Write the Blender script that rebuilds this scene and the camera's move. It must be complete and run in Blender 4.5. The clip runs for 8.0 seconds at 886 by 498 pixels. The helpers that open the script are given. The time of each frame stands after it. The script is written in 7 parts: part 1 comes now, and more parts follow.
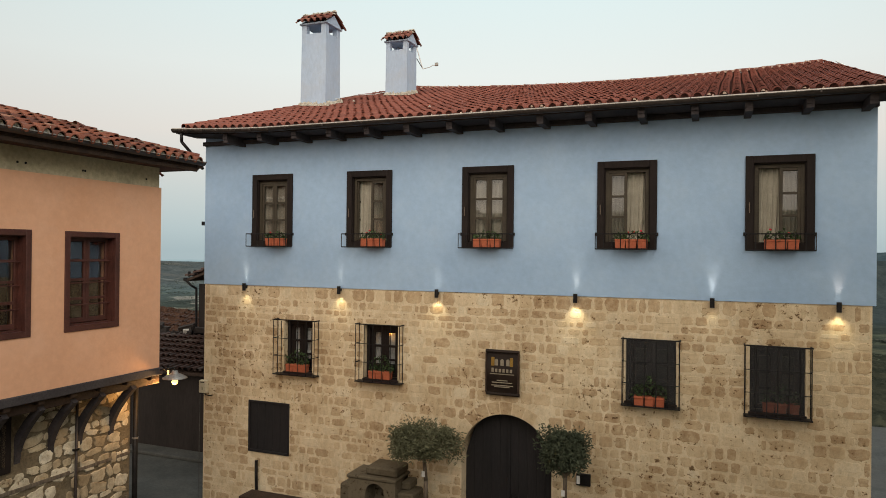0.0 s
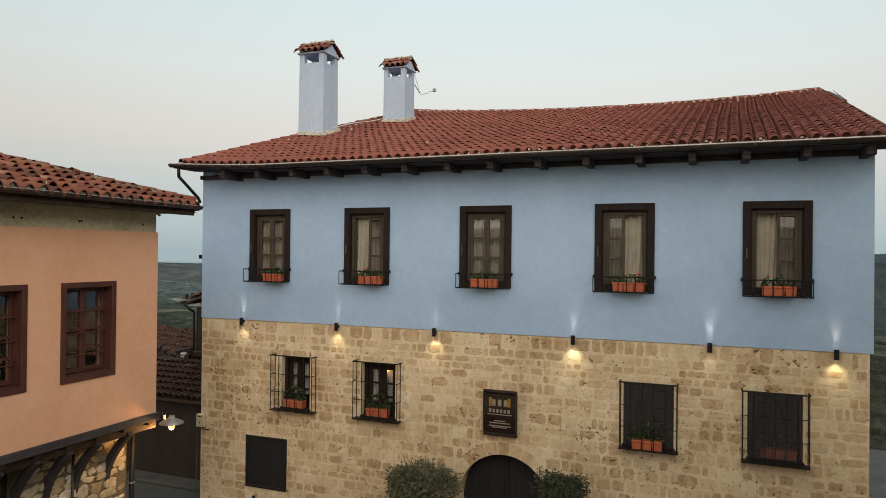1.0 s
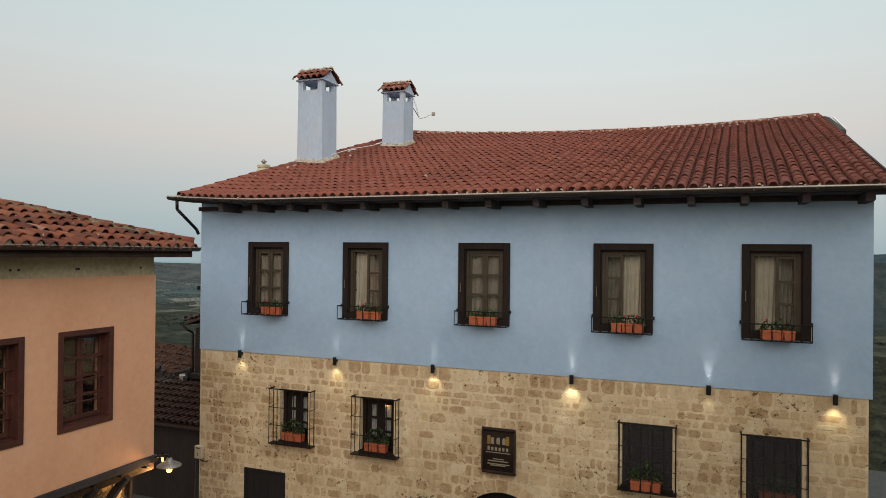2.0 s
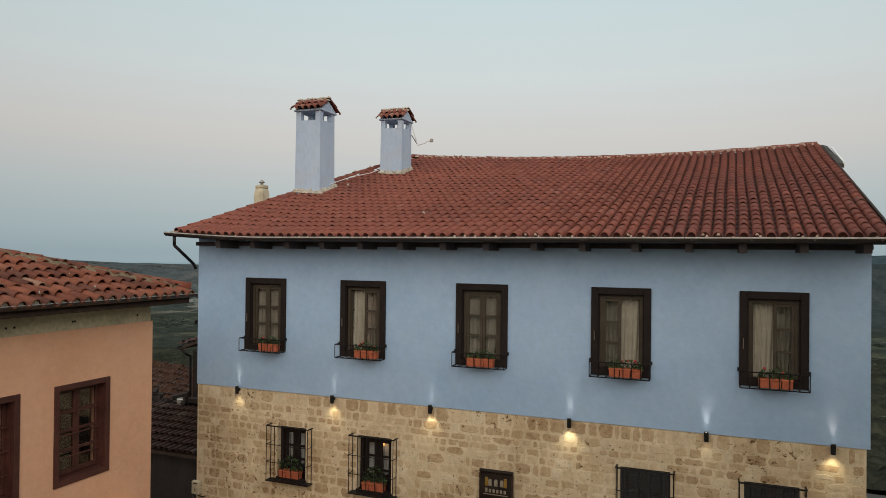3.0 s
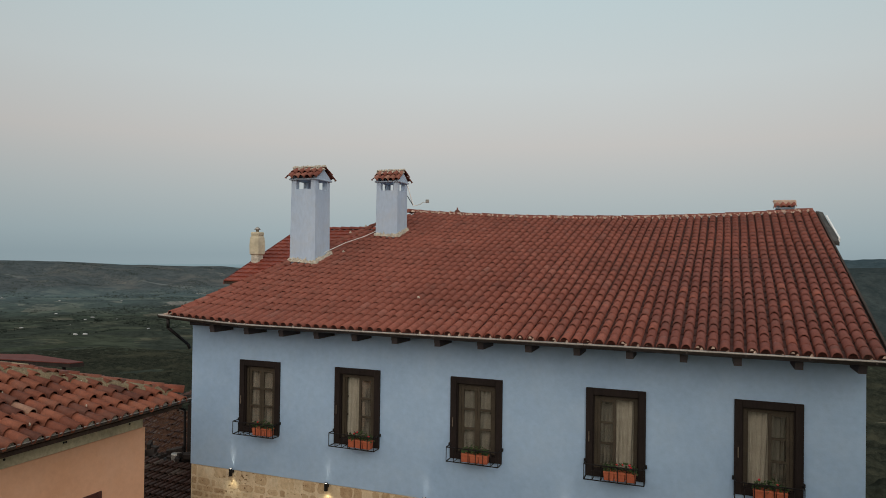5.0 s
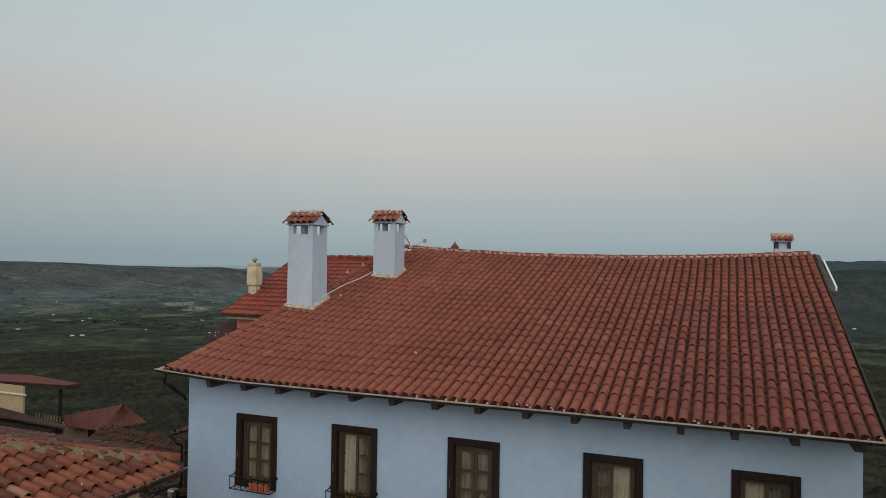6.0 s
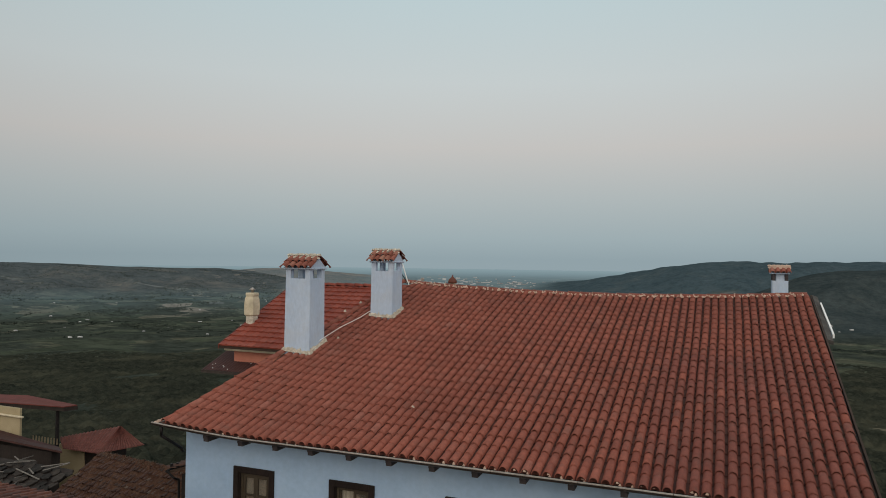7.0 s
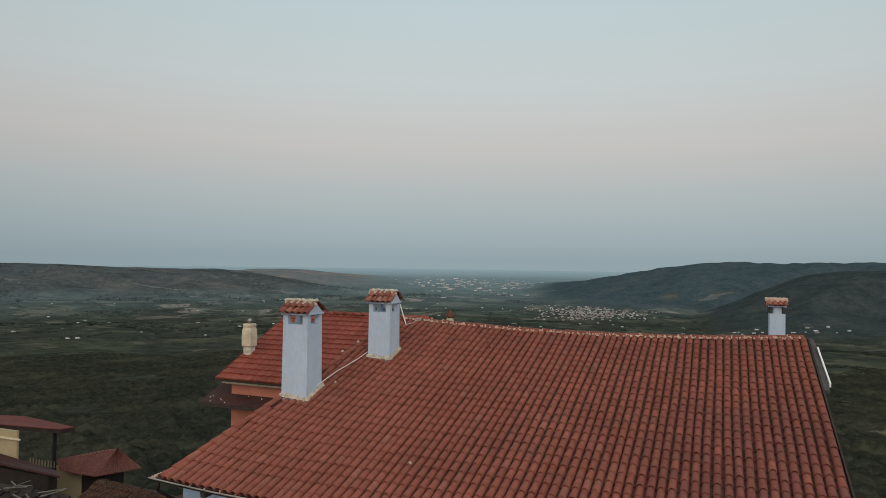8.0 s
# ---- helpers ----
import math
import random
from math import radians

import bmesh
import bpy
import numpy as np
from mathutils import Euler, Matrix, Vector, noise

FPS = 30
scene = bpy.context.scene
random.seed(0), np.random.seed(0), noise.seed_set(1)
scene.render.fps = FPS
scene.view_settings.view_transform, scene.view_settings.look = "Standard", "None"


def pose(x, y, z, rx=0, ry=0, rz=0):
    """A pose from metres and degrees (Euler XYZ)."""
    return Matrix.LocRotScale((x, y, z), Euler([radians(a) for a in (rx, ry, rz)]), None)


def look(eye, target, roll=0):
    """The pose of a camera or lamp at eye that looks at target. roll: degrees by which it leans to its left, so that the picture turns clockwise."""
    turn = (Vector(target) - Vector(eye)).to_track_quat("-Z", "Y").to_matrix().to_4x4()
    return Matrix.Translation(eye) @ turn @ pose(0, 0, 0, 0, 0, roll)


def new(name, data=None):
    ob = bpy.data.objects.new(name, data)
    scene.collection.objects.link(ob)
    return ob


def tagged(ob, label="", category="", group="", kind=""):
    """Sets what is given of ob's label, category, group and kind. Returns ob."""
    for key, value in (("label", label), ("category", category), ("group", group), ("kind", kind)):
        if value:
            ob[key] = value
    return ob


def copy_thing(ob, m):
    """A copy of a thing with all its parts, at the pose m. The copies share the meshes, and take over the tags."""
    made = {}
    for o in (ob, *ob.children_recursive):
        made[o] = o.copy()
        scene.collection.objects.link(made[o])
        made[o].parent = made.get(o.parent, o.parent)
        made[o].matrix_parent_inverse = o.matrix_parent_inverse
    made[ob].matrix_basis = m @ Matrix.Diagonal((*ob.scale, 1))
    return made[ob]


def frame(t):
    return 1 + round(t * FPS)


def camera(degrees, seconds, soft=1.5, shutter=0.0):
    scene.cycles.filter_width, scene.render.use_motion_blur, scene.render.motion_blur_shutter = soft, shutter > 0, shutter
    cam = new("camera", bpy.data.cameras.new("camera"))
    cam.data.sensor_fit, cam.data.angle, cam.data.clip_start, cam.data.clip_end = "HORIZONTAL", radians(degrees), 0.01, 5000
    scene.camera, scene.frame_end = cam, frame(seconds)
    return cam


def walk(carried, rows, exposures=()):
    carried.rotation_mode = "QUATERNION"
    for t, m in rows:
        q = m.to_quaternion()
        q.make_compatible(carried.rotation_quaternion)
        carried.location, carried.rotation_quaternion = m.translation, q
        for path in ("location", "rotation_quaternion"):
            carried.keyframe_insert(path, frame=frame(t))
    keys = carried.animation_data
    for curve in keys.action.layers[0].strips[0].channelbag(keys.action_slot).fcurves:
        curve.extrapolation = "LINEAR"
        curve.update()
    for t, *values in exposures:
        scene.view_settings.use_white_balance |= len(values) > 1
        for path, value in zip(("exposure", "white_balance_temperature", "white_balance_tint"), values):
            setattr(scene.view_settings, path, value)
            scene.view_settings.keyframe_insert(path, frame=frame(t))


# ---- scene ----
# ---- the camera and its way: a slow, straight rise in front of the house ----
cam = camera(66.2, 8.0, soft=0.9)
PATH = [
    (0, (0.66, 0.484, 5.489), (-0.072, 2.346, 5.498), 0.6),
    (0.5, (0.662, 0.492, 5.863), (-0.068, 2.355, 5.873), 0.6),
    (1, (0.668, 0.499, 6.231), (-0.060, 2.362, 6.244), 0.6),
    (1.5, (0.675, 0.510, 6.592), (-0.053, 2.373, 6.605), 0.6),
    (3, (0.687, 0.538, 7.726), (-0.037, 2.402, 7.742), 0.63),
    (3.5, (0.690, 0.546, 8.141), (-0.031, 2.411, 8.159), 0.66),
    (4, (0.697, 0.555, 8.484), (-0.022, 2.421, 8.502), 0.7),
    (4.5, (0.704, 0.565, 8.952), (-0.014, 2.431, 8.972), 0.73),
    (6, (0.702, 0.574, 10.665), (-0.009, 2.443, 10.690), 0.82),
    (6.5, (0.700, 0.571, 11.238), (-0.008, 2.441, 11.264), 0.82),
    (7, (0.704, 0.571, 11.806), (-0.002, 2.442, 11.833), 0.82),
    (7.5, (0.709, 0.565, 12.395), (0.006, 2.437, 12.423), 0.82),
    (8, (0.713, 0.556, 12.996), (0.012, 2.429, 13.024), 0.82),
]
EXPOSURES = [(0, 0.40, 6800, 10), (1.0, 0.30, 6750, 10), (3.0, 0.04, 6550, 10), (4.5, -0.12, 6500, 10), (6, -0.14, 6500, 10), (8, -0.12, 6500, 10)]
walk(cam, [(t, look(eye, target, roll)) for t, eye, target, roll in PATH], EXPOSURES)

# ---- sky after sunset: the glow is behind the camera, the dusk band ahead ----
world = bpy.data.worlds.new("dusk_sky")
scene.world = world
world.use_nodes = True
wn, wl = world.node_tree.nodes, world.node_tree.links
wn.clear()
w_out = wn.new("ShaderNodeOutputWorld")
w_bg = wn.new("ShaderNodeBackground")
w_tc = wn.new("ShaderNodeTexCoord")
w_sep = wn.new("ShaderNodeSeparateXYZ")
w_ramp = wn.new("ShaderNodeValToRGB")
wl.new(w_tc.outputs["Generated"], w_sep.inputs[0])
wl.new(w_sep.outputs["Z"], w_ramp.inputs[0])
ramp = w_ramp.color_ramp
SKY = [(0.0, (0.310, 0.395, 0.430)), (0.03, (0.370, 0.455, 0.482)), (0.085, (0.465, 0.520, 0.527)), (0.16, (0.600, 0.590, 0.570)),
       (0.25, (0.610, 0.665, 0.670)), (0.36, (0.560, 0.680, 0.710)), (1.0, (0.420, 0.560, 0.660))]
ramp.elements[0].position, ramp.elements[0].color = SKY[0][0], (*SKY[0][1], 1)
ramp.elements[1].position, ramp.elements[1].color = SKY[-1][0], (*SKY[-1][1], 1)
for pos, col in SKY[1:-1]:
    el = ramp.elements.new(pos)
    el.color = (*col, 1)
# the brighter, warmer western half, from which the sun has just gone
w_west = wn.new("ShaderNodeMapRange")
w_west.inputs["From Min"].default_value, w_west.inputs["From Max"].default_value = 0.25, -0.9
w_west.inputs["To Min"].default_value, w_west.inputs["To Max"].default_value = 0.0, 1.0
wl.new(w_sep.outputs["Y"], w_west.inputs["Value"])
w_mix = wn.new("ShaderNodeMix")
w_mix.data_type = "RGBA"
w_mix.inputs["B"].default_value = (1.26, 1.15, 1.02, 1)
wl.new(w_west.outputs["Result"], w_mix.inputs["Factor"])
# dimmed to both sides of the view's middle, shaped to fit the camera's view
w_dot = wn.new("ShaderNodeVectorMath")
w_dot.operation = "DOT_PRODUCT"
w_dot.inputs[1].default_value = (-0.26, 0.966, 0.0)
wl.new(w_tc.outputs["Generated"], w_dot.inputs[0])
w_side = wn.new("ShaderNodeMapRange")
w_side.inputs["From Min"].default_value, w_side.inputs["From Max"].default_value = 0.70, 0.97
w_side.inputs["To Min"].default_value, w_side.inputs["To Max"].default_value = 0.86, 1.0
wl.new(w_dot.outputs["Value"], w_side.inputs["Value"])
w_east = wn.new("ShaderNodeMix")
w_east.data_type, w_east.blend_type = "RGBA", "MULTIPLY"
w_east.inputs["Factor"].default_value = 1.0
wl.new(w_ramp.outputs["Color"], w_east.inputs["A"])
wl.new(w_side.outputs["Result"], w_east.inputs["B"])
wl.new(w_east.outputs["Result"], w_mix.inputs["A"])
wl.new(w_mix.outputs["Result"], w_bg.inputs["Color"])
w_bg.inputs["Strength"].default_value = 1.0
wl.new(w_bg.outputs[0], w_out.inputs[0])

sun_data = bpy.data.lights.new("sun", "SUN")
sun_data.energy, sun_data.angle, sun_data.color = 1.05, radians(45), (1.0, 0.94, 0.87)
sun = new("sun", sun_data)
sun.matrix_world = look((19, -15, 25), (-3, 13, 5))


# ---- materials ----
def node_mat(name):
    m = bpy.data.materials.new(name)
    m.use_nodes = True
    nt = m.node_tree
    return m, nt, nt.nodes, nt.links, nt.nodes["Principled BSDF"]


def add_noise(nodes, links, vec, scale, detail=4.0, rough=0.6, stretch=None):
    if stretch:
        mp = nodes.new("ShaderNodeVectorMath")
        mp.operation = "MULTIPLY"
        mp.inputs[1].default_value = stretch
        links.new(vec, mp.inputs[0])
        vec = mp.outputs[0]
    n = nodes.new("ShaderNodeTexNoise")
    n.inputs["Scale"].default_value, n.inputs["Detail"].default_value, n.inputs["Roughness"].default_value = scale, detail, rough
    links.new(vec, n.inputs["Vector"])
    return n.outputs["Fac"]


def add_ramp(nodes, links, fac, stops):
    r = nodes.new("ShaderNodeValToRGB")
    e = r.color_ramp.elements
    e[0].position, e[0].color = stops[0][0], (*stops[0][1], 1)
    e[1].position, e[1].color = stops[-1][0], (*stops[-1][1], 1)
    for p, c in stops[1:-1]:
        e.new(p).color = (*c, 1)
    links.new(fac, r.inputs[0])
    return r.outputs["Color"]


def add_mix(nodes, links, fac, a, b, blend="MIX"):
    m = nodes.new("ShaderNodeMix")
    m.data_type, m.blend_type = "RGBA", blend
    for key, val in (("Factor", fac), ("A", a), ("B", b)):
        if isinstance(val, (int, float)):
            m.inputs[key].default_value = val
        elif isinstance(val, tuple):
            m.inputs[key].default_value = (*val, 1)
        else:
            links.new(val, m.inputs[key])
    return m.outputs["Result"]


def grey(v):
    return (v, v, v)


def surf(name, dark, light, scale=2.0, rough=0.85, fine=25.0, fine_amount=0.25, bump=0.3, bump_scale=60.0, dist=0.01, vary=None, vary_amount=0.5,
         metal=0.0, stretch=None, spec=0.3, tint=None, tint_scale=0.6, tint_amount=0.5):
    """Two-scale procedural surface at world size. vary: 'object' or 'island' gives each piece its own tone."""
    m, nt, nodes, links, bsdf = node_mat(name)
    vec = nodes.new("ShaderNodeNewGeometry").outputs["Position"]
    big = add_noise(nodes, links, vec, scale, 5.0, 0.62, stretch)
    col = add_ramp(nodes, links, big, [(0.3, dark), (0.7, light)])
    small = add_noise(nodes, links, vec, fine, 3.0, 0.6, stretch)
    col = add_mix(nodes, links, 1.0, col, add_ramp(nodes, links, small, [(0.25, grey(1 - fine_amount)), (0.75, grey(1 + fine_amount * 0.6))]), "MULTIPLY")
    if vary:
        if vary == "object":
            rnd = nodes.new("ShaderNodeObjectInfo").outputs["Random"]
        else:
            rnd = nodes.new("ShaderNodeNewGeometry").outputs["Random Per Island"]
        col = add_mix(nodes, links, 1.0, col, add_ramp(nodes, links, rnd, [(0.0, grey(1 - vary_amount)), (1.0, grey(1 + vary_amount * 0.7))]), "MULTIPLY")
    if tint:
        patch = add_noise(nodes, links, vec, tint_scale, 6.0, 0.7)
        fac = add_ramp(nodes, links, patch, [(0.48, grey(0.0)), (0.68, grey(tint_amount))])
        col = add_mix(nodes, links, fac, col, tint)
    links.new(col, bsdf.inputs["Base Color"])
    bsdf.inputs["Roughness"].default_value, bsdf.inputs["Metallic"].default_value = rough, metal
    bsdf.inputs["Specular IOR Level"].default_value = spec
    if bump:
        b = nodes.new("ShaderNodeBump")
        b.inputs["Strength"].default_value, b.inputs["Distance"].default_value = bump, dist
        links.new(add_noise(nodes, links, vec, bump_scale, 5.0, 0.65, stretch), b.inputs["Height"])
        links.new(b.outputs[0], bsdf.inputs["Normal"])
    return m


def stone_mat(name, vary, stops, amount=1.0, wash=0.0, lime=(0.612, 0.486, 0.318)):
    """Porous sandy limestone: a tone for each block, dark pits and soft vertical streaks."""
    m, nt, nodes, links, bsdf = node_mat(name)
    geo = nodes.new("ShaderNodeNewGeometry")
    vec = geo.outputs["Position"]
    if vary:
        rnd = nodes.new("ShaderNodeObjectInfo").outputs["Random"] if vary == "object" else geo.outputs["Random Per Island"]
    else:
        rnd = add_noise(nodes, links, vec, 3.0, 4.0, 0.6)
    col = add_ramp(nodes, links, rnd, stops)
    if wash:      # lime wash smeared over the blocks' edges
        smear = add_noise(nodes, links, vec, 9.0, 7.0, 0.75)
        col = add_mix(nodes, links, add_ramp(nodes, links, smear, [(0.42, grey(0.0)), (0.60, grey(0.85 * wash))]), col, lime)
    cloud = add_noise(nodes, links, vec, 1.1, 5.0, 0.65)
    col = add_mix(nodes, links, 1.0, col, add_ramp(nodes, links, cloud, [(0.3, (0.76, 0.70, 0.63)), (0.5, (0.98, 0.97, 0.95)), (0.7, (1.13, 1.15, 1.17))]), "MULTIPLY")
    grain = add_noise(nodes, links, vec, 16.0, 6.0, 0.7, (1.0, 1.0, 0.55))
    col = add_mix(nodes, links, 1.0, col, add_ramp(nodes, links, grain, [(0.28, grey(0.80)), (0.5, grey(1.0)), (0.8, grey(1.10))]), "MULTIPLY")
    lay = nodes.new("ShaderNodeMath")
    lay.operation = "MULTIPLY_ADD"
    lay.inputs[1].default_value = 0.36
    links.new(add_noise(nodes, links, vec, 0.8, 3.0, 0.6), lay.inputs[0])
    links.new(add_noise(nodes, links, vec, 14.0, 4.0, 0.62, (1.0, 1.0, 1.15)), lay.inputs[2])
    pit = add_ramp(nodes, links, lay.outputs[0], [(0.492, (0.28, 0.22, 0.175)), (0.522, (0.78, 0.73, 0.67)), (0.58, grey(1.0))])
    speck = add_noise(nodes, links, vec, 75.0, 3.0, 0.7)
    col = add_mix(nodes, links, 1.0, col, add_ramp(nodes, links, speck, [(0.25, grey(0.89)), (0.75, grey(1.09))]), "MULTIPLY")
    col = add_mix(nodes, links, amount, col, pit, "MULTIPLY")
    cracks = add_noise(nodes, links, vec, 36.0, 4.0, 0.7, (1.0, 1.0, 0.9))
    col = add_mix(nodes, links, amount, col, add_ramp(nodes, links, cracks, [(0.25, (0.62, 0.56, 0.49)), (0.36, grey(1.0)), (0.8, grey(1.05))]), "MULTIPLY")
    links.new(col, bsdf.inputs["Base Color"])
    bsdf.inputs["Roughness"].default_value, bsdf.inputs["Specular IOR Level"].default_value = 0.92, 0.2
    b = nodes.new("ShaderNodeBump")
    b.inputs["Strength"].default_value, b.inputs["Distance"].default_value = 0.6, 0.02
    links.new(add_mix(nodes, links, 0.6, grain, pit), b.inputs["Height"])
    links.new(b.outputs[0], bsdf.inputs["Normal"])
    return m


def tile_mat(name, vary, stops, moss=0.35):
    """Fired clay: each tile its own red, sooty blotches and pale lime bloom."""
    m, nt, nodes, links, bsdf = node_mat(name)
    geo = nodes.new("ShaderNodeNewGeometry")
    vec = geo.outputs["Position"]
    rnd = nodes.new("ShaderNodeObjectInfo").outputs["Random"] if vary == "object" else geo.outputs["Random Per Island"]
    col = add_ramp(nodes, links, rnd, stops)
    cloud = add_noise(nodes, links, vec, 0.55, 5.0, 0.6)
    col = add_mix(nodes, links, 1.0, col, add_ramp(nodes, links, cloud, [(0.3, (0.82, 0.80, 0.79)), (0.7, (1.10, 1.10, 1.09))]), "MULTIPLY")
    blotch = add_noise(nodes, links, vec, 9.0, 6.0, 0.72)
    col = add_mix(nodes, links, 1.0, col, add_ramp(nodes, links, blotch, [(0.3, grey(0.72)), (0.55, grey(1.0)), (0.8, grey(1.14))]), "MULTIPLY")
    grit = add_noise(nodes, links, vec, 60.0, 3.0, 0.7)
    col = add_mix(nodes, links, 1.0, col, add_ramp(nodes, links, grit, [(0.25, grey(0.82)), (0.75, grey(1.14))]), "MULTIPLY")
    soot = add_noise(nodes, links, vec, 2.3, 5.0, 0.75)
    fac = add_ramp(nodes, links, soot, [(0.50, grey(0.0)), (0.72, grey(moss))])
    col = add_mix(nodes, links, fac, col, (0.085, 0.060, 0.050))
    links.new(col, bsdf.inputs["Base Color"])
    bsdf.inputs["Roughness"].default_value, bsdf.inputs["Specular IOR Level"].default_value = 0.64, 0.28
    b = nodes.new("ShaderNodeBump")
    b.inputs["Strength"].default_value, b.inputs["Distance"].default_value = 0.35, 0.01
    links.new(add_noise(nodes, links, vec, 45.0, 4.0, 0.7), b.inputs["Height"])
    links.new(b.outputs[0], bsdf.inputs["Normal"])
    return m


def glow_mat(name, color, strength):
    m, nt, nodes, links, bsdf = node_mat(name)
    bsdf.inputs["Base Color"].default_value = (*color, 1)
    bsdf.inputs["Emission Color"].default_value = (*color, 1)
    bsdf.inputs["Emission Strength"].default_value = strength
    return m


def glass_mat(name, tone=0.85):
    m, nt, nodes, links, bsdf = node_mat(name)
    clear, gloss, fres, mix = (nodes.new(k) for k in ("ShaderNodeBsdfTransparent", "ShaderNodeBsdfGlossy", "ShaderNodeLayerWeight", "ShaderNodeMixShader"))
    clear.inputs["Color"].default_value = (tone, tone, tone, 1)
    gloss.inputs["Roughness"].default_value = 0.03
    fres.inputs["Blend"].default_value = 0.5
    amount = add_ramp(nodes, links, fres.outputs["Facing"], [(0.0, grey(0.055)), (0.5, grey(0.085)), (0.75, grey(0.25)), (1.0, grey(0.9))])
    links.new(amount, mix.inputs[0])
    links.new(clear.outputs[0], mix.inputs[1])
    links.new(gloss.outputs[0], mix.inputs[2])
    links.new(mix.outputs[0], nodes["Material Output"].inputs["Surface"])
    return m


STONE_TONES = [(0.0, (0.380, 0.258, 0.150)), (0.3, (0.460, 0.328, 0.198)), (0.6, (0.535, 0.402, 0.254)), (0.85, (0.605, 0.484, 0.324)), (1.0, (0.670, 0.572, 0.415))]
TILE_TONES = [(0.0, (0.220, 0.066, 0.044)), (0.5, (0.231, 0.071, 0.048)), (0.93, (0.242, 0.077, 0.053)), (1.0, (0.256, 0.095, 0.070))]
OLD_TONES = [(0.0, (0.100, 0.033, 0.021)), (0.3, (0.155, 0.047, 0.026)), (0.65, (0.215, 0.064, 0.034)), (0.92, (0.265, 0.090, 0.050)), (1.0, (0.33, 0.19, 0.13))]
HIP_TONES = [(0.0, (0.225, 0.058, 0.032)), (0.6, (0.265, 0.076, 0.042)), (1.0, (0.31, 0.11, 0.065))]
RED_TONES = [(0.0, (0.20, 0.042, 0.026)), (0.5, (0.235, 0.052, 0.032)), (1.0, (0.27, 0.066, 0.042))]
BROWN_TONES = [(0.0, (0.040, 0.020, 0.014)), (0.5, (0.055, 0.026, 0.018)), (0.95, (0.068, 0.032, 0.023)), (1.0, (0.10, 0.075, 0.06))]
# Shade between the cover tiles is put into these dark channel tones.
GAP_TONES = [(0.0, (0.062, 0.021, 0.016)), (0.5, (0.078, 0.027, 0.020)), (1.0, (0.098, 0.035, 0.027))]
PAN_TONES = [(0.0, (0.098, 0.031, 0.024)), (0.5, (0.120, 0.039, 0.030)), (1.0, (0.145, 0.049, 0.038))]

M_BLUE = surf("blue_limewash", (0.296, 0.424, 0.592), (0.354, 0.490, 0.658), 0.8, 0.9, 9.0, 0.07, 0.18, 14.0, 0.02, tint=(0.42, 0.52, 0.62), tint_scale=1.3, tint_amount=0.25)
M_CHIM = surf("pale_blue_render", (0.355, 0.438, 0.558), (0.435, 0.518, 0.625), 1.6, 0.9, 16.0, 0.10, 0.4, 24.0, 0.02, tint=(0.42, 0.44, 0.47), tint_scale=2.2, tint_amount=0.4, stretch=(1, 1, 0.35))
M_MORTAR = stone_mat("sandy_mortar", "", [(0.25, (0.588, 0.464, 0.302)), (0.75, (0.690, 0.575, 0.405))], 1.0)
M_STONE = stone_mat("limestone_block", "object", STONE_TONES, 1.0, 0.62)
M_STONE_J = stone_mat("limestone_courses", "island", STONE_TONES, 1.0, 0.62)
M_TILE = tile_mat("clay_tile", "object", TILE_TONES)
M_TILE_J = tile_mat("clay_tile_field", "island", TILE_TONES)
M_DULL_J = tile_mat("dull_red_tile", "island", PAN_TONES, 0.3)
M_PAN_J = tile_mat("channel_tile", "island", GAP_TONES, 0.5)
M_OLD = tile_mat("old_clay_tile", "object", OLD_TONES, 0.5)
M_OLD_J = tile_mat("old_clay_tile_field", "island", OLD_TONES, 0.5)
M_HIP = tile_mat("red_hip_tile", "object", HIP_TONES, 0.3)
M_RED_J = tile_mat("red_flat_tile", "island", RED_TONES, 0.2)
M_BROWN_J = tile_mat("brown_old_tile", "island", BROWN_TONES, 0.5)
M_LIME = surf("lime_mortar", (0.36, 0.315, 0.25), (0.64, 0.59, 0.50), 6.0, 0.95, 40.0, 0.4, 0.8, 50.0, 0.02)
M_BEDDING = surf("dull_bedding_mortar", (0.135, 0.098, 0.058), (0.245, 0.190, 0.115), 5.0, 0.95, 40.0, 0.4, 0.8, 50.0, 0.02)
M_STRAW = surf("dry_grass", (0.085, 0.066, 0.050), (0.150, 0.122, 0.098), 7.0, 1.0, 40.0, 0.4, 0.0, spec=0.0, vary="island", vary_amount=0.4)
M_MOSS = surf("dry_moss", (0.050, 0.026, 0.018), (0.088, 0.049, 0.034), 2.5, 1.0, 22.0, 0.55, 1.0, 20.0, 0.03, spec=0.0, tint=(0.14, 0.10, 0.078), tint_scale=5.0, tint_amount=0.25)
M_PINKLIME = surf("tile_dusted_mortar", (0.40, 0.27, 0.205), (0.60, 0.46, 0.37), 6.0, 0.95, 40.0, 0.4, 0.8, 50.0, 0.02)
M_WOOD = surf("dark_stained_wood", (0.013, 0.009, 0.008), (0.022, 0.015, 0.013), 3.0, 0.75, 40.0, 0.35, 0.3, 80.0, 0.006, stretch=(1, 1, 0.25), spec=0.2)
M_DOOR = surf("blackened_door_wood", (0.013, 0.012, 0.013), (0.023, 0.020, 0.021), 3.0, 0.65, 40.0, 0.3, 0.3, 70.0, 0.006, stretch=(1, 1, 0.15))
M_SASH = surf("weathered_sash_wood", (0.042, 0.033, 0.022), (0.070, 0.055, 0.037), 4.0, 0.65, 40.0, 0.3, 0.2, 80.0, 0.005)
M_MAROON = surf("maroon_painted_wood", (0.058, 0.020, 0.015), (0.098, 0.033, 0.024), 4.0, 0.55, 40.0, 0.3, 0.2, 80.0, 0.005)
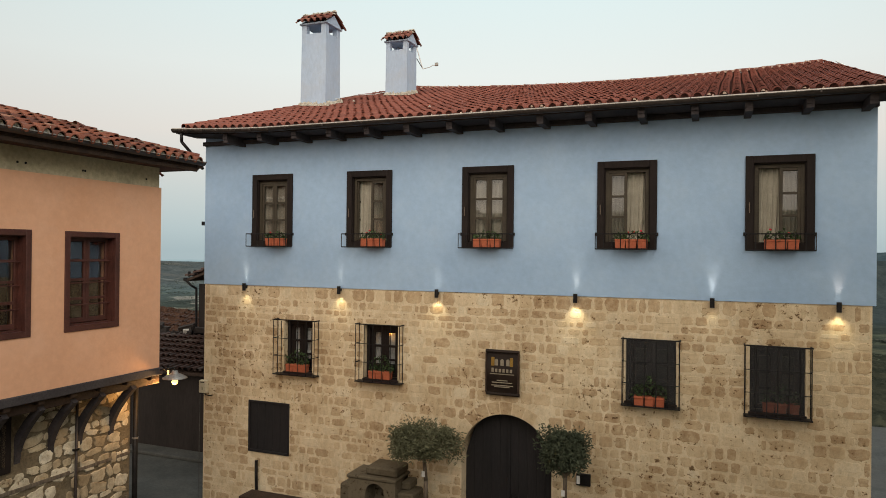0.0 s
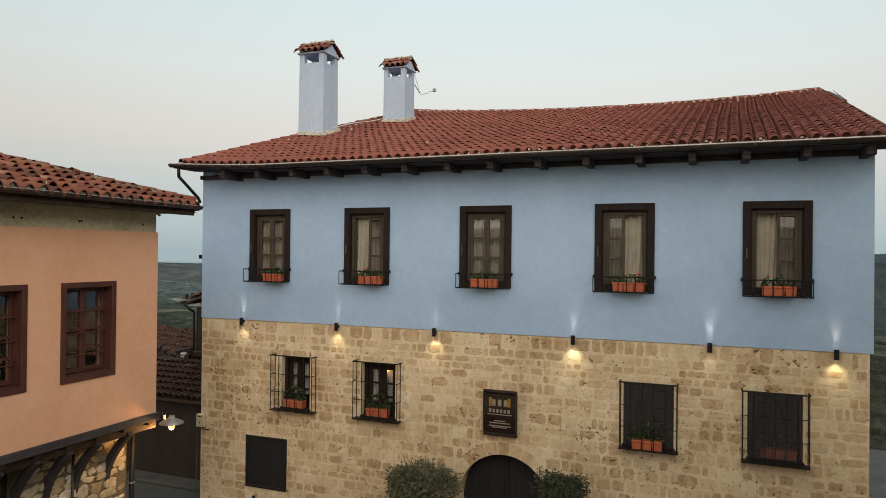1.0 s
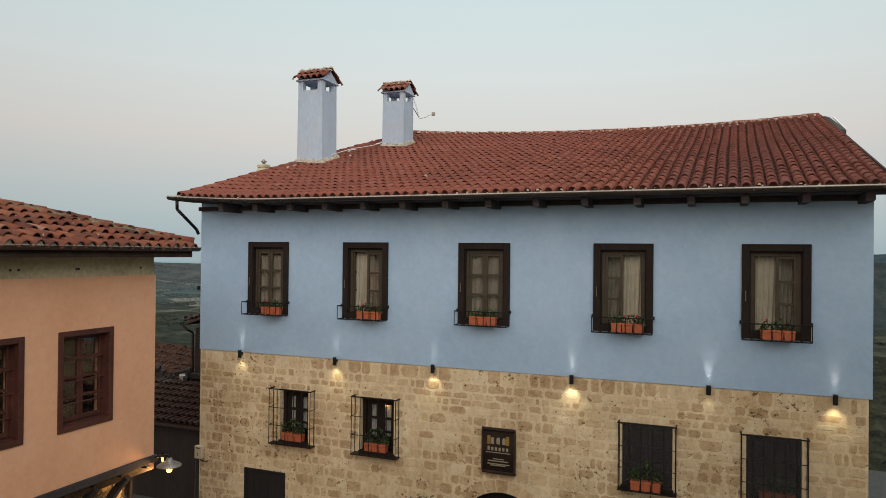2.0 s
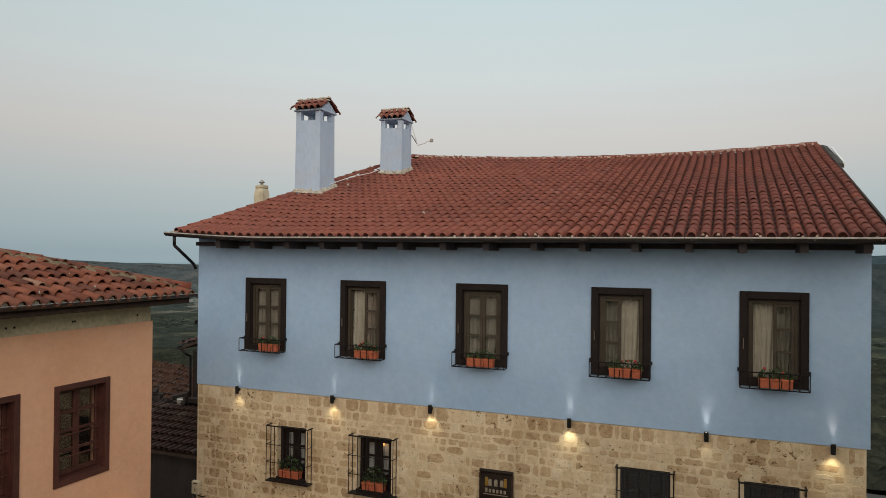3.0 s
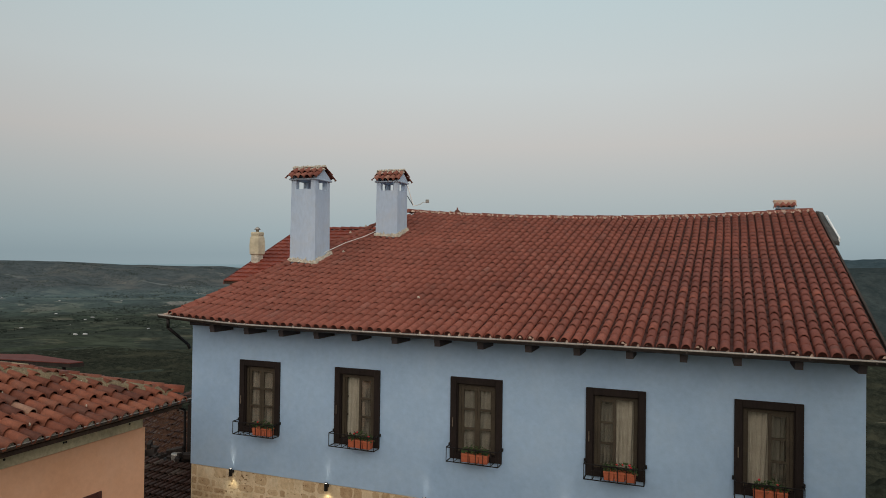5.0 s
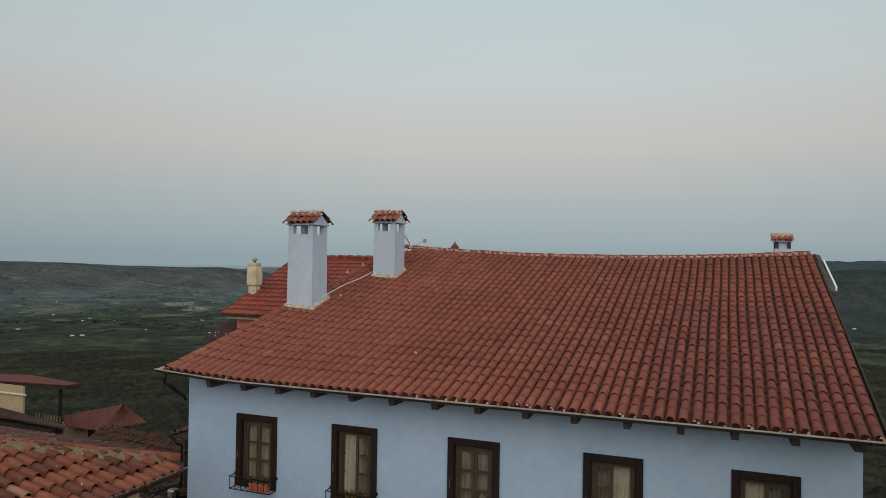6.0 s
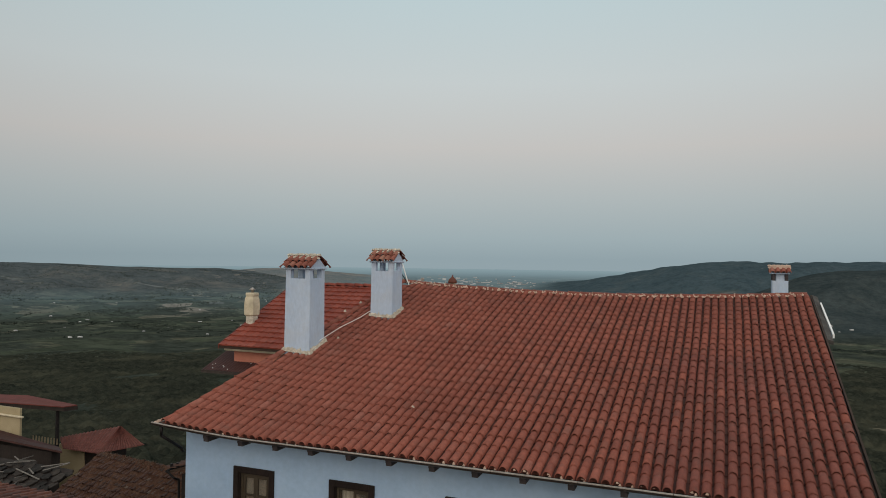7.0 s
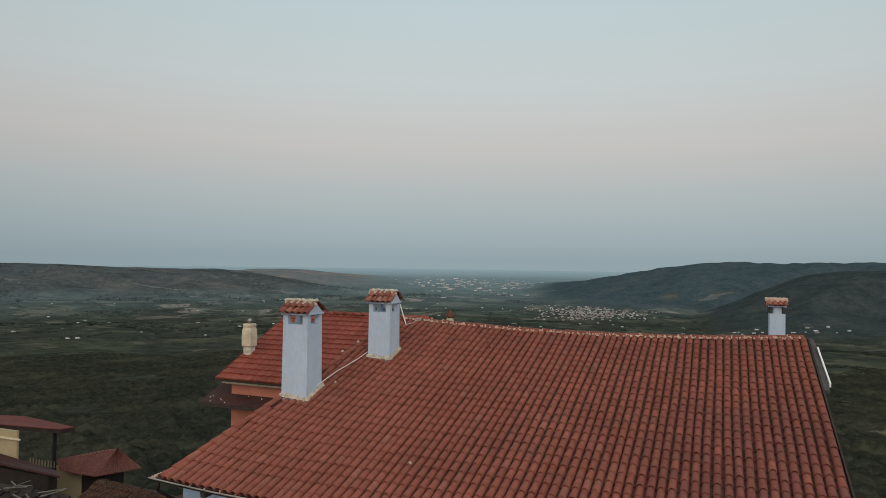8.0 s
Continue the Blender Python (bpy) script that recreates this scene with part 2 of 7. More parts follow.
M_BEAM = surf("brown_timber", (0.028, 0.016, 0.011), (0.060, 0.035, 0.023), 3.0, 0.75, 30.0, 0.4, 0.4, 60.0, 0.01)
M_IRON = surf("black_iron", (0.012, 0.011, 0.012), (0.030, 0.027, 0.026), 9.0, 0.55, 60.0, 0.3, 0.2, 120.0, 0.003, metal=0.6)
M_GUTTER = surf("brown_gutter_metal", (0.040, 0.030, 0.027), (0.070, 0.055, 0.048), 5.0, 0.5, 40.0, 0.25, 0.15, 60.0, 0.004, metal=0.4)
M_GALV = surf("galvanised_edge", (0.30, 0.27, 0.24), (0.48, 0.44, 0.40), 3.0, 0.45, 30.0, 0.3, 0.1, 60.0, 0.003, metal=0.7)
M_TERRA = surf("terracotta_planter", (0.37, 0.092, 0.045), (0.48, 0.136, 0.066), 9.0, 0.75, 40.0, 0.2, 0.2, 60.0, 0.004)
M_LEAF = surf("geranium_leaf", (0.030, 0.060, 0.020), (0.070, 0.115, 0.040), 20.0, 0.6, 60.0, 0.3, 0.0, vary="island", vary_amount=0.5)
M_PETAL = surf("red_petal", (0.45, 0.02, 0.03), (0.60, 0.04, 0.05), 20.0, 0.6, 60.0, 0.2, 0.0)
M_OLIVE = surf("olive_leaf", (0.085, 0.085, 0.046), (0.150, 0.148, 0.088), 4.0, 0.8, 60.0, 0.2, 0.0, vary="island", vary_amount=0.3, spec=0.15)
M_OLIVE_DARK = surf("dark_olive_leaf", (0.046, 0.056, 0.036), (0.085, 0.098, 0.062), 4.0, 0.8, 60.0, 0.2, 0.0, vary="island", vary_amount=0.3, spec=0.15)
M_BARK = surf("olive_bark", (0.10, 0.075, 0.055), (0.20, 0.16, 0.12), 12.0, 0.9, 40.0, 0.4, 0.8, 50.0, 0.01, stretch=(1, 1, 0.3))
M_CURTAIN = surf("unbleached_curtain", (0.31, 0.285, 0.225), (0.41, 0.375, 0.30), 5.0, 0.95, 60.0, 0.15, 0.2, 90.0, 0.003)
M_ROOM = surf("room_plaster", (0.30, 0.26, 0.21), (0.38, 0.34, 0.28), 2.0, 0.95, 20.0, 0.15, 0.1, 40.0, 0.005)
M_GLASS = glass_mat("window_glass")
M_SCREEN, _, sn, sl, sb = node_mat("fly_screen_mesh")
sb.inputs["Base Color"].default_value, sb.inputs["Roughness"].default_value = (0.060, 0.058, 0.058, 1), 0.8
s_clear, s_mix = sn.new("ShaderNodeBsdfTransparent"), sn.new("ShaderNodeMixShader")
s_mix.inputs[0].default_value = 0.30
sl.new(s_clear.outputs[0], s_mix.inputs[1])
sl.new(sb.outputs[0], s_mix.inputs[2])
sl.new(s_mix.outputs[0], sn["Material Output"].inputs["Surface"])
M_PEACH = surf("peach_limewash", (0.68, 0.355, 0.208), (0.75, 0.410, 0.254), 0.8, 0.92, 12.0, 0.06, 0.2, 18.0, 0.02, tint=(0.74, 0.44, 0.30), tint_scale=1.2, tint_amount=0.35)
M_GREYP = surf("bare_cement_render", (0.46, 0.395, 0.255), (0.60, 0.525, 0.350), 2.0, 0.95, 14.0, 0.25, 0.5, 26.0, 0.02, tint=(0.25, 0.22, 0.15), tint_scale=1.8, tint_amount=0.5)
M_RUBBLE = stone_mat("white_rubble_stone", "object", [(0.0, (0.36, 0.28, 0.18)), (0.4, (0.52, 0.43, 0.30)), (1.0, (0.72, 0.65, 0.52))], 1.0, 0.55, (0.23, 0.18, 0.115))
M_RUBBLEM = surf("earth_mortar", (0.130, 0.098, 0.060), (0.235, 0.185, 0.118), 4.0, 0.95, 30.0, 0.35, 0.8, 40.0, 0.03)
M_CREAM = surf("cream_render", (0.46, 0.40, 0.28), (0.60, 0.53, 0.39), 2.0, 0.92, 20.0, 0.2, 0.3, 30.0, 0.02, tint=(0.22, 0.19, 0.14), tint_scale=2.5, tint_amount=0.5)
M_SALMON = surf("salmon_render", (0.40, 0.15, 0.10), (0.48, 0.19, 0.13), 2.0, 0.92, 20.0, 0.15, 0.3, 30.0, 0.02)
M_YELLOW = surf("yellow_render", (0.30, 0.245, 0.145), (0.36, 0.30, 0.19), 1.5, 0.92, 20.0, 0.1, 0.2, 30.0, 0.02)
M_LEAN = surf("dark_corrugated_sheet", (0.036, 0.014, 0.012), (0.060, 0.024, 0.020), 2.0, 0.75, 20.0, 0.3, 0.1, 40.0, 0.01)
# The roof's dimmer right side is put into these darker tile tones.
M_GREYTILE_O = tile_mat("dimmed_single_tile", "object", [(0.0, (0.172, 0.052, 0.038)), (0.5, (0.182, 0.057, 0.042)), (1.0, (0.196, 0.065, 0.049))], 0.4)
M_CAP = tile_mat("mortar_washed_tile", "object", [(0.0, (0.20, 0.062, 0.043)), (0.7, (0.245, 0.085, 0.060)), (1.0, (0.33, 0.17, 0.125))], 0.2)
# Weathered ridge tiles, and the dimmer right side put into colour.
M_GREYTILE = tile_mat("weathered_and_dimmed_tile", "island", [(0.0, (0.192, 0.057, 0.039)), (0.5, (0.203, 0.062, 0.043)), (1.0, (0.214, 0.069, 0.049))], 0.4)
M_SHEET = surf("maroon_sheet_metal", (0.100, 0.024, 0.018), (0.140, 0.036, 0.027), 2.0, 0.8, 20.0, 0.25, 0.1, 40.0, 0.01)
# For dark boards, and for recesses whose shade is put into colour.
M_DARKWALL = surf("dark_boards_and_shade", (0.018, 0.013, 0.011), (0.034, 0.025, 0.021), 2.0, 0.85, 20.0, 0.35, 0.4, 30.0, 0.02, stretch=(1, 1, 0.2))
M_PAVE = surf("worn_concrete", (0.050, 0.050, 0.045), (0.100, 0.098, 0.088), 1.1, 0.9, 14.0, 0.25, 0.4, 30.0, 0.02, tint=(0.075, 0.066, 0.056), tint_scale=0.8, tint_amount=0.6)
M_GREYSTONE = stone_mat("grey_fountain_stone", "island", [(0.0, (0.095, 0.078, 0.053)), (1.0, (0.165, 0.138, 0.098))], 1.0)
M_SLATE = surf("grey_stone_slab", (0.032, 0.028, 0.026), (0.095, 0.086, 0.077), 3.0, 0.9, 25.0, 0.35, 0.5, 30.0, 0.02, vary="island", vary_amount=0.6)
M_SLAB = surf("lichened_stone_slab", (0.016, 0.013, 0.011), (0.048, 0.040, 0.034), 4.0, 0.95, 25.0, 0.4, 0.6, 30.0, 0.02, vary="island", vary_amount=0.7)
M_GREYWOOD = surf("bleached_board", (0.10, 0.090, 0.078), (0.20, 0.180, 0.158), 4.0, 0.9, 30.0, 0.4, 0.3, 60.0, 0.006, stretch=(0.3, 1, 1))
M_WHITE = surf("white_plastic", (0.68, 0.68, 0.66), (0.78, 0.78, 0.76), 5.0, 0.5, 30.0, 0.08, 0.05, 60.0, 0.002)
M_SIGN = surf("dark_sign_board", (0.012, 0.007, 0.005), (0.026, 0.015, 0.010), 4.0, 0.45, 30.0, 0.3, 0.15, 60.0, 0.004)
M_GOLD = surf("gilt_paint", (0.22, 0.125, 0.025), (0.34, 0.20, 0.045), 9.0, 0.5, 40.0, 0.2, 0.0)
M_INK = surf("pale_sign_paint", (0.22, 0.185, 0.13), (0.32, 0.27, 0.20), 9.0, 0.6, 40.0, 0.1, 0.0)
M_WARM = glow_mat("warm_bulb", (1.0, 0.46, 0.11), 3.4)
M_VOILE = surf("white_net_curtain", (0.62, 0.62, 0.60), (0.74, 0.74, 0.72), 5.0, 0.95, 60.0, 0.12, 0.2, 90.0, 0.003)
# Shade under the eave is put into this wood's dark tone.
M_SOFFIT = surf("dark_wood_and_shade", (0.036, 0.030, 0.033), (0.060, 0.051, 0.052), 3.0, 0.85, 30.0, 0.3, 0.3, 50.0, 0.008)
M_COOL = glow_mat("lamp_lens", (1.0, 0.93, 0.80), 6.0)


# ---- mesh building ----
class Mb:
    """Collects vertices and faces; becomes one mesh object."""

    def __init__(self):
        self.v, self.f = [], []

    def add(self, verts, faces, m=None):
        n = len(self.v)
        self.v += [tuple(m @ Vector(p)) for p in verts] if m is not None else [tuple(p) for p in verts]
        self.f += [tuple(n + i for i in q) for q in faces]
        return self

    def box(self, x0, x1, y0, y1, z0, z1, m=None, c=0.0):
        """A block, its edges chamfered by c."""
        if not c:
            verts = [(x, y, z) for x in (x0, x1) for y in (y0, y1) for z in (z0, z1)]
            return self.add(verts, [(0, 1, 3, 2), (4, 6, 7, 5), (0, 4, 5, 1), (2, 3, 7, 6), (0, 2, 6, 4), (1, 5, 7, 3)], m)
        lo, hi, verts, idx = (x0, y0, z0), (x1, y1, z1), [], {}
        for sx in (0, 1):
            for sy in (0, 1):
                for sz in (0, 1):
                    s = (sx, sy, sz)
                    for ax in range(3):
                        p = [(hi[k] if s[k] else lo[k]) + (0 if k == ax else (-c if s[k] else c)) for k in range(3)]
                        idx[s, ax] = len(verts)
                        verts.append(p)
        faces = []
        for ax in range(3):
            a, b = [k for k in range(3) if k != ax]
            for side in (0, 1):
                ring = []
                for u, w in ((0, 0), (1, 0), (1, 1), (0, 1)):
                    s = [0, 0, 0]
                    s[ax], s[a], s[b] = side, u, w
                    ring.append(idx[tuple(s), ax])
                faces.append(tuple(ring))
            for u in (0, 1):
                for w in (0, 1):
                    s0, s1 = [0, 0, 0], [0, 0, 0]
                    s0[a], s0[b], s1[a], s1[b], s1[ax] = u, w, u, w, 1
                    s0, s1 = tuple(s0), tuple(s1)
                    faces.append((idx[s0, a], idx[s1, a], idx[s1, b], idx[s0, b]))
        faces += [tuple(idx[(sx, sy, sz), ax] for ax in range(3)) for sx in (0, 1) for sy in (0, 1) for sz in (0, 1)]
        return self.add(verts, faces, m)

    def cyl(self, p0, p1, r0, r1=None, n=10, m=None):
        p0, p1 = Vector(p0), Vector(p1)
        r1 = r0 if r1 is None else r1
        d = (p1 - p0).normalized()
        a = d.orthogonal().normalized()
        b = d.cross(a)
        verts = [p + r * (math.cos(2 * math.pi * k / n) * a + math.sin(2 * math.pi * k / n) * b) for p, r in ((p0, r0), (p1, r1)) for k in range(n)]
        faces = [(k, (k + 1) % n, n + (k + 1) % n, n + k) for k in range(n)] + [tuple(range(n))[::-1], tuple(range(n, 2 * n))]
        return self.add(verts, faces, m)

    def tube(self, pts, r, n=8, m=None):
        for a, b in zip(pts, pts[1:]):
            self.cyl(a, b, r, r, n, m)
        return self

    def prism(self, poly, y0, y1, m=None):
        """A polygon of (x, z) drawn out along y."""
        n = len(poly)
        verts = [(x, y, z) for y in (y0, y1) for x, z in poly]
        faces = [(k, (k + 1) % n, n + (k + 1) % n, n + k) for k in range(n)] + [tuple(range(n))[::-1], tuple(range(n, 2 * n))]
        return self.add(verts, faces, m)

    def lathe(self, prof, n=16, m=None):
        """A profile of (r, z) turned about z."""
        verts = [(r * math.cos(2 * math.pi * k / n), r * math.sin(2 * math.pi * k / n), z) for r, z in prof for k in range(n)]
        faces = [(j * n + k, j * n + (k + 1) % n, (j + 1) * n + (k + 1) % n, (j + 1) * n + k) for j in range(len(prof) - 1) for k in range(n)]
        faces += [tuple(range(n))[::-1], tuple(range((len(prof) - 1) * n, len(prof) * n))]
        return self.add(verts, faces, m)

    def mesh(self, name, mat, smooth=False, tidy=True, weld=False):
        me = bpy.data.meshes.new(name)
        me.from_pydata(self.v, [], self.f)
        if tidy and len(self.v) < 20000:
            bm = bmesh.new()
            bm.from_mesh(me)
            if weld:
                bmesh.ops.remove_doubles(bm, verts=bm.verts, dist=0.0005)
            bmesh.ops.recalc_face_normals(bm, faces=bm.faces)
            bm.to_mesh(me)
            bm.free()
        if smooth:
            me.shade_smooth()
        me.materials.append(mat)
        return me


def part(name, mb, material, parent=None, label="", smooth=False, tidy=True, weld=False):
    """One mesh object, under a thing or a part of it."""
    ob = new(name, mb.mesh(name, material, smooth, tidy, weld))
    if parent is not None:
        ob.parent = parent
    return tagged(ob, label)


def empty(name, m, label, category, group="", kind=""):
    ob = new(name)
    ob.empty_display_size = 0.2
    ob.matrix_world = m
    ob.matrix_basis = m
    return tagged(ob, label, category, group, kind)


rng = random.Random(7)


def wall_with_openings(mb, x0, x1, z0, z1, y0, y1, holes):
    """A wall slab in the x-z plane, cut by rectangular holes (x0, x1, z0, z1)."""
    xs = sorted({x0, x1, *[h[0] for h in holes], *[h[1] for h in holes]})
    zs = sorted({z0, z1, *[h[2] for h in holes], *[h[3] for h in holes]})
    for a, b in zip(xs, xs[1:]):
        run = None
        for c, d in zip(zs, zs[1:]):
            mx, mz = (a + b) / 2, (c + d) / 2
            solid = not any(h[0] < mx < h[1] and h[2] < mz < h[3] for h in holes)
            if solid:
                run = (run[0], d) if run else (c, d)
            if run and (not solid or d == zs[-1]):
                mb.box(a, b, y0, y1, run[0], run[1])
                run = None
    return mb


# ---- the main house: plan and levels ----
GROUND = -0.4
XL, XR, YF = -10.2, 3.08, 13.10        # corners and the face of the stone wall
STOREY, EAVE = 4.70, 8.00              # top of the stone wall, top of the blue wall
RIDGE_Y, EAVE_Y = 22.05, 12.33
UPPER = [-8.345, -5.945, -3.365, -0.745, 1.73]         # centres of the upper windows
UPPER_Z, UP_W, UP_H = 5.58, 1.045, 1.585
LOWER = [(-8.02, -7.30), (-6.05, -5.27), (-0.74, 0.12), (1.30, 2.14)]
LOW_Z0, LOW_Z1 = 2.82, 3.96
HATCH = (-8.91, -7.88, 1.02, 2.12)
ARCH_X, ARCH_R, ARCH_TOP = -2.965, 0.895, 2.38
SPRING = ARCH_TOP - ARCH_R


def left_edge(y):
    return -10.22 + 0.174 * (y - EAVE_Y)


def right_edge(y):
    return 3.30 + 0.032 * (y - EAVE_Y)


def ridge_z(x):
    return 10.735 + 0.0060 * (x + 2.0) ** 2


def eave_lift(x):
    """The eave kicks up towards its left end."""
    return 0.11 * max(0.0, min(1.0, (-7.9 - x) / 2.5)) ** 1.5


def ridge_y(x):
    """The ridge runs a little askew to the eave."""
    return 21.90 + 0.048 * (x - 0.5)


def roof_z(x, y):
    """The upper face of the tiles' bed; the old ridge sags in its middle."""
    t = (y - EAVE_Y) / (ridge_y(x) - EAVE_Y)
    t = t if t <= 1 else 2 - t
    low = 8.05 + eave_lift(x)
    return low + t * (ridge_z(x) - low)


# stone storey: a backing wall of mortar with real openings
holes = [(a, b, LOW_Z0, LOW_Z1) for a, b in LOWER] + [HATCH, (ARCH_X - ARCH_R, ARCH_X + ARCH_R, GROUND, ARCH_TOP)]
mb = wall_with_openings(Mb(), XL, XR, GROUND - 0.6, STOREY, YF, YF + 0.55, [h if h[2] > GROUND else (h[0], h[1], GROUND - 0.6, h[3]) for h in holes])
for side in (-1, 1):
    arc = [(ARCH_X + side * ARCH_R * math.cos(a), SPRING + ARCH_R * math.sin(a)) for a in np.linspace(0, math.pi / 2, 12)]
    mb.prism([(ARCH_X + side * ARCH_R, ARCH_TOP), *arc], YF, YF + 0.55)
wall_stone = tagged(part("wall_south", mb, M_MORTAR, weld=True), "lower storey wall of sandy limestone blocks in pale mortar", "wall", kind="structure")

# upper storey, a little proud of the stone
holes = [(x - UP_W / 2 + 0.11, x + UP_W / 2 - 0.11, UPPER_Z + 0.10, UPPER_Z + UP_H - 0.11) for x in UPPER]
mb = wall_with_openings(Mb(), XL - 0.01, XR + 0.05, STOREY, EAVE + 0.05, YF - 0.018, YF + 0.45, holes)
mb.prism([(XL - 0.01, EAVE + 0.05), (-7.9, EAVE + 0.05), (XL - 0.01, EAVE + 0.15)], YF - 0.018, YF + 0.45)
tagged(part("wall_south_upper", mb, M_BLUE, weld=True), "upper storey wall of light blue limewashed plaster", "wall", kind="structure")

# the other walls close the house
side = Mb()
for y0, y1 in ((YF + 0.55, RIDGE_Y), (RIDGE_Y, 30.9)):
    xa, xb = left_edge(y0) + 0.06, left_edge(y1) + 0.06
    side.add([(xa, y0, -1), (xb, y1, -1), (xb, y1, roof_z(xb, y1) - 0.12), (xa, y0, roof_z(xa, y0) - 0.12),
              (xa + 0.4, y0, -1), (xb + 0.4, y1, -1), (xb + 0.4, y1, roof_z(xb, y1) - 0.12), (xa + 0.4, y0, roof_z(xa, y0) - 0.12)],
             [(0, 1, 2, 3), (4, 7, 6, 5), (0, 4, 5, 1), (3, 2, 6, 7), (0, 3, 7, 4), (1, 5, 6, 2)])
tagged(part("wall_west", side, M_BLUE), "light blue plastered gable wall under the roof edge", "wall", kind="structure")
side = Mb()
for y0, y1 in ((YF + 0.55, RIDGE_Y), (RIDGE_Y, 30.9)):
    xa, xb = right_edge(y0) - 0.22, right_edge(y1) - 0.22
    side.add([(xa, y0, -1), (xb, y1, -1), (xb, y1, roof_z(xb, y1) - 0.12), (xa, y0, roof_z(xa, y0) - 0.12),
              (xa - 0.4, y0, -1), (xb - 0.4, y1, -1), (xb - 0.4, y1, roof_z(xb, y1) - 0.12), (xa - 0.4, y0, roof_z(xa, y0) - 0.12)],
             [(0, 1, 2, 3), (4, 7, 6, 5), (0, 4, 5, 1), (3, 2, 6, 7), (0, 3, 7, 4), (1, 5, 6, 2)])
tagged(part("wall_east", side, M_BLUE), "light blue plastered gable wall under the roof edge", "wall", kind="structure")
tagged(part("wall_north", Mb().box(left_edge(30.5), 3.6, 30.5, 30.9, -1, 8.0), M_BLUE), "light blue plastered rear wall", "wall", kind="structure")
tagged(part("floor_upper", Mb().box(XL + 0.5, XR - 0.5, YF + 0.55, 17.5, STOREY - 0.15, STOREY + 0.1), M_BEAM), "brown timber upper floor", "floor", kind="structure")
tagged(part("partition_wall", Mb().box(XL + 0.9, XR - 0.4, 17.5, 17.7, -1, 7.95), M_ROOM), "plain plastered inner wall", "wall", kind="structure")
tagged(part("ceiling", Mb().box(XL + 0.5, XR - 0.3, YF + 0.45, 17.5, 7.90, 7.96), M_BEAM), "dark timber board ceiling", "ceiling", kind="structure")

# roof deck under the tiles, front and back
deck = Mb()
cols = 14
for ya, yb in ((EAVE_Y + 0.02, RIDGE_Y), (RIDGE_Y, 31.3)):
    for k in range(cols):
        quad = []
        for y, kk in ((ya, k), (ya, k + 1), (yb, k + 1), (yb, k)):
            x = left_edge(min(y, RIDGE_Y)) + (right_edge(y) - left_edge(min(y, RIDGE_Y))) * kk / cols
            quad.append((x, y, roof_z(x, y) - 0.035))
        low = [(x, y, z - 0.07) for x, y, z in quad]
        deck.add(quad + low, [(0, 1, 2, 3), (7, 6, 5, 4), (0, 4, 5, 1), (1, 5, 6, 2), (2, 6, 7, 3), (3, 7, 4, 0)])
roof = tagged(part("roof", deck, M_BEAM), "low-pitched roof of red clay barrel tiles with a sagging ridge", "roof", kind="structure")

# boarded eave, rafter tails and gutter
soffit = Mb().box(-7.9, XR + 0.22, EAVE_Y + 0.06, YF - 0.03, 7.955, 7.985)
EAVE_STEPS = [-10.45 + 2.55 * k / 6 for k in range(7)]
for a, b in zip(EAVE_STEPS, EAVE_STEPS[1:]):
    za, zb = eave_lift(a), eave_lift(b)
    soffit.prism([(a, 7.955 + za), (b, 7.955 + zb), (b, 7.985 + zb), (a, 7.985 + za)], EAVE_Y + 0.06, YF - 0.03)
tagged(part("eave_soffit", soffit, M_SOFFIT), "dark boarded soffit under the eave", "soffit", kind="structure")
# Added dark strip that paints the shade along the wall's top.
tagged(part("eave_shade_strip", Mb().box(XL - 0.02, XR + 0.06, YF - 0.12, YF - 0.02, 7.865, 7.955, c=0.012), M_SOFFIT), "dark strip added for the shade along the wall under the eave", "beam", kind="structure")
tail = Mb().prism([(-0.058, -0.095), (0.058, -0.095), (0.058, 0.10), (-0.058, 0.10)], 0.02, 0.66)
tail.box(-0.058, 0.058, 0.0, 0.03, -0.03, 0.09)
first = None
for k in range(15):
    x = -9.13 + k * 0.865
    m = pose(x + rng.uniform(-0.03, 0.03), EAVE_Y + 0.10, 7.905, rng.uniform(-0.5, 1.0))
    if first is None:
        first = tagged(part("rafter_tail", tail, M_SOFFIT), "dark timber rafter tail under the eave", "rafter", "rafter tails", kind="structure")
        first.matrix_basis = m
    else:
        copy_thing(first, m)


def half_pipe(mb, xa, xb, y, z, r, n=9):
    ring = [(y - r * math.cos(a), z - r * math.sin(a)) for a in np.linspace(0, math.pi, n)]
    inner = [(y - (r - 0.008) * math.cos(a), z - (r - 0.008) * math.sin(a)) for a in np.linspace(math.pi, 0, n)]
    loop = ring + inner
    k = len(loop)
    mb.add([(x, a, b) for x in (xa, xb) for a, b in loop], [(i, (i + 1) % k, k + (i + 1) % k, k + i) for i in range(k)] + [tuple(range(k))[::-1], tuple(range(k, 2 * k))])
    return mb


gutter = empty("gutter", pose(0, 0, 0), "long brown metal eaves gutter with pale rim and downpipe", "gutter")
trough = half_pipe(Mb(), -7.9, 3.42, EAVE_Y - 0.02, 8.035, 0.075)
for a, b in zip(EAVE_STEPS, EAVE_STEPS[1:]):
    half_pipe(trough, a, b, EAVE_Y - 0.02, 8.035, 0.075)
trough.v = [(x, y, z + eave_lift(x)) for x, y, z in trough.v]
part("trough", trough, M_GUTTER, gutter, smooth=True)
rim = Mb()
edges = [-10.42 + k * 13.84 / 9 for k in range(10)]
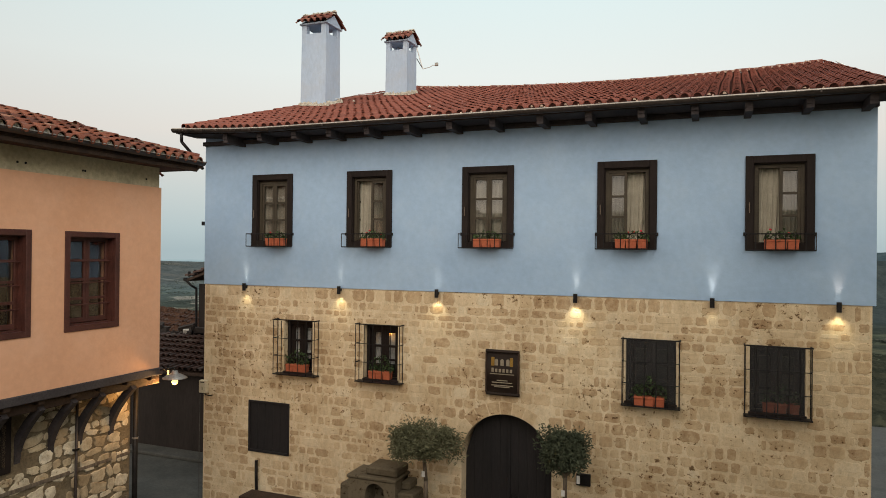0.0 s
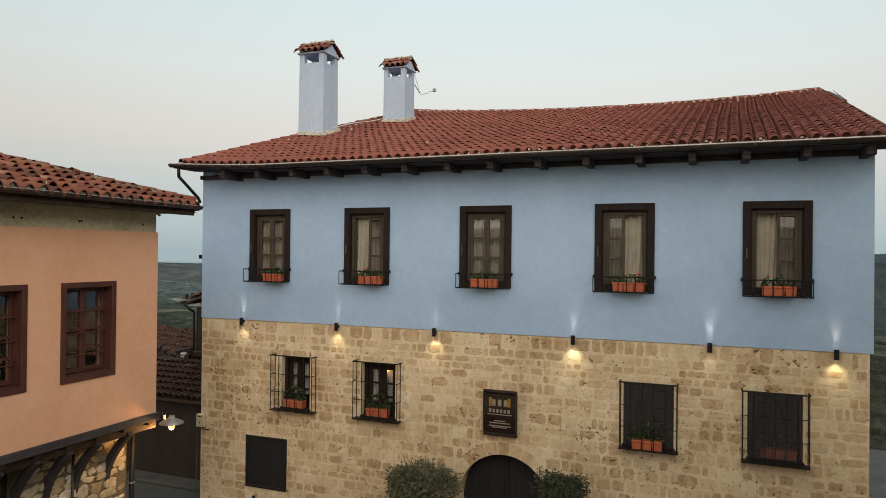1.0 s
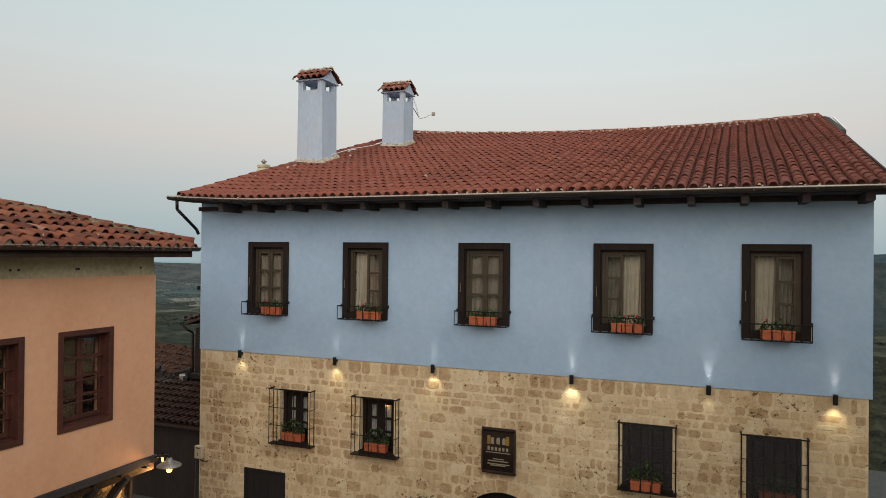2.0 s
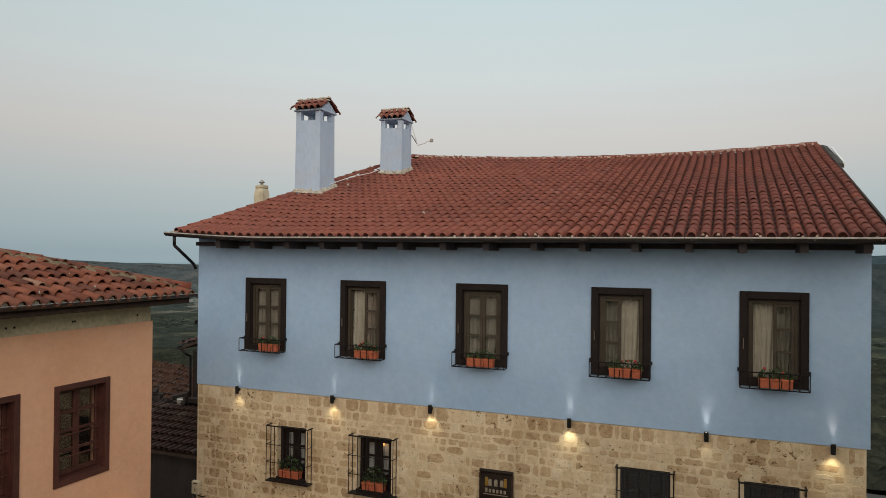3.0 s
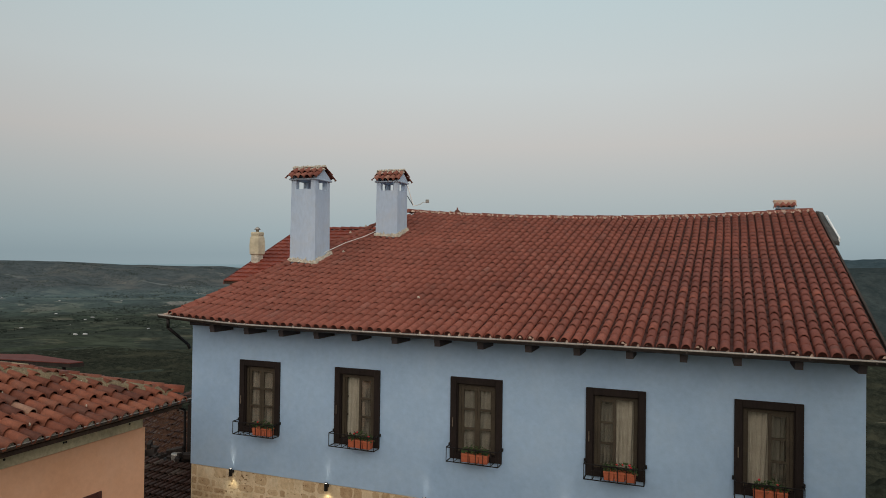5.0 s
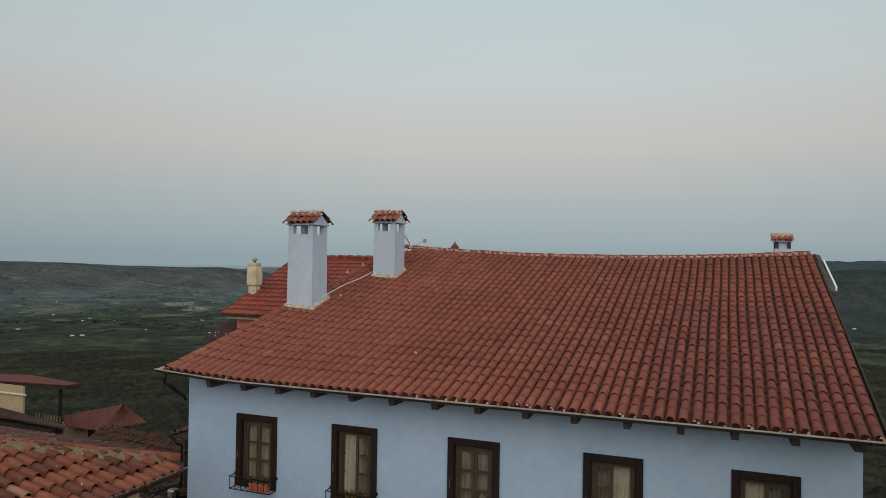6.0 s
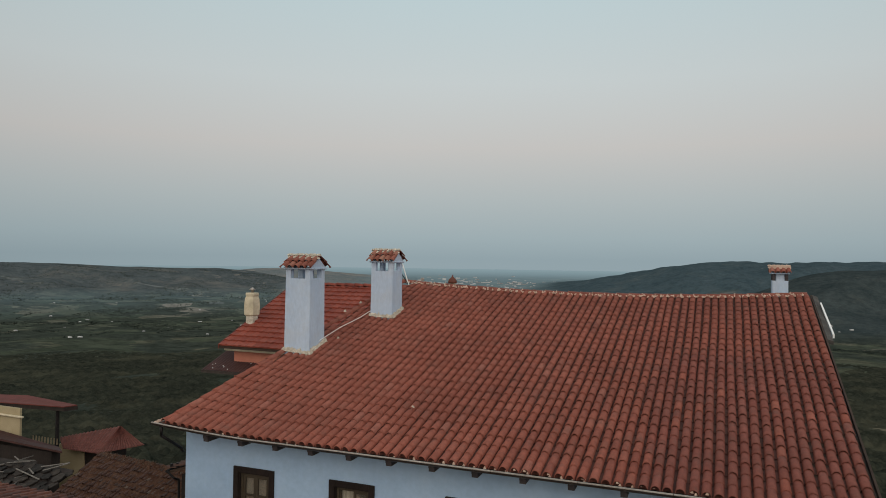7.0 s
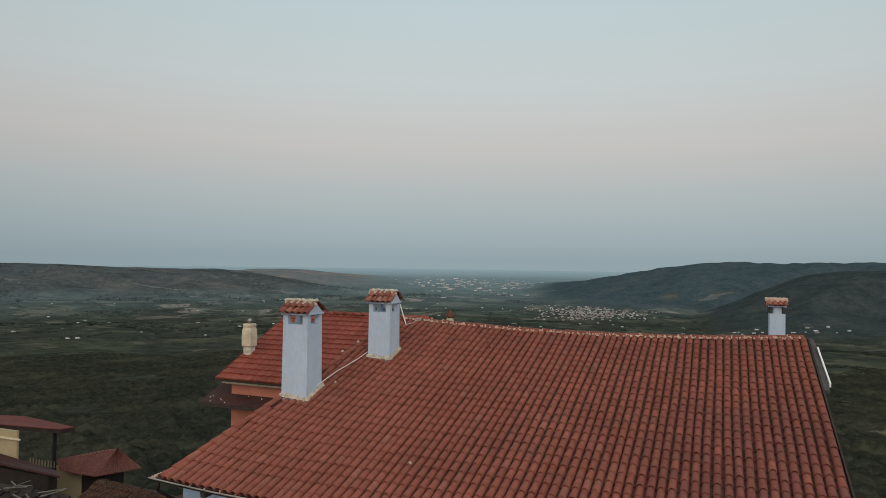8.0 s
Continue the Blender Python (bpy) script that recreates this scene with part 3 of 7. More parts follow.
for a, b in zip(edges, edges[1:]):
    parts = 4 if a < -8 else 1
    for q in range(parts):
        u, w = a + (b - a) * q / parts, a + (b - a) * (q + 1) / parts
        rim.cyl((u + 0.004, EAVE_Y - 0.095, 8.036 + eave_lift(u)), (w - 0.004, EAVE_Y - 0.095, 8.036 + eave_lift(w)), 0.017, n=7)
part("rim", rim, M_GALV, gutter, "pale rim along the gutter's edge")
hook = Mb().box(-0.013, 0.013, EAVE_Y - 0.100, EAVE_Y + 0.10, 8.037, 8.046).box(-0.013, 0.013, EAVE_Y - 0.108, EAVE_Y - 0.100, 7.99, 8.046).mesh("hook", M_GUTTER)
for k in range(16):
    b = new("hook", hook)
    b.parent, b.matrix_basis = gutter, pose(-10.1 + k * 0.88, 0, eave_lift(-10.1 + k * 0.88))
pipe = Mb().tube([(-10.22, EAVE_Y - 0.02, 8.06), (-10.22, EAVE_Y - 0.01, 7.86), (-10.215, 12.93, 7.44), (-10.22, 13.0, 7.34)], 0.035, 9)
part("downpipe", pipe, M_IRON, gutter, smooth=True)


# ---- clay tiles ----
def barrel_tile(pitch, length, radius, thick=0.016, pan=True, n=7, high=1.0, rear=0.84, lip=0.060):
    """One tile: a round cover with its pan, nose at y = 0, rising along y; x across. Few faces, with a real lip at the nose."""
    pts = []
    c = 0.5 * pitch - radius if pan else 0.0
    if pan:
        pts += [(-0.5 * pitch - 0.022, 0.004), (-0.5 * pitch + 0.004, -0.012)]
    pts += [(c - radius * math.cos(a), radius * high * math.sin(a) - (0.004 if pan else 0.0)) for a in np.linspace(0.0, math.pi, n)]
    verts, faces = [], []
    k = len(pts)
    for y, taper, lift in ((0.0, 1.0, lip), (length, rear, 0.0)):
        verts += [(c + (x - c) * taper, y, z * taper + lift) for x, z in pts]
    verts += [(c + (x - c) * 0.86, 0.004, max(z - thick, -0.03) + lip) for x, z in pts]
    for i in range(k - 1):
        faces += [(i, i + 1, k + i + 1, k + i), (i, 2 * k + i, 2 * k + i + 1, i + 1)]
    return verts, faces


PITCH, STEP = 0.197, 0.336
tile_v, tile_f = barrel_tile(PITCH, 0.40, 0.081, pan=False, n=9, high=1.05, rear=0.925, lip=0.015, thick=0.012)
pan_v = [(x, y, 0.022 * (x / 0.085) ** 2 + (0.014 if y == 0 else 0.0)) for y in (0.0, 0.40) for x in (-0.085, -0.04, 0.0, 0.04, 0.085)]
pan_v += [(x, 0.003, z - 0.014) for x, y, z in pan_v[:5]]
pan_f = [(i, i + 1, 6 + i, 5 + i) for i in range(4)] + [(i, 10 + i, 11 + i, i + 1) for i in range(4)]
TILE_MESH = Mb().add(tile_v, tile_f).mesh("tile", M_TILE, True, False)
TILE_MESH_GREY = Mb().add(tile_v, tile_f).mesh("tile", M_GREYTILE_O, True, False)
NEAR_X, NEAR_ROWS = -0.25, 16


def lay_tiles(joined, verts, faces, place):
    joined.add(verts, faces, place)


field, grey_field, pans = Mb(), Mb(), Mb()
near_tiles = []
courses_y = [EAVE_Y - 0.045 + r * STEP for r in range(23)]
while courses_y[-1] < RIDGE_Y - 0.30:      # the top rows are laid closer
    courses_y.append(courses_y[-1] + 0.325)
for r, y in enumerate(courses_y):
    n0 = int((left_edge(y) - 3.30) / PITCH)
    for k in range(n0, 0):
        x = right_edge(y) + (k + 0.5) * PITCH
        if x < left_edge(y) + 0.05 or y + 0.10 > ridge_y(x):
            continue
        wob = 0.007 * math.sin(k * 1.7 + r * 0.21) + 0.009 * math.sin(k * 0.3 - r * 0.33)
        za, zb = roof_z(x, max(y, EAVE_Y)), roof_z(x, y + STEP)
        tilt = math.degrees(math.atan2(zb - za, STEP if y > EAVE_Y else STEP - 0.045)) - 1.2
        m = pose(x + wob, y + rng.uniform(-0.012, 0.012), za - 0.012 + rng.uniform(-0.004, 0.006), tilt + rng.uniform(-0.6, 0.6), rng.uniform(-1.5, 1.5), rng.uniform(-0.7, 0.7) - 1.8)
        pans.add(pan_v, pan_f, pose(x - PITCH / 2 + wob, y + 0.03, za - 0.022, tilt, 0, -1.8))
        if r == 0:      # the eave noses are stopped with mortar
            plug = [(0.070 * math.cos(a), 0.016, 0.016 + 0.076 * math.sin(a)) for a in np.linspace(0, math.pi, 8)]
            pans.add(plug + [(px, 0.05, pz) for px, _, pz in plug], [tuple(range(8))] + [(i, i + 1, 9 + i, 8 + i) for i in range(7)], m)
        if x > NEAR_X and r < NEAR_ROWS:
            near_tiles.append(m)
        else:
            # Darker tiles grow likelier to the right, standing for dimmer light.
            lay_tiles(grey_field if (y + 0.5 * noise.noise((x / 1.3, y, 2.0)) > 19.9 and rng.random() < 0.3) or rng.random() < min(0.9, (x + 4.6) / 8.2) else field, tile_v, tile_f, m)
# a row of covers laid along the skewed left edge
for r in range(29):
    y = EAVE_Y - 0.045 + r * STEP
    x = left_edge(y) + 0.09
    tilt = math.degrees(math.atan2(roof_z(x, y + STEP) - roof_z(x, max(y, EAVE_Y)), STEP)) - 1.2
    if y + 0.1 < ridge_y(x):
        lay_tiles(field, tile_v, tile_f, pose(x, y + rng.uniform(-0.012, 0.012), roof_z(x, max(y, EAVE_Y)) + 0.012 + rng.uniform(-0.004, 0.006), tilt, rng.uniform(-2, 2), -9.9 + rng.uniform(-1, 1)))
# the far slope, down behind the ridge
for r in range(0, 5):
    for k in range(-61, 0):
        x = right_edge(RIDGE_Y) + (k + 0.5) * PITCH
        y = ridge_y(x) + 0.10 + r * STEP
        m = pose(x, y + STEP, roof_z(x, y + STEP) - 0.012, 17, 0, 180)
        lay_tiles(field, tile_v, tile_f, m)
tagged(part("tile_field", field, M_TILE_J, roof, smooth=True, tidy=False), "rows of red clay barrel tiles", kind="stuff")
tagged(part("weathered_field", grey_field, M_GREYTILE, roof, smooth=True, tidy=False), "greyer weathered tiles near the ridge, and tiles darkened for the dimmer right side", kind="stuff")
tagged(part("channel_field", pans, M_PAN_J, roof, smooth=True, tidy=False), "dirty channel tiles, darkened further for the shade between the covers", kind="stuff")

# ridge: half-round tiles bedded in pale mortar
ridge_v, ridge_f = barrel_tile(0.24, 0.44, 0.095, pan=False, n=7, rear=0.94, lip=0.016)
RIDGE_MESH = Mb().add(ridge_v, ridge_f).mesh("ridge_tile", M_TILE, True, False)
ridge_poses, bed = [], Mb()


def lump(mb, x, y, z, sx, sy, sz, n=6):
    """A small uneven dab of mortar."""
    verts, faces = [(x, y, z + sz * rng.uniform(0.8, 1.2))], []
    for ring, (rr, zz) in enumerate(((0.65, 0.65), (1.0, 0.0))):
        for k in range(n):
            a = 2 * math.pi * k / n + ring * 0.4
            q = rr * rng.uniform(0.75, 1.2)
            verts.append((x + sx * q * math.cos(a), y + sy * q * math.sin(a), z + sz * zz * rng.uniform(0.6, 1.2) - (0.02 if ring else 0)))
    faces += [(0, 1 + k, 1 + (k + 1) % n) for k in range(n)]
    faces += [(1 + k, 1 + n + k, 1 + n + (k + 1) % n, 1 + (k + 1) % n) for k in range(n)]
    mb.add(verts, faces)


x = left_edge(RIDGE_Y) - 0.05
while x < 3.22:
    slope = math.degrees(math.atan2(ridge_z(x + 0.36) - ridge_z(x), 0.36))
    ridge_poses.append(pose(x, ridge_y(x) + rng.uniform(-0.015, 0.015), ridge_z(x) - 0.015 + rng.uniform(-0.006, 0.010), slope + rng.uniform(-1, 1), 0, -90 + rng.uniform(-2, 2)))
    for q in range(3):
        lump(bed, x + 0.02 + rng.uniform(-0.015, 0.015), ridge_y(x) - 0.10 + 0.04 * q, ridge_z(x) + 0.015 + 0.02 * q, rng.uniform(0.03, 0.05), 0.045, rng.uniform(0.03, 0.06), 6)
    for q in range(6):
        if rng.random() < 0.75:
            lump(bed, x + 0.06 * q + rng.uniform(0, 0.03), ridge_y(x) - 0.115 + rng.uniform(-0.025, 0.02), ridge_z(x) + rng.uniform(-0.01, 0.02), rng.uniform(0.03, 0.06), 0.035, rng.uniform(0.03, 0.06), 5)
    x += 0.365
# mortar along the skewed left edge and at the eave's noses
for k in range(26):
    if rng.random() < 0.75:
        continue
    y = EAVE_Y + 0.15 + k * 0.36
    lump(bed, left_edge(y) + 0.05 + rng.uniform(-0.03, 0.03), y, roof_z(left_edge(y), y) + 0.02, 0.025, 0.05, rng.uniform(0.01, 0.03))
for k in range(68):
    if rng.random() < 0.55:
        x = right_edge(EAVE_Y) - (k + 0.28) * PITCH
        lump(bed, x, EAVE_Y - 0.035, 8.065, 0.030, 0.016, 0.030, 5)
# a wedge of mortar fills the corner between the gutter and the first tile
for k in range(7):
    lump(bed, -10.40 + 0.035 * k, EAVE_Y + 0.02 + 0.05 * k, roof_z(-10.4, EAVE_Y + 0.05 * k) - 0.03, 0.06, 0.07, 0.03)
for k in range(30):
    if rng.random() < 0.6:
        x = right_edge(EAVE_Y) - (k + 0.5) * PITCH
        lump(bed, x + rng.uniform(-0.02, 0.02), EAVE_Y - 0.040, 8.10, 0.035, 0.012, 0.022, 5)
part("bedding_mortar", bed, M_PINKLIME, roof, "pale crumbling bedding mortar", tidy=False)
# grey flashing board on the right-hand edge
verge = Mb()
for ya, yb in ((EAVE_Y, RIDGE_Y - 3.3), (RIDGE_Y - 3.3, RIDGE_Y + 0.1)):
    q = []
    for y in (ya, yb):
        x, z = right_edge(y) + 0.02, roof_z(3.4, min(y, RIDGE_Y))
        q += [(x, y, z - 0.12), (x + 0.035, y, z - 0.12), (x + 0.035, y, z + 0.012), (x, y, z + 0.012)]
    verge.add(q, [(0, 1, 5, 4), (1, 2, 6, 5), (2, 3, 7, 6), (3, 0, 4, 7), (0, 3, 2, 1), (4, 5, 6, 7)])
part("verge_board", verge, M_BEAM, roof, "dark timber verge board")
flash = Mb()
q = []
for y in (RIDGE_Y - 3.1, RIDGE_Y + 0.05):
    x, z = right_edge(y) + 0.06, roof_z(3.4, min(y, RIDGE_Y))
    q += [(x, y, z - 0.10), (x + 0.13, y, z - 0.12), (x + 0.13, y, z - 0.03), (x, y, z + 0.01)]
flash.add(q, [(0, 1, 5, 4), (1, 2, 6, 5), (2, 3, 7, 6), (3, 0, 4, 7), (0, 3, 2, 1), (4, 5, 6, 7)])
part("flashing", flash, M_SLATE, roof, "grey cement flashing")
strip = Mb()
q = []
for y, z in ((19.45, 9.99), (21.35, 10.74)):
    q += [(3.76, y, z), (3.80, y, z), (3.80, y, z + 0.10 - (0.085 if y > 20 else 0)), (3.76, y, z + 0.10 - (0.085 if y > 20 else 0))]
strip.add(q, [(0, 1, 5, 4), (1, 2, 6, 5), (2, 3, 7, 6), (3, 0, 4, 7), (0, 3, 2, 1), (4, 5, 6, 7)])
tagged(part("gable_strip", strip, M_WHITE), "long white strip fixed beside the gable edge", "strip")


# ---- chimneys ----
def chimney(name, x0, y0, w, d, z_base, z_top, label, taper=0.03, rise=0.34, over=0.13, post_mat=None):
    """A rendered square stack, open below a small tiled gable cap. z_top: where the cap begins."""
    root = empty(name, pose(x0 + w / 2, y0 + d / 2, z_base), label, "chimney", "chimneys on the roof")
    h = z_top - z_base
    hw, hd, op = w / 2, d / 2, 0.24
    body = Mb()
    lo = [(-hw, -hd), (hw, -hd), (hw, hd), (-hw, hd)]
    a, b = [(x * 1.0, y * 1.0, -0.35) for x, y in lo], [(x * (1 - taper), y * (1 - taper), h - op) for x, y in lo]
    body.add(a + b, [(0, 1, 5, 4), (1, 2, 6, 5), (2, 3, 7, 6), (3, 0, 4, 7), (4, 5, 6, 7), (3, 2, 1, 0)])
    part("shaft", body, M_CHIM, root)
    tw, td, pw = hw * (1 - taper), hd * (1 - taper), 0.19 * w
    for sx in (-1, 1):
        for sy in (-1, 1):
            xa, ya = sx * (tw - pw / 2), sy * (td - pw / 2)
            part("corner_post", Mb().box(xa - pw / 2, xa + pw / 2, ya - pw / 2, ya + pw / 2, h - op, h), post_mat or M_CHIM, root)
    part("divider", Mb().box(-0.05, 0.06, td - 0.16, td - 0.04, h - op, h) if not post_mat else Mb().box(-tw * 0.5, tw * 0.55, -td + 0.06, td - 0.1, h - op, h), M_CHIM, root)
    part("cap_slab", Mb().box(-tw - 0.05, tw + 0.05, -td - 0.05, td + 0.05, h, h + 0.045, c=0.012), M_CHIM, root)
    for sx in (-1, 1):
        g = Mb().prism([(-td - 0.02, h + 0.045), (td + 0.02, h + 0.045), (0, h + 0.02 + rise * 0.82)], -0.05, 0.05, pose(sx * (tw - 0.02), 0, 0, 0, 0, 90))
        part("gable", g, M_CHIM, root)
    reach = td + over
    tilt = math.degrees(math.atan2(rise, reach))
    n = 4 if post_mat else max(4, round((2 * tw + 0.18) / 0.185))
    cv, cf = barrel_tile((2 * tw + 0.2) / n, 0.34, 0.078, n=6, lip=0.032)
    mesh = Mb().add(cv, cf).mesh("cap_tile", M_CAP, True, False)
    for face in (0, 180):
        for k in range(n):
            for r in range(1 if post_mat else 2):
                xx = -tw - 0.1 + (k + 0.5) * (2 * tw + 0.2) / n
                s = r * 0.24
                m = pose(0, 0, 0, 0, 0, face) @ pose(xx, -reach + s * math.cos(radians(tilt)), h + 0.03 + s * math.sin(radians(tilt)), tilt - 3 + rng.uniform(-3, 3), rng.uniform(-4, 4), rng.uniform(-3, 3))
                t = new("cap_tile", mesh)
                t.parent, t.matrix_basis = root, m
    top = Mb()
    for k in range(7 * n):
        xx = -tw - 0.1 + k * (2 * tw + 0.2) / (7 * n)
        lump(top, xx, rng.uniform(-0.07, 0.07), h + rise + 0.045, rng.uniform(0.04, 0.08), rng.uniform(0.05, 0.10), rng.uniform(0.02, 0.045), 5)
        off = rng.uniform(0.06, 0.14)
        lump(top, xx, -off, h + rise + 0.055 - off * rise / reach, rng.uniform(0.04, 0.07), rng.uniform(0.04, 0.07), rng.uniform(0.015, 0.035), 5)
    if post_mat:      # this cap is smoothed over with mortar above one row of tiles
        top.box(-tw - 0.10, tw + 0.10, -0.17, 0.17, h + 0.6 * rise, h + rise + 0.06, c=0.03)
    part("ridge_mortar", top, M_PINKLIME if post_mat else M_LIME, root, "rough pale mortar ridge")
    foot = Mb()
    for k in range(0 if post_mat else 21):
        for sx, sy in ((k / 10 - 1, -1), (1, k / 10 - 1)):
            zz = roof_z(x0 + hw + sx * hw, min(y0 + hd + sy * hd, RIDGE_Y)) - z_base
            lump(foot, sx * (hw + 0.015), sy * (hd + 0.015), zz + 0.085, rng.uniform(0.035, 0.075), rng.uniform(0.035, 0.075), rng.uniform(0.04, 0.11), 5)
    if foot.v:
        part("foot_mortar", foot, M_LIME, root, "pale mortar fillet round the foot")
    return root


chimney("chimney", -9.50, 15.86, 0.77, 0.76, 9.15, 11.46, "tall pale blue rendered chimney with a tiled gable cap", 0.045)
chimney("chimney", -8.31, 18.50, 0.70, 0.70, 9.96, 11.65, "shorter pale blue rendered chimney with a tiled gable cap", 0.03)
chimney("chimney", 3.20, 28.0, 0.53, 0.53, 8.9, 11.40, "pale rendered chimney behind the ridge with a tiled cap", 0.02, 0.26, 0.10, M_SOFFIT)
# mended patch at the foot of the tall one
tagged(part("mortar_patch", Mb().box(-8.93, -8.70, 15.835, 15.87, 9.12, 9.33, c=0.01), M_LIME), "square patch of bare mortar on the tall chimney", "patch")

arm = empty("camera_arm", pose(-7.60, 19.20, 11.0), "thin bracket arm with a small camera beside the chimney", "bracket")
part("stay", Mb().tube([(0.0, -0.04, 0.62), (0.13, 0.06, 0.10), (0.16, 0.08, 0.0)], 0.018, 7), M_WHITE, arm)
part("stay", Mb().tube([(0.0, -0.04, 0.30), (0.16, 0.08, 0.0)], 0.012, 7), M_IRON, arm)
part("rod", Mb().tube([(0.16, 0.08, 0.0), (0.34, 0.17, 0.06), (0.42, 0.22, 0.13), (0.52, 0.28, 0.12)], 0.010, 7), M_GALV, arm)
part("camera_head", Mb().box(0.47, 0.57, 0.25, 0.31, 0.11, 0.21, c=0.01), M_GALV, arm)
vent = empty("vent_pot", pose(-7.385, 23.0, 10.48), "small clay vent pot with a red domed lid behind the ridge", "vent")
part("pot", Mb().lathe([(0.12, -0.1), (0.125, 0.2), (0.14, 0.22), (0.14, 0.36), (0.11, 0.42), (0.11, 0.46)]), M_CREAM, vent, smooth=True)
part("lid", Mb().lathe([(0.15, 0.46), (0.16, 0.50), (0.13, 0.58), (0.05, 0.66), (0.025, 0.68), (0.025, 0.74), (0.0, 0.75)]), M_OLD, vent, "red domed lid", smooth=True)
cable = [(-8.75, 16.30, roof_z(-8.7, 16.3) + 0.20), (-8.60, 17.2, roof_z(-8.6, 17.2) + 0.21), (-8.45, 18.1, roof_z(-8.45, 18.1) + 0.15), (-8.31, 18.9, roof_z(-8.3, 18.9) + 0.16)]
tagged(part("roof_cable", Mb().tube(cable, 0.009, 6), M_WHITE), "white cable strung between two chimneys", "cable")
for x, y in ((-8.47, 16.90), (-9.2, 18.6), (-9.05, 19.3), (-5.0, 14.0)):
    mb = Mb()
    lump(mb, x, y, roof_z(x, y) + 0.06, 0.045, 0.05, 0.05)
    tagged(part("mortar_crumb", mb, M_LIME), "loose pale crumb of mortar on the tiles", "debris", "crumbs on the roof")


# ---- upper windows ----
def leaf_sprigs(mb, n, sx, sy, h, size, seed):
    g = random.Random(seed)
    for _ in range(n):
        x, y = g.uniform(-sx, sx), g.uniform(-sy, sy)
        z = h * g.random() ** 1.3 * (1 - 0.5 * abs(x) / sx)
        m = pose(x, y, z, g.uniform(-70, 70), g.uniform(-70, 70), g.uniform(0, 360))
        s = size * g.uniform(0.6, 1.3)
        mb.add([(0, 0, 0), (s * 0.45, s * 0.5, 0.01), (0, s, 0), (-s * 0.45, s * 0.5, 0.01)], [(0, 1, 2, 3)], m)
    return mb


def planter(m, w, label, seed, flowers=0, plant_h=0.17, group="planters at the windows"):
    """A terracotta trough with slightly sloped sides, soil and leaves."""
    root = empty("planter", m, label, "planter", group)
    d, h = 0.075, 0.155
    t = Mb()
    n = 3
    for k in range(n):
        a, b = -w / 2 + k * w / n + 0.004, -w / 2 + (k + 1) * w / n - 0.004
        verts = [(a + 0.008, -d + 0.012, 0), (b - 0.008, -d + 0.012, 0), (b - 0.008, d - 0.012, 0), (a + 0.008, d - 0.012, 0), (a, -d, h), (b, -d, h), (b, d, h), (a, d, h)]
        t.add(verts, [(0, 1, 5, 4), (1, 2, 6, 5), (2, 3, 7, 6), (3, 0, 4, 7), (3, 2, 1, 0), (4, 5, 6, 7)])
        t.box(a - 0.003, b + 0.003, -d - 0.008, d + 0.008, h - 0.03, h + 0.004, c=0.004)
    part("trough", t, M_TERRA, root)
    part("foliage", leaf_sprigs(Mb(), 150, w * 0.52, d, plant_h, 0.055, seed), M_LEAF, root, tidy=False).matrix_basis = pose(0, 0, h)
    g = random.Random(seed + 50)
    for _ in range((flowers + 2) // 3):
        x, z = g.uniform(-0.4, 0.4) * w, h + plant_h * g.uniform(0.5, 1.0)
        bloom = Mb().lathe([(0.006, -0.012), (0.020, -0.004), (0.024, 0.008), (0.012, 0.018), (0.0, 0.020)], 7)
        part("flower", bloom, M_PETAL, root, "red bloom").matrix_basis = pose(x, g.uniform(-d, 0), z, g.uniform(-30, 30), g.uniform(-30, 30))
    return root


def casement(root, x0, x1, z0, z1, y, swing=0.0, hinge_left=True, panes=3, wood=M_SASH, st=0.052):
    """A glazed leaf with bars; swing: degrees that it stands open inwards."""
    w = x1 - x0
    leaf = Mb()
    leaf.box(0, st, -0.02, 0.02, 0, z1 - z0, c=0.004).box(w - st, w, -0.02, 0.02, 0, z1 - z0, c=0.004)
    leaf.box(st, w - st, -0.02, 0.02, 0, 0.07, c=0.004).box(st, w - st, -0.02, 0.02, z1 - z0 - st, z1 - z0, c=0.004)
    gap = (z1 - z0 - 0.07 - st) / panes
    for k in range(1, panes):
        zz = 0.07 + k * gap
        leaf.box(st, w - st, -0.018, 0.018, zz - 0.020, zz + 0.020, c=0.003)
    m = pose(x0, y, z0, 0, 0, swing) if hinge_left else pose(x1, y, z0, 0, 0, -swing) @ pose(-w, 0, 0)
    ob = part("sash", leaf, wood, root)
    ob.matrix_basis = m
    for k in range(panes):
        g = part("pane", Mb().box(st, w - st, 0.002, 0.006, 0.07 + k * gap + 0.01, 0.07 + (k + 1) * gap - 0.01), M_GLASS, ob)
        g.visible_shadow = False


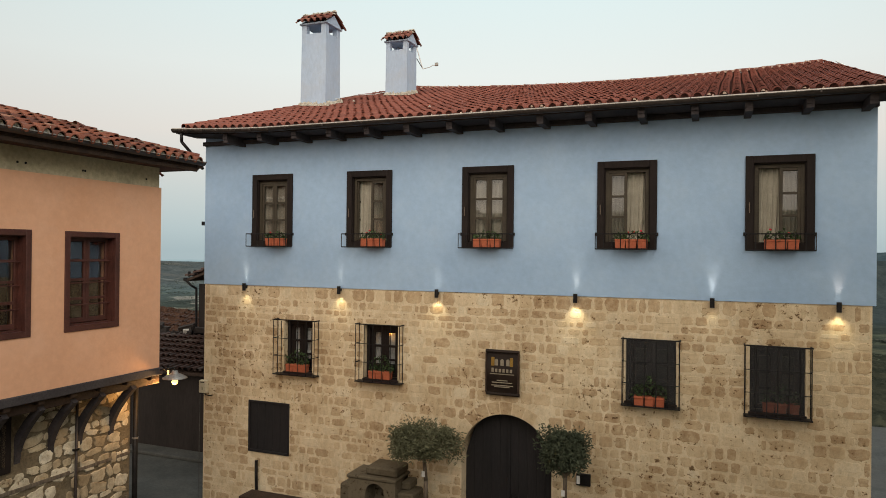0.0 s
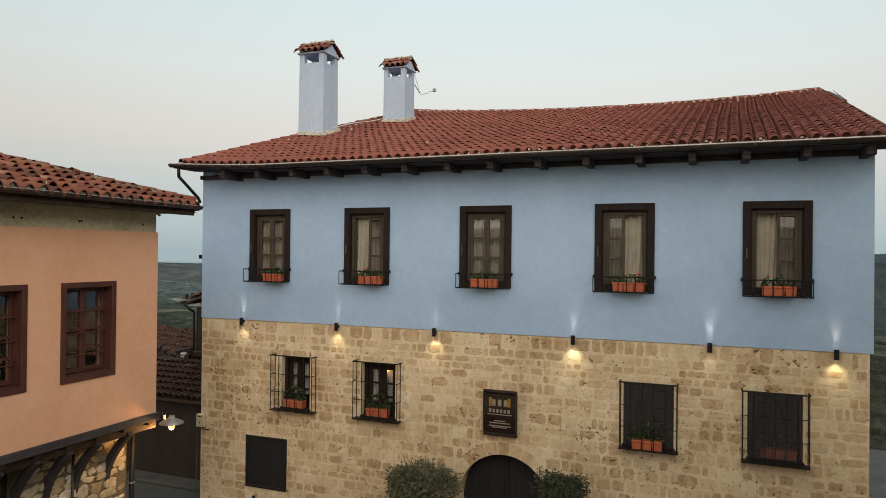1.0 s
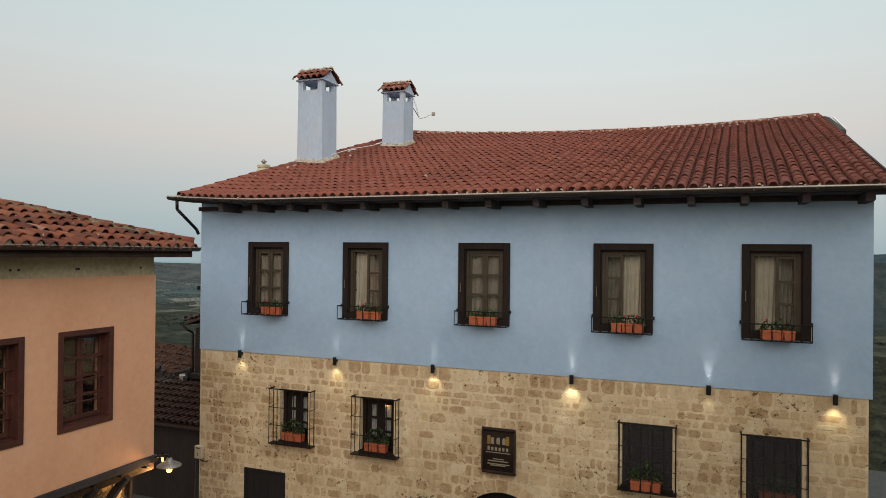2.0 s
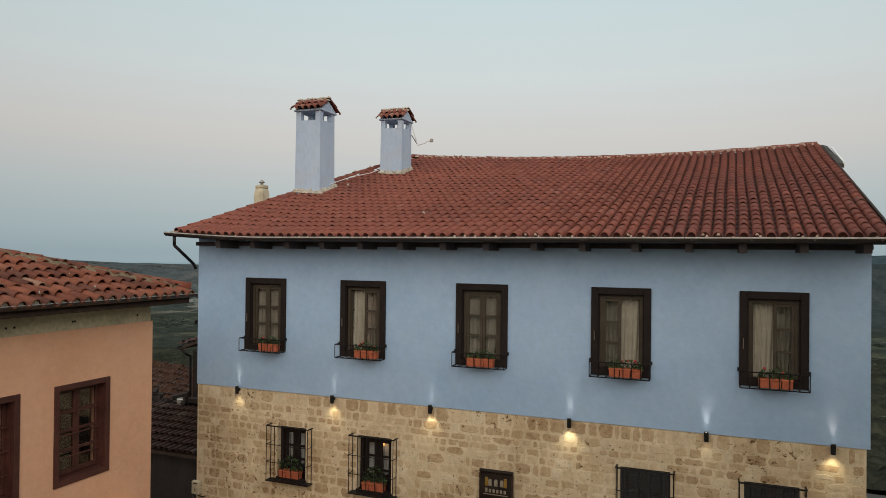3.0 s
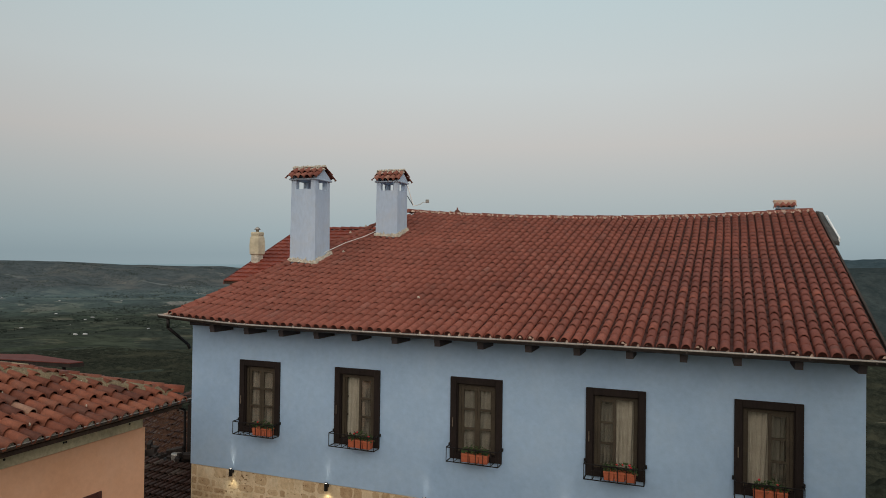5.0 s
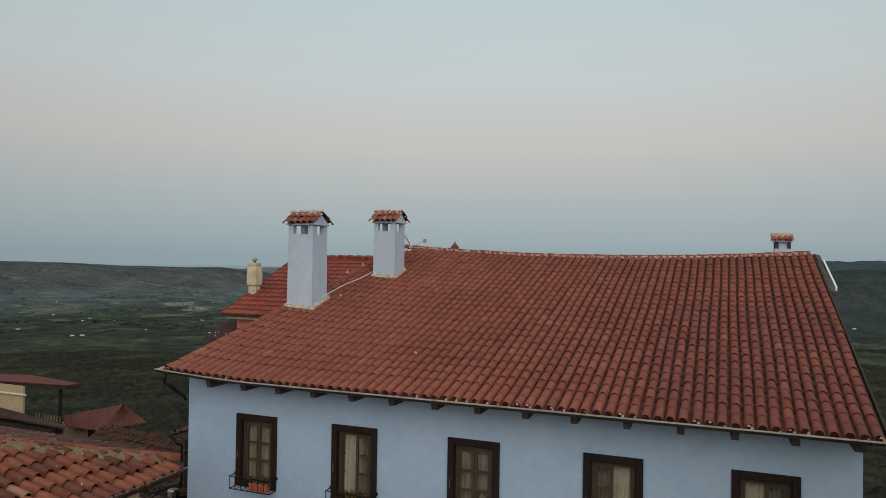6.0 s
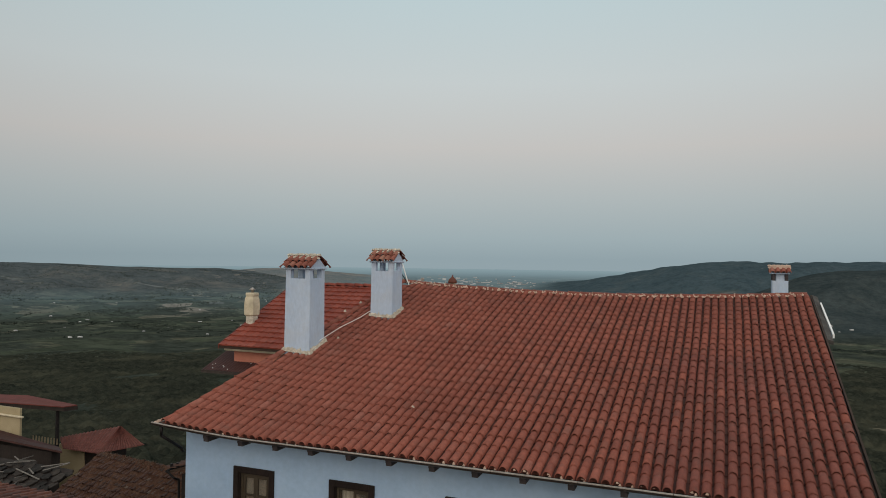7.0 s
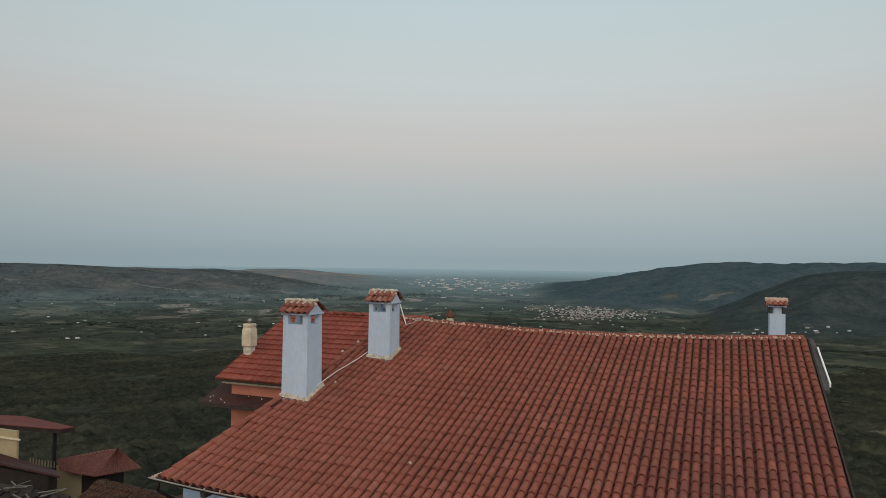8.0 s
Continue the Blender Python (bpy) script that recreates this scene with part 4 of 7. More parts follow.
def curtain(m, w, h, label, seed, cloth=M_CURTAIN):
    """Hanging cloth with uneven folds."""
    g = random.Random(seed)
    n, rows_n = 40, 8
    ph, verts = g.uniform(0, 6), []
    for j in range(rows_n + 1):
        for i in range(n + 1):
            u, q = i / n, j / rows_n
            pull = 1 - 0.16 * q * q
            y = 0.022 * math.sin(u * 34 + ph + 0.7 * math.sin(q * 2)) + 0.014 * math.sin(u * 71 + 2 * ph)
            verts.append((u * w * pull, y * (0.5 + 0.7 * q), -q * h))
    faces = [(j * (n + 1) + i, j * (n + 1) + i + 1, (j + 1) * (n + 1) + i + 1, (j + 1) * (n + 1) + i) for j in range(rows_n) for i in range(n)]
    back = [(x, y + 0.004, z) for x, y, z in verts]
    k = len(verts)
    ob = part("curtain", Mb().add(verts + back, faces + [tuple(k + i for i in f[::-1]) for f in faces]), cloth, None, smooth=True, tidy=False)
    ob.matrix_basis = m
    return tagged(ob, label, "curtain", "curtains in the upper windows")


def basket(m, w, d, h, label, group, step=0.165):
    """An iron rail that holds the flower trough in front of a window."""
    root = empty("window_basket", m, label, "railing", group)
    r = 0.011
    x = w / 2
    part("top_rail", Mb().tube([(-x, 0, h), (-x, -d, h), (x, -d, h), (x, 0, h)], r, 6), M_IRON, root)
    part("bottom_rail", Mb().tube([(-x, 0, 0.0), (-x, -d, 0.0), (x, -d, 0.0), (x, 0, 0.0)], r, 6), M_IRON, root)
    n = round(w / step)
    bar = Mb().tube([(0, -d, 0), (0, -d, h)], 0.008, 6).tube([(0, -d, 0), (0, 0, 0.0)], 0.007, 6).mesh("bar", M_IRON)
    for k in range(n + 1):
        b = new("bar", bar)
        b.parent, b.matrix_basis = root, pose(-x + k * w / n, 0, 0)
    part("wall_plate", Mb().box(-x - 0.035, -x + 0.03, -0.02, 0.032, h - 0.03, h + 0.03, c=0.004), M_IRON, root)
    part("wall_plate", Mb().box(x - 0.03, x + 0.035, -0.02, 0.032, h - 0.03, h + 0.03, c=0.004), M_IRON, root)
    return root


def upper_window(n, xc, open_leaf):
    root = empty("window_" + str(n), pose(xc, YF - 0.045, UPPER_Z), "upper window with dark stained casing and small-paned casements", "window", "upper windows", "structure")
    w, h, cw = UP_W, UP_H, 0.125
    for x0, x1, z0, z1 in ((-w / 2, -w / 2 + cw, 0, h), (w / 2 - cw, w / 2, 0, h), (-w / 2 + cw, w / 2 - cw, h - cw, h), (-w / 2 + cw, w / 2 - cw, 0, 0.11)):
        bd = Mb().box(x0, x1, -0.018, 0.03, z0, z1, c=0.006)
        part("casing_board", bd, M_WOOD, root)
    iw, ih = w / 2 - cw + 0.012, h - cw + 0.012
    lining = Mb().box(-iw, -iw + 0.03, 0.02, 0.20, 0.10, ih).box(iw - 0.03, iw, 0.02, 0.20, 0.10, ih).box(-iw, iw, 0.02, 0.20, ih - 0.03, ih).box(-iw, iw, 0.02, 0.20, 0.098, 0.13)
    part("lining", lining, M_WOOD, root)
    fr = Mb().box(-iw + 0.03, -iw + 0.085, 0.075, 0.14, 0.13, ih - 0.02).box(iw - 0.085, iw - 0.03, 0.075, 0.14, 0.13, ih - 0.02).box(-iw + 0.08, iw - 0.08, 0.075, 0.14, ih - 0.09, ih - 0.02)
    part("inner_frame", fr, M_SASH, root)
    a, b, z0, z1 = -iw + 0.085, iw - 0.085, 0.135, ih - 0.09
    casement(root, a, -0.002, z0, z1, 0.11, 88 if open_leaf == "left" else 0, True)
    casement(root, 0.002, b, z0, z1, 0.11, 88 if open_leaf == "right" else 0, False)
    part("shutter_stay", Mb().box(-w / 2 + 0.055, -w / 2 + 0.07, -0.05, -0.03, 0.62, 0.80, c=0.004), M_BARK, root)
    return root


for n, (xc, leaf_open) in enumerate(zip(UPPER, ("", "left", "", "right", "left")), 1):
    upper_window(n, xc, leaf_open)
    wid, off = (0.46, -0.36) if leaf_open == "left" else ((0.48, -0.04) if leaf_open == "right" else (0.80, -0.38))
    curtain(pose(xc + off, YF + (0.17 if leaf_open else 0.15), UPPER_Z + UP_H - 0.14), wid, 1.40, "plain unbleached curtain hanging behind the casement", n)
    if leaf_open:
        curtain(pose(xc + (0.02 if leaf_open == "left" else -0.36), YF + 0.24, UPPER_Z + UP_H - 0.14), 0.40, 1.40, "plain unbleached curtain drawn behind the panes", n + 20)
    basket(pose(xc, YF - 0.045, UPPER_Z - 0.005), 1.03, 0.225, 0.27, "thin black iron rail holding a flower trough", "iron rails at the upper windows", 0.152)
planter(pose(UPPER[0] + 0.20, YF - 0.17, UPPER_Z + 0.012, 0, 0, 2), 0.46, "orange terracotta trough of sparse green plants", 1, 3)
planter(pose(UPPER[1] + 0.16, YF - 0.17, UPPER_Z + 0.012, 0, 0, -2), 0.52, "orange terracotta trough with trailing green leaves", 2, 8)
planter(pose(UPPER[2] + 0.03, YF - 0.17, UPPER_Z + 0.012), 0.54, "orange terracotta trough of low green plants", 3)
planter(pose(UPPER[3] + 0.10, YF - 0.17, UPPER_Z + 0.012, 0, 0, 1), 0.56, "orange terracotta trough with one red bloom", 4, 10)
planter(pose(UPPER[4] + 0.02, YF - 0.17, UPPER_Z + 0.012), 0.52, "orange terracotta trough with trailing plants", 5, 4)


# ---- lower windows with iron cages ----
def lower_window(n, x0, x1, cage_x0, cage_x1, bars, screened=False):
    xc = (x0 + x1) / 2
    root = empty("window_" + str(n), pose(xc, YF, LOW_Z0), "deep-set dark wooden window in the stone wall", "window", "lower windows", "structure")
    w, h = (x1 - x0) / 2, LOW_Z1 - LOW_Z0
    part("frame_board", Mb().box(-w, -w + 0.07, 0.13, 0.28, 0, h, c=0.005), M_WOOD, root)
    part("frame_board", Mb().box(w - 0.07, w, 0.13, 0.28, 0, h, c=0.005), M_WOOD, root)
    part("frame_board", Mb().box(-w + 0.07, w - 0.07, 0.13, 0.28, h - 0.09, h, c=0.005), M_WOOD, root)
    part("sill", Mb().box(-w - 0.02, w + 0.02, -0.03, 0.28, -0.02, 0.03, c=0.006), M_WOOD, root)
    casement(root, -w + 0.07, -0.002, 0.05, h - 0.09, 0.22, 0, True, 3, M_WOOD, 0.085)
    casement(root, 0.002, w - 0.07, 0.05, h - 0.09, 0.22, 0, False, 3, M_WOOD, 0.085)
    if screened:
        part("fly_screen", Mb().box(-w + 0.01, w - 0.01, -0.012, -0.009, 0.035, h - 0.01), M_SCREEN, root, "fine grey fly screen")
    cage = empty("window_grille", pose((cage_x0 + cage_x1) / 2, YF - 0.012, LOW_Z0 - 0.01), "projecting black iron cage grille over a lower window", "grille", "iron grilles")
    cw, ch, d = (cage_x1 - cage_x0) / 2, 1.19, 0.19
    part("top_frame", Mb().box(-cw, cw, -d - 0.012, -d + 0.014, ch - 0.024, ch, c=0.004).box(-cw, -cw + 0.026, -d + 0.014, 0.0, ch - 0.024, ch, c=0.004).box(cw - 0.026, cw, -d + 0.014, 0.0, ch - 0.024, ch, c=0.004), M_IRON, cage)
    part("bottom_plate", Mb().box(-cw, cw, -d - 0.012, 0.0, -0.014, 0.006, c=0.003), M_IRON, cage)
    rod = Mb().cyl((0, 0, 0), (0, 0, ch - 0.03), 0.0085, n=6).mesh("bar", M_IRON)
    for k in range(bars + 1):
        b = new("bar", rod)
        b.parent, b.matrix_basis = cage, pose(-cw + 0.02 + k * (2 * cw - 0.04) / bars, -d, 0)
    for sx in (-1, 1):
        b = new("bar", rod)
        b.parent, b.matrix_basis = cage, pose(sx * (cw - 0.02), -0.03, 0)
    for zz in (0.40, 0.78):
        part("cross_bar", Mb().tube([(-cw + 0.02, 0.0, zz), (-cw + 0.02, -d, zz), (cw - 0.02, -d, zz), (cw - 0.02, 0.0, zz)], 0.008, 6), M_IRON, cage)
    return root


lower_window(6, *LOWER[0], -8.18, -7.11, 5)
lower_window(7, *LOWER[1], -6.16, -5.12, 5)
lower_window(8, *LOWER[2], -0.80, 0.20, 5, True)
lower_window(9, *LOWER[3], 1.20, 2.23, 6, True)
planter(pose(-7.70, YF + 0.035, LOW_Z0 + 0.032), 0.52, "terracotta trough of leggy plants behind the grille", 11, 0, 0.34)
planter(pose(-5.68, YF + 0.035, LOW_Z0 + 0.032), 0.50, "terracotta trough of leggy plants behind the grille", 12, 0, 0.36)
planter(pose(-0.32, YF - 0.105, LOW_Z0 - 0.002), 0.52, "terracotta trough of thin green plants behind the grille", 13, 0, 0.36)
planter(pose(1.78, YF + 0.09, LOW_Z0 + 0.032), 0.56, "terracotta trough of thin green plants behind the grille", 14, 0, 0.32)

for x, k in ((-7.66, 31), (-5.66, 32)):
    tagged(curtain(pose(x - 0.36, YF + (0.285 if k == 31 else 0.345), LOW_Z1 - 0.08), 0.84, 0.78, "short white net curtain inside the lower window", k, M_VOILE), group="curtains in the lower windows")
# a lit bulb behind the second lower window's glass, placed to fit the view
bulb = empty("pendant_bulb", pose(-5.585, 13.378, 3.775), "bare warm bulb hanging just behind the glass", "lamp")
part("flex", Mb().cyl((0, 0, 0.05), (0, 0, 0.75), 0.006, n=6), M_IRON, bulb)
part("glass_bulb", Mb().lathe([(0.010, 0.06), (0.024, 0.035), (0.036, -0.005), (0.025, -0.042), (0.0, -0.055)]), M_WARM, bulb, "glowing bulb", smooth=True)
room_l = bpy.data.lights.new("room_bulb", "POINT")
room_l.energy, room_l.color, room_l.shadow_soft_size = 0.12, (1.0, 0.72, 0.42), 0.05
new("room_bulb_light", room_l).matrix_world = pose(-5.585, 13.385, 3.69)

# boarded hatch and arched gate
hx0, hx1, hz0, hz1 = HATCH
hatch = empty("hatch", pose((hx0 + hx1) / 2, YF, hz0), "square blackened wooden hatch flush in the stone wall", "hatch")
for k in range(5):
    a = hx0 + 0.02 + k * (hx1 - hx0 - 0.04) / 5 - (hx0 + hx1) / 2
    part("board", Mb().box(a + 0.003, a + (hx1 - hx0 - 0.04) / 5 - 0.003, 0.0, 0.05, 0.02, hz1 - hz0 - 0.02, c=0.005), M_DOOR, hatch)
for x0, x1, z0, z1 in ((-0.535, -0.49, -0.02, 1.12), (0.49, 0.535, -0.02, 1.12), (-0.49, 0.49, 1.075, 1.12), (-0.49, 0.49, -0.02, 0.03)):
    part("frame_board", Mb().box(x0, x1, -0.03, 0.045, z0, z1, c=0.005), M_DOOR, hatch)
door = empty("door_1", pose(ARCH_X, YF + 0.28, GROUND), "arched double gate of blackened planks set deep in the wall", "gate", kind="structure")
for s in (-1, 1):
    for k in range(5):
        a, b = s * (0.01 + k * 0.178), s * (0.01 + (k + 1) * 0.178 - 0.004)
        lo, hi = min(a, b), max(a, b)
        za = SPRING - GROUND + math.sqrt(max(ARCH_R ** 2 - lo ** 2, 0.0)) - 0.004
        zb = SPRING - GROUND + math.sqrt(max(ARCH_R ** 2 - hi ** 2, 0.0)) - 0.004
        part("plank", Mb().prism([(lo, 0.01), (hi, 0.01), (hi, zb), (lo, za)], 0.0, 0.05 if s < 0 else 0.07), M_DOOR, door)
part("cover_strip", Mb().box(-0.03, 0.03, -0.03, 0.0, 0.01, ARCH_TOP - GROUND - 0.01, c=0.005), M_DOOR, door)
part("pull_ring", Mb().tube([(0.10 + 0.05 * math.cos(a), -0.02, 1.15 + 0.05 * math.sin(a)) for a in np.linspace(0, 2 * math.pi, 13)], 0.008, 6), M_IRON, door)

# hanging sign board, its edges curled like a scroll
sign = empty("sign_board", pose(-3.02, YF - 0.01, 2.775) @ Matrix.Diagonal((1.0, 1.0, 0.91, 1.0)), "dark scroll-shaped sign board with gilt arches and pale lines", "sign")
n, verts = 14, []
for j in range(n + 1):
    q = j / n
    z = q * 0.90
    wav = 0.018 * math.sin(q * 2 * math.pi)
    for x in (-0.315 + wav, 0.315 + wav):
        for y in (-0.085 + 0.02 * math.cos(q * 2 * math.pi), -0.03):
            verts.append((x, y, z))
faces = []
for j in range(n):
    a, b = 4 * j, 4 * j + 4
    faces += [(a, a + 2, b + 2, b), (a + 1, b + 1, b + 3, a + 3), (a, b, b + 1, a + 1), (a + 2, a + 3, b + 3, b + 2)]
faces += [(0, 1, 3, 2), (4 * n, 4 * n + 2, 4 * n + 3, 4 * n + 1)]
part("board", Mb().add(verts, faces), M_SIGN, sign)
part("curl", Mb().cyl((-0.335, -0.06, 0.90), (0.325, -0.06, 0.90), 0.038, n=10), M_SIGN, sign)
part("curl", Mb().cyl((-0.325, -0.055, 0.005), (0.335, -0.055, 0.005), 0.034, n=10), M_SIGN, sign)
for s in (-1, 1):
    part("edge_strip", Mb().box(s * 0.318 - 0.012, s * 0.318 + 0.012, -0.115, -0.035, 0.04, 0.87, c=0.004), M_BEAM, sign)
for k in (-1, 0, 1):
    arc = [(k * 0.115 + 0.032 * math.cos(a), 0.715 + 0.032 * math.sin(a)) for a in np.linspace(0, math.pi, 8)]
    part("arch_mark", Mb().prism([(k * 0.115 + 0.032, 0.61), *arc, (k * 0.115 - 0.032, 0.61)], -0.108, -0.09), M_INK, sign, "pale painted arch")
for k in (-1.6, 1.6):
    part("gilt_panel", Mb().box(k * 0.115 - 0.03, k * 0.115 + 0.03, -0.106, -0.09, 0.60, 0.78), M_GOLD, sign, "gilt panel")
for k in range(6):
    hh = 0.085 if k == 0 else 0.07
    part("mark", Mb().box(-0.21 + k * 0.073, -0.21 + k * 0.073 + 0.045, -0.108, -0.09, 0.47, 0.47 + hh, c=0.003), M_INK, sign, "pale bar")
for z, a, b in ((0.425, -0.24, 0.24), (0.29, -0.10, 0.11), (0.245, -0.2, 0.2), (0.185, -0.21, 0.22), (0.155, -0.15, 0.15)):
    part("line_mark", Mb().box(a, b, -0.112, -0.09, z, z + 0.016), M_INK, sign, "thin pale bar")

# ---- small lamps on the wall that shine up and down ----
LAMPS = [(-9.03, 4.0, 4.0, (1.0, 0.80, 0.60)), (-6.61, 2.6, 7.0, (1.0, 0.80, 0.60)), (-4.39, 1.6, 7.0, (1.0, 0.82, 0.64)),
         (-1.64, 4.0, 9.0, (1.0, 0.80, 0.62)), (0.70, 5.0, 0.8, (1.0, 0.82, 0.66)), (2.60, 4.5, 8.0, (1.0, 0.70, 0.52))]
for x, up, down, tint in [(a, b * 1.7, c * 0.8, d) for a, b, c, d in LAMPS]:
    root = empty("wall_lamp", pose(x, YF - 0.10, 4.665), "small dark cylinder lamp shining up and down the wall", "lamp", "wall lamps")
    part("housing", Mb().lathe([(0.032, -0.06), (0.032, -0.082), (0.039, -0.082), (0.039, 0.082), (0.032, 0.082), (0.032, 0.06)], 14), M_IRON, root)
    part("bracket", Mb().box(-0.02, 0.02, 0.035, 0.11, -0.03, 0.03, c=0.004), M_IRON, root)
    if up:
        part("lens", Mb().cyl((0, 0, 0.061), (0, 0, 0.068), 0.033, n=14), M_COOL, root, "glowing lens")
    if down:
        part("lens", Mb().cyl((0, 0, -0.068), (0, 0, -0.061), 0.033, n=14), M_COOL, root, "glowing lens")
    for power, turn, dz, col, y, wide in ((up, 180, 0.10, tint, YF - 0.075, 40), (down, 0, -0.10, (1.0, 0.88, 0.58), YF - 0.12, 100)):
        if power:
            ld = bpy.data.lights.new("lamp_beam", "SPOT")
            ld.energy, ld.color, ld.spot_size, ld.spot_blend, ld.shadow_soft_size = power, col, radians(wide), 1.0, 0.03
            new("lamp_beam", ld).matrix_world = pose(x, y, 4.665 + dz, turn + (-5 if turn else 12))

# meter box and its cable at the corner
box = empty("meter_box", pose(-10.15, YF - 0.01, 2.20), "small white meter box on the corner of the stone wall", "box")
part("case", Mb().box(-0.105, 0.105, -0.10, 0.0, 0.0, 0.29, c=0.012), M_CREAM, box)
part("mark", Mb().box(-0.05, 0.06, -0.114, -0.109, 0.24, 0.26), M_IRON, box)
part("mark", Mb().box(0.0, 0.012, -0.114, -0.109, 0.07, 0.13), M_IRON, box)
part("cable", Mb().tube([(0.0, -0.02, 0.0), (0.02, -0.02, -0.05), (0.13, -0.02, -0.06), (0.22, -0.02, -0.045)], 0.012, 6), M_IRON, box)
part("cable", Mb().tube([(-0.12, -0.03, -0.05), (-0.135, -0.03, -1.2), (-0.12, -0.03, -2.5)], 0.008, 6), M_SLATE, box)
wb = Mb().box(XL - 0.14, XL - 0.02, YF + 0.02, YF + 0.10, 6.05, 6.10).box(XL - 0.14, XL - 0.10, YF + 0.02, YF + 0.10, 6.08, 6.14)
tagged(part("wall_hook", wb, M_IRON), "small dark hook on the corner of the blue wall", "hook")
plq = empty("wall_plaque", pose(-1.50, YF - 0.005, 1.35), "dark letter box with a small white plate beside the gate", "box")
part("case", Mb().box(-0.10, 0.16, -0.06, 0.0, -0.12, 0.10, c=0.01), M_IRON, plq)
part("plate", Mb().box(-0.09, -0.03, -0.07, -0.06, -0.09, 0.06, c=0.003), M_WHITE, plq)
post = Mb().tube([(-8.63, YF - 0.12, 0.85), (-8.60, YF - 0.16, 0.55), (-8.55, YF - 0.18, GROUND)], 0.035, 8)
tagged(part("bent_pipe", post, M_IRON), "dark bent pipe standing against the wall", "pipe")
bench = empty("bench", pose(-7.3, 12.35, GROUND), "low brown wooden bench against the stone wall", "bench")
part("seat", Mb().box(-1.15, 0.75, -0.2, 0.25, 0.70, 0.76, c=0.008), M_BEAM, bench)
for x in (-1.0, 0.6):
    part("leg", Mb().box(x - 0.04, x + 0.04, -0.15, 0.2, 0, 0.70, c=0.005), M_BEAM, bench)

# stone fountain with an arched niche and stepped shoulders
ft = empty("fountain", pose(-5.25, 12.35, GROUND), "weathered grey stone fountain with an arched niche", "fountain")
arc = [(0.02 + 0.20 * math.cos(a), 1.28 + 0.20 * math.sin(a)) for a in np.linspace(0, math.pi, 10)]
part("niche_block", Mb().prism([(-0.55, 0), (-0.18, 0), (-0.18, 1.28), *arc[::-1], (0.22, 1.28), (0.22, 0), (0.45, 0), (0.45, 1.55), (-0.55, 1.55)], -0.30, 0.30), M_GREYSTONE, ft)
part("niche_back", Mb().box(-0.55, 0.45, 0.1, 0.302, 0, 1.55), M_GREYSTONE, ft)
part("coping", Mb().box(-0.58, 0.47, -0.33, 0.34, 1.53, 1.60, c=0.02), M_GREYSTONE, ft)
part("coping", Mb().box(-0.22, 0.44, -0.22, 0.34, 1.60, 1.76, c=0.03), M_GREYSTONE, ft)
part("shoulder", Mb().box(-0.76, -0.55, -0.26, 0.30, 0, 1.38, c=0.03), M_GREYSTONE, ft)
part("shoulder", Mb().box(0.45, 0.78, -0.22, 0.30, 0, 1.34, c=0.03), M_GREYSTONE, ft)
part("shoulder", Mb().box(0.45, 0.64, -0.05, 0.32, 1.34, 1.50, c=0.03), M_GREYSTONE, ft)


# ---- olive trees before the gate ----
def olive(x, y, base, crown_z, rx, rz, label, seed, leaf, n=10500):
    g = random.Random(seed)
    root = empty("olive_tree", pose(x, y, base), label, "tree", "olive trees by the gate")
    h = crown_z - base
    trunk, prev = Mb(), (0, 0, 0)
    for k in range(1, 6):
        p = (0.03 * math.sin(k * 1.3 + seed), 0.02 * math.cos(k * 1.9), k / 5 * (h - rz * 0.55))
        trunk.cyl(prev, p, 0.055 - 0.004 * (k - 1), 0.055 - 0.004 * k, 9)
        prev = p
    part("trunk", trunk, M_BARK, root, smooth=True)
    limbs, tips = Mb(), []
    for k in range(22):
        a, e = g.uniform(0, 6.28), g.uniform(-0.25, 1.2)
        q = g.uniform(0.55, 1.0)
        tip = (q * rx * math.cos(a) * math.cos(e), q * rx * math.sin(a) * math.cos(e), h + q * rz * math.sin(e))
        mid = tuple(0.5 * (u + v) + g.uniform(-0.05, 0.05) for u, v in zip(prev, tip))
        limbs.cyl(prev, mid, 0.020, 0.012, 6).cyl(mid, tip, 0.012, 0.004, 5)
        tips.append(tip)
    part("limb", limbs, M_BARK, root)
    crown = Mb()
    clumps = tips + [(g.uniform(-0.7, 0.7) * rx, g.uniform(-0.7, 0.7) * rx, h + g.uniform(-0.35, 0.7) * rz) for _ in range(30)]
    for k in range(n):
        c = clumps[k % len(clumps)]
        s = 0.115 * (0.5 + 0.8 * ((k % len(clumps)) * 0.37 % 1))
        p = [c[i] + max(-1.5, min(1.5, g.gauss(0, 1))) * s * (1, 1, 0.8)[i] for i in range(3)]
        m = Matrix.Translation(p) @ pose(0, 0, 0, g.uniform(-80, 80), g.uniform(-80, 80), g.uniform(0, 360))
        L = g.uniform(0.055, 0.105)
        crown.add([(0, 0, 0), (0.012, L * 0.5, 0.004), (0, L, 0), (-0.012, L * 0.5, 0.004)], [(0, 1, 2, 3)], m)
    part("crown", crown, leaf, root, tidy=False)
    part("tag", Mb().box(-0.03, 0.03, -0.07, -0.055, h - rz * 0.55 - 0.32, h - rz * 0.55 - 0.22), M_WHITE, root, "small white label")


olive(-4.27, 12.2, GROUND, 1.86, 0.64, 0.42, "small olive tree with a spreading grey-green crown", 3, M_OLIVE)
olive(-1.66, 12.2, GROUND, 1.93, 0.34, 0.54, "small olive tree with a dense rounded crown", 8, M_OLIVE_DARK)


# ---- the peach house across the lane ----
PX, PY = -8.13, 9.58          # its long face and its corner
P_M = pose(PX, 0, 0, 0, 0, 90)   # across: along the lane; depth: into the house
P_BOT, P_TOP, P_EAVE = 3.46, 6.54, 6.86
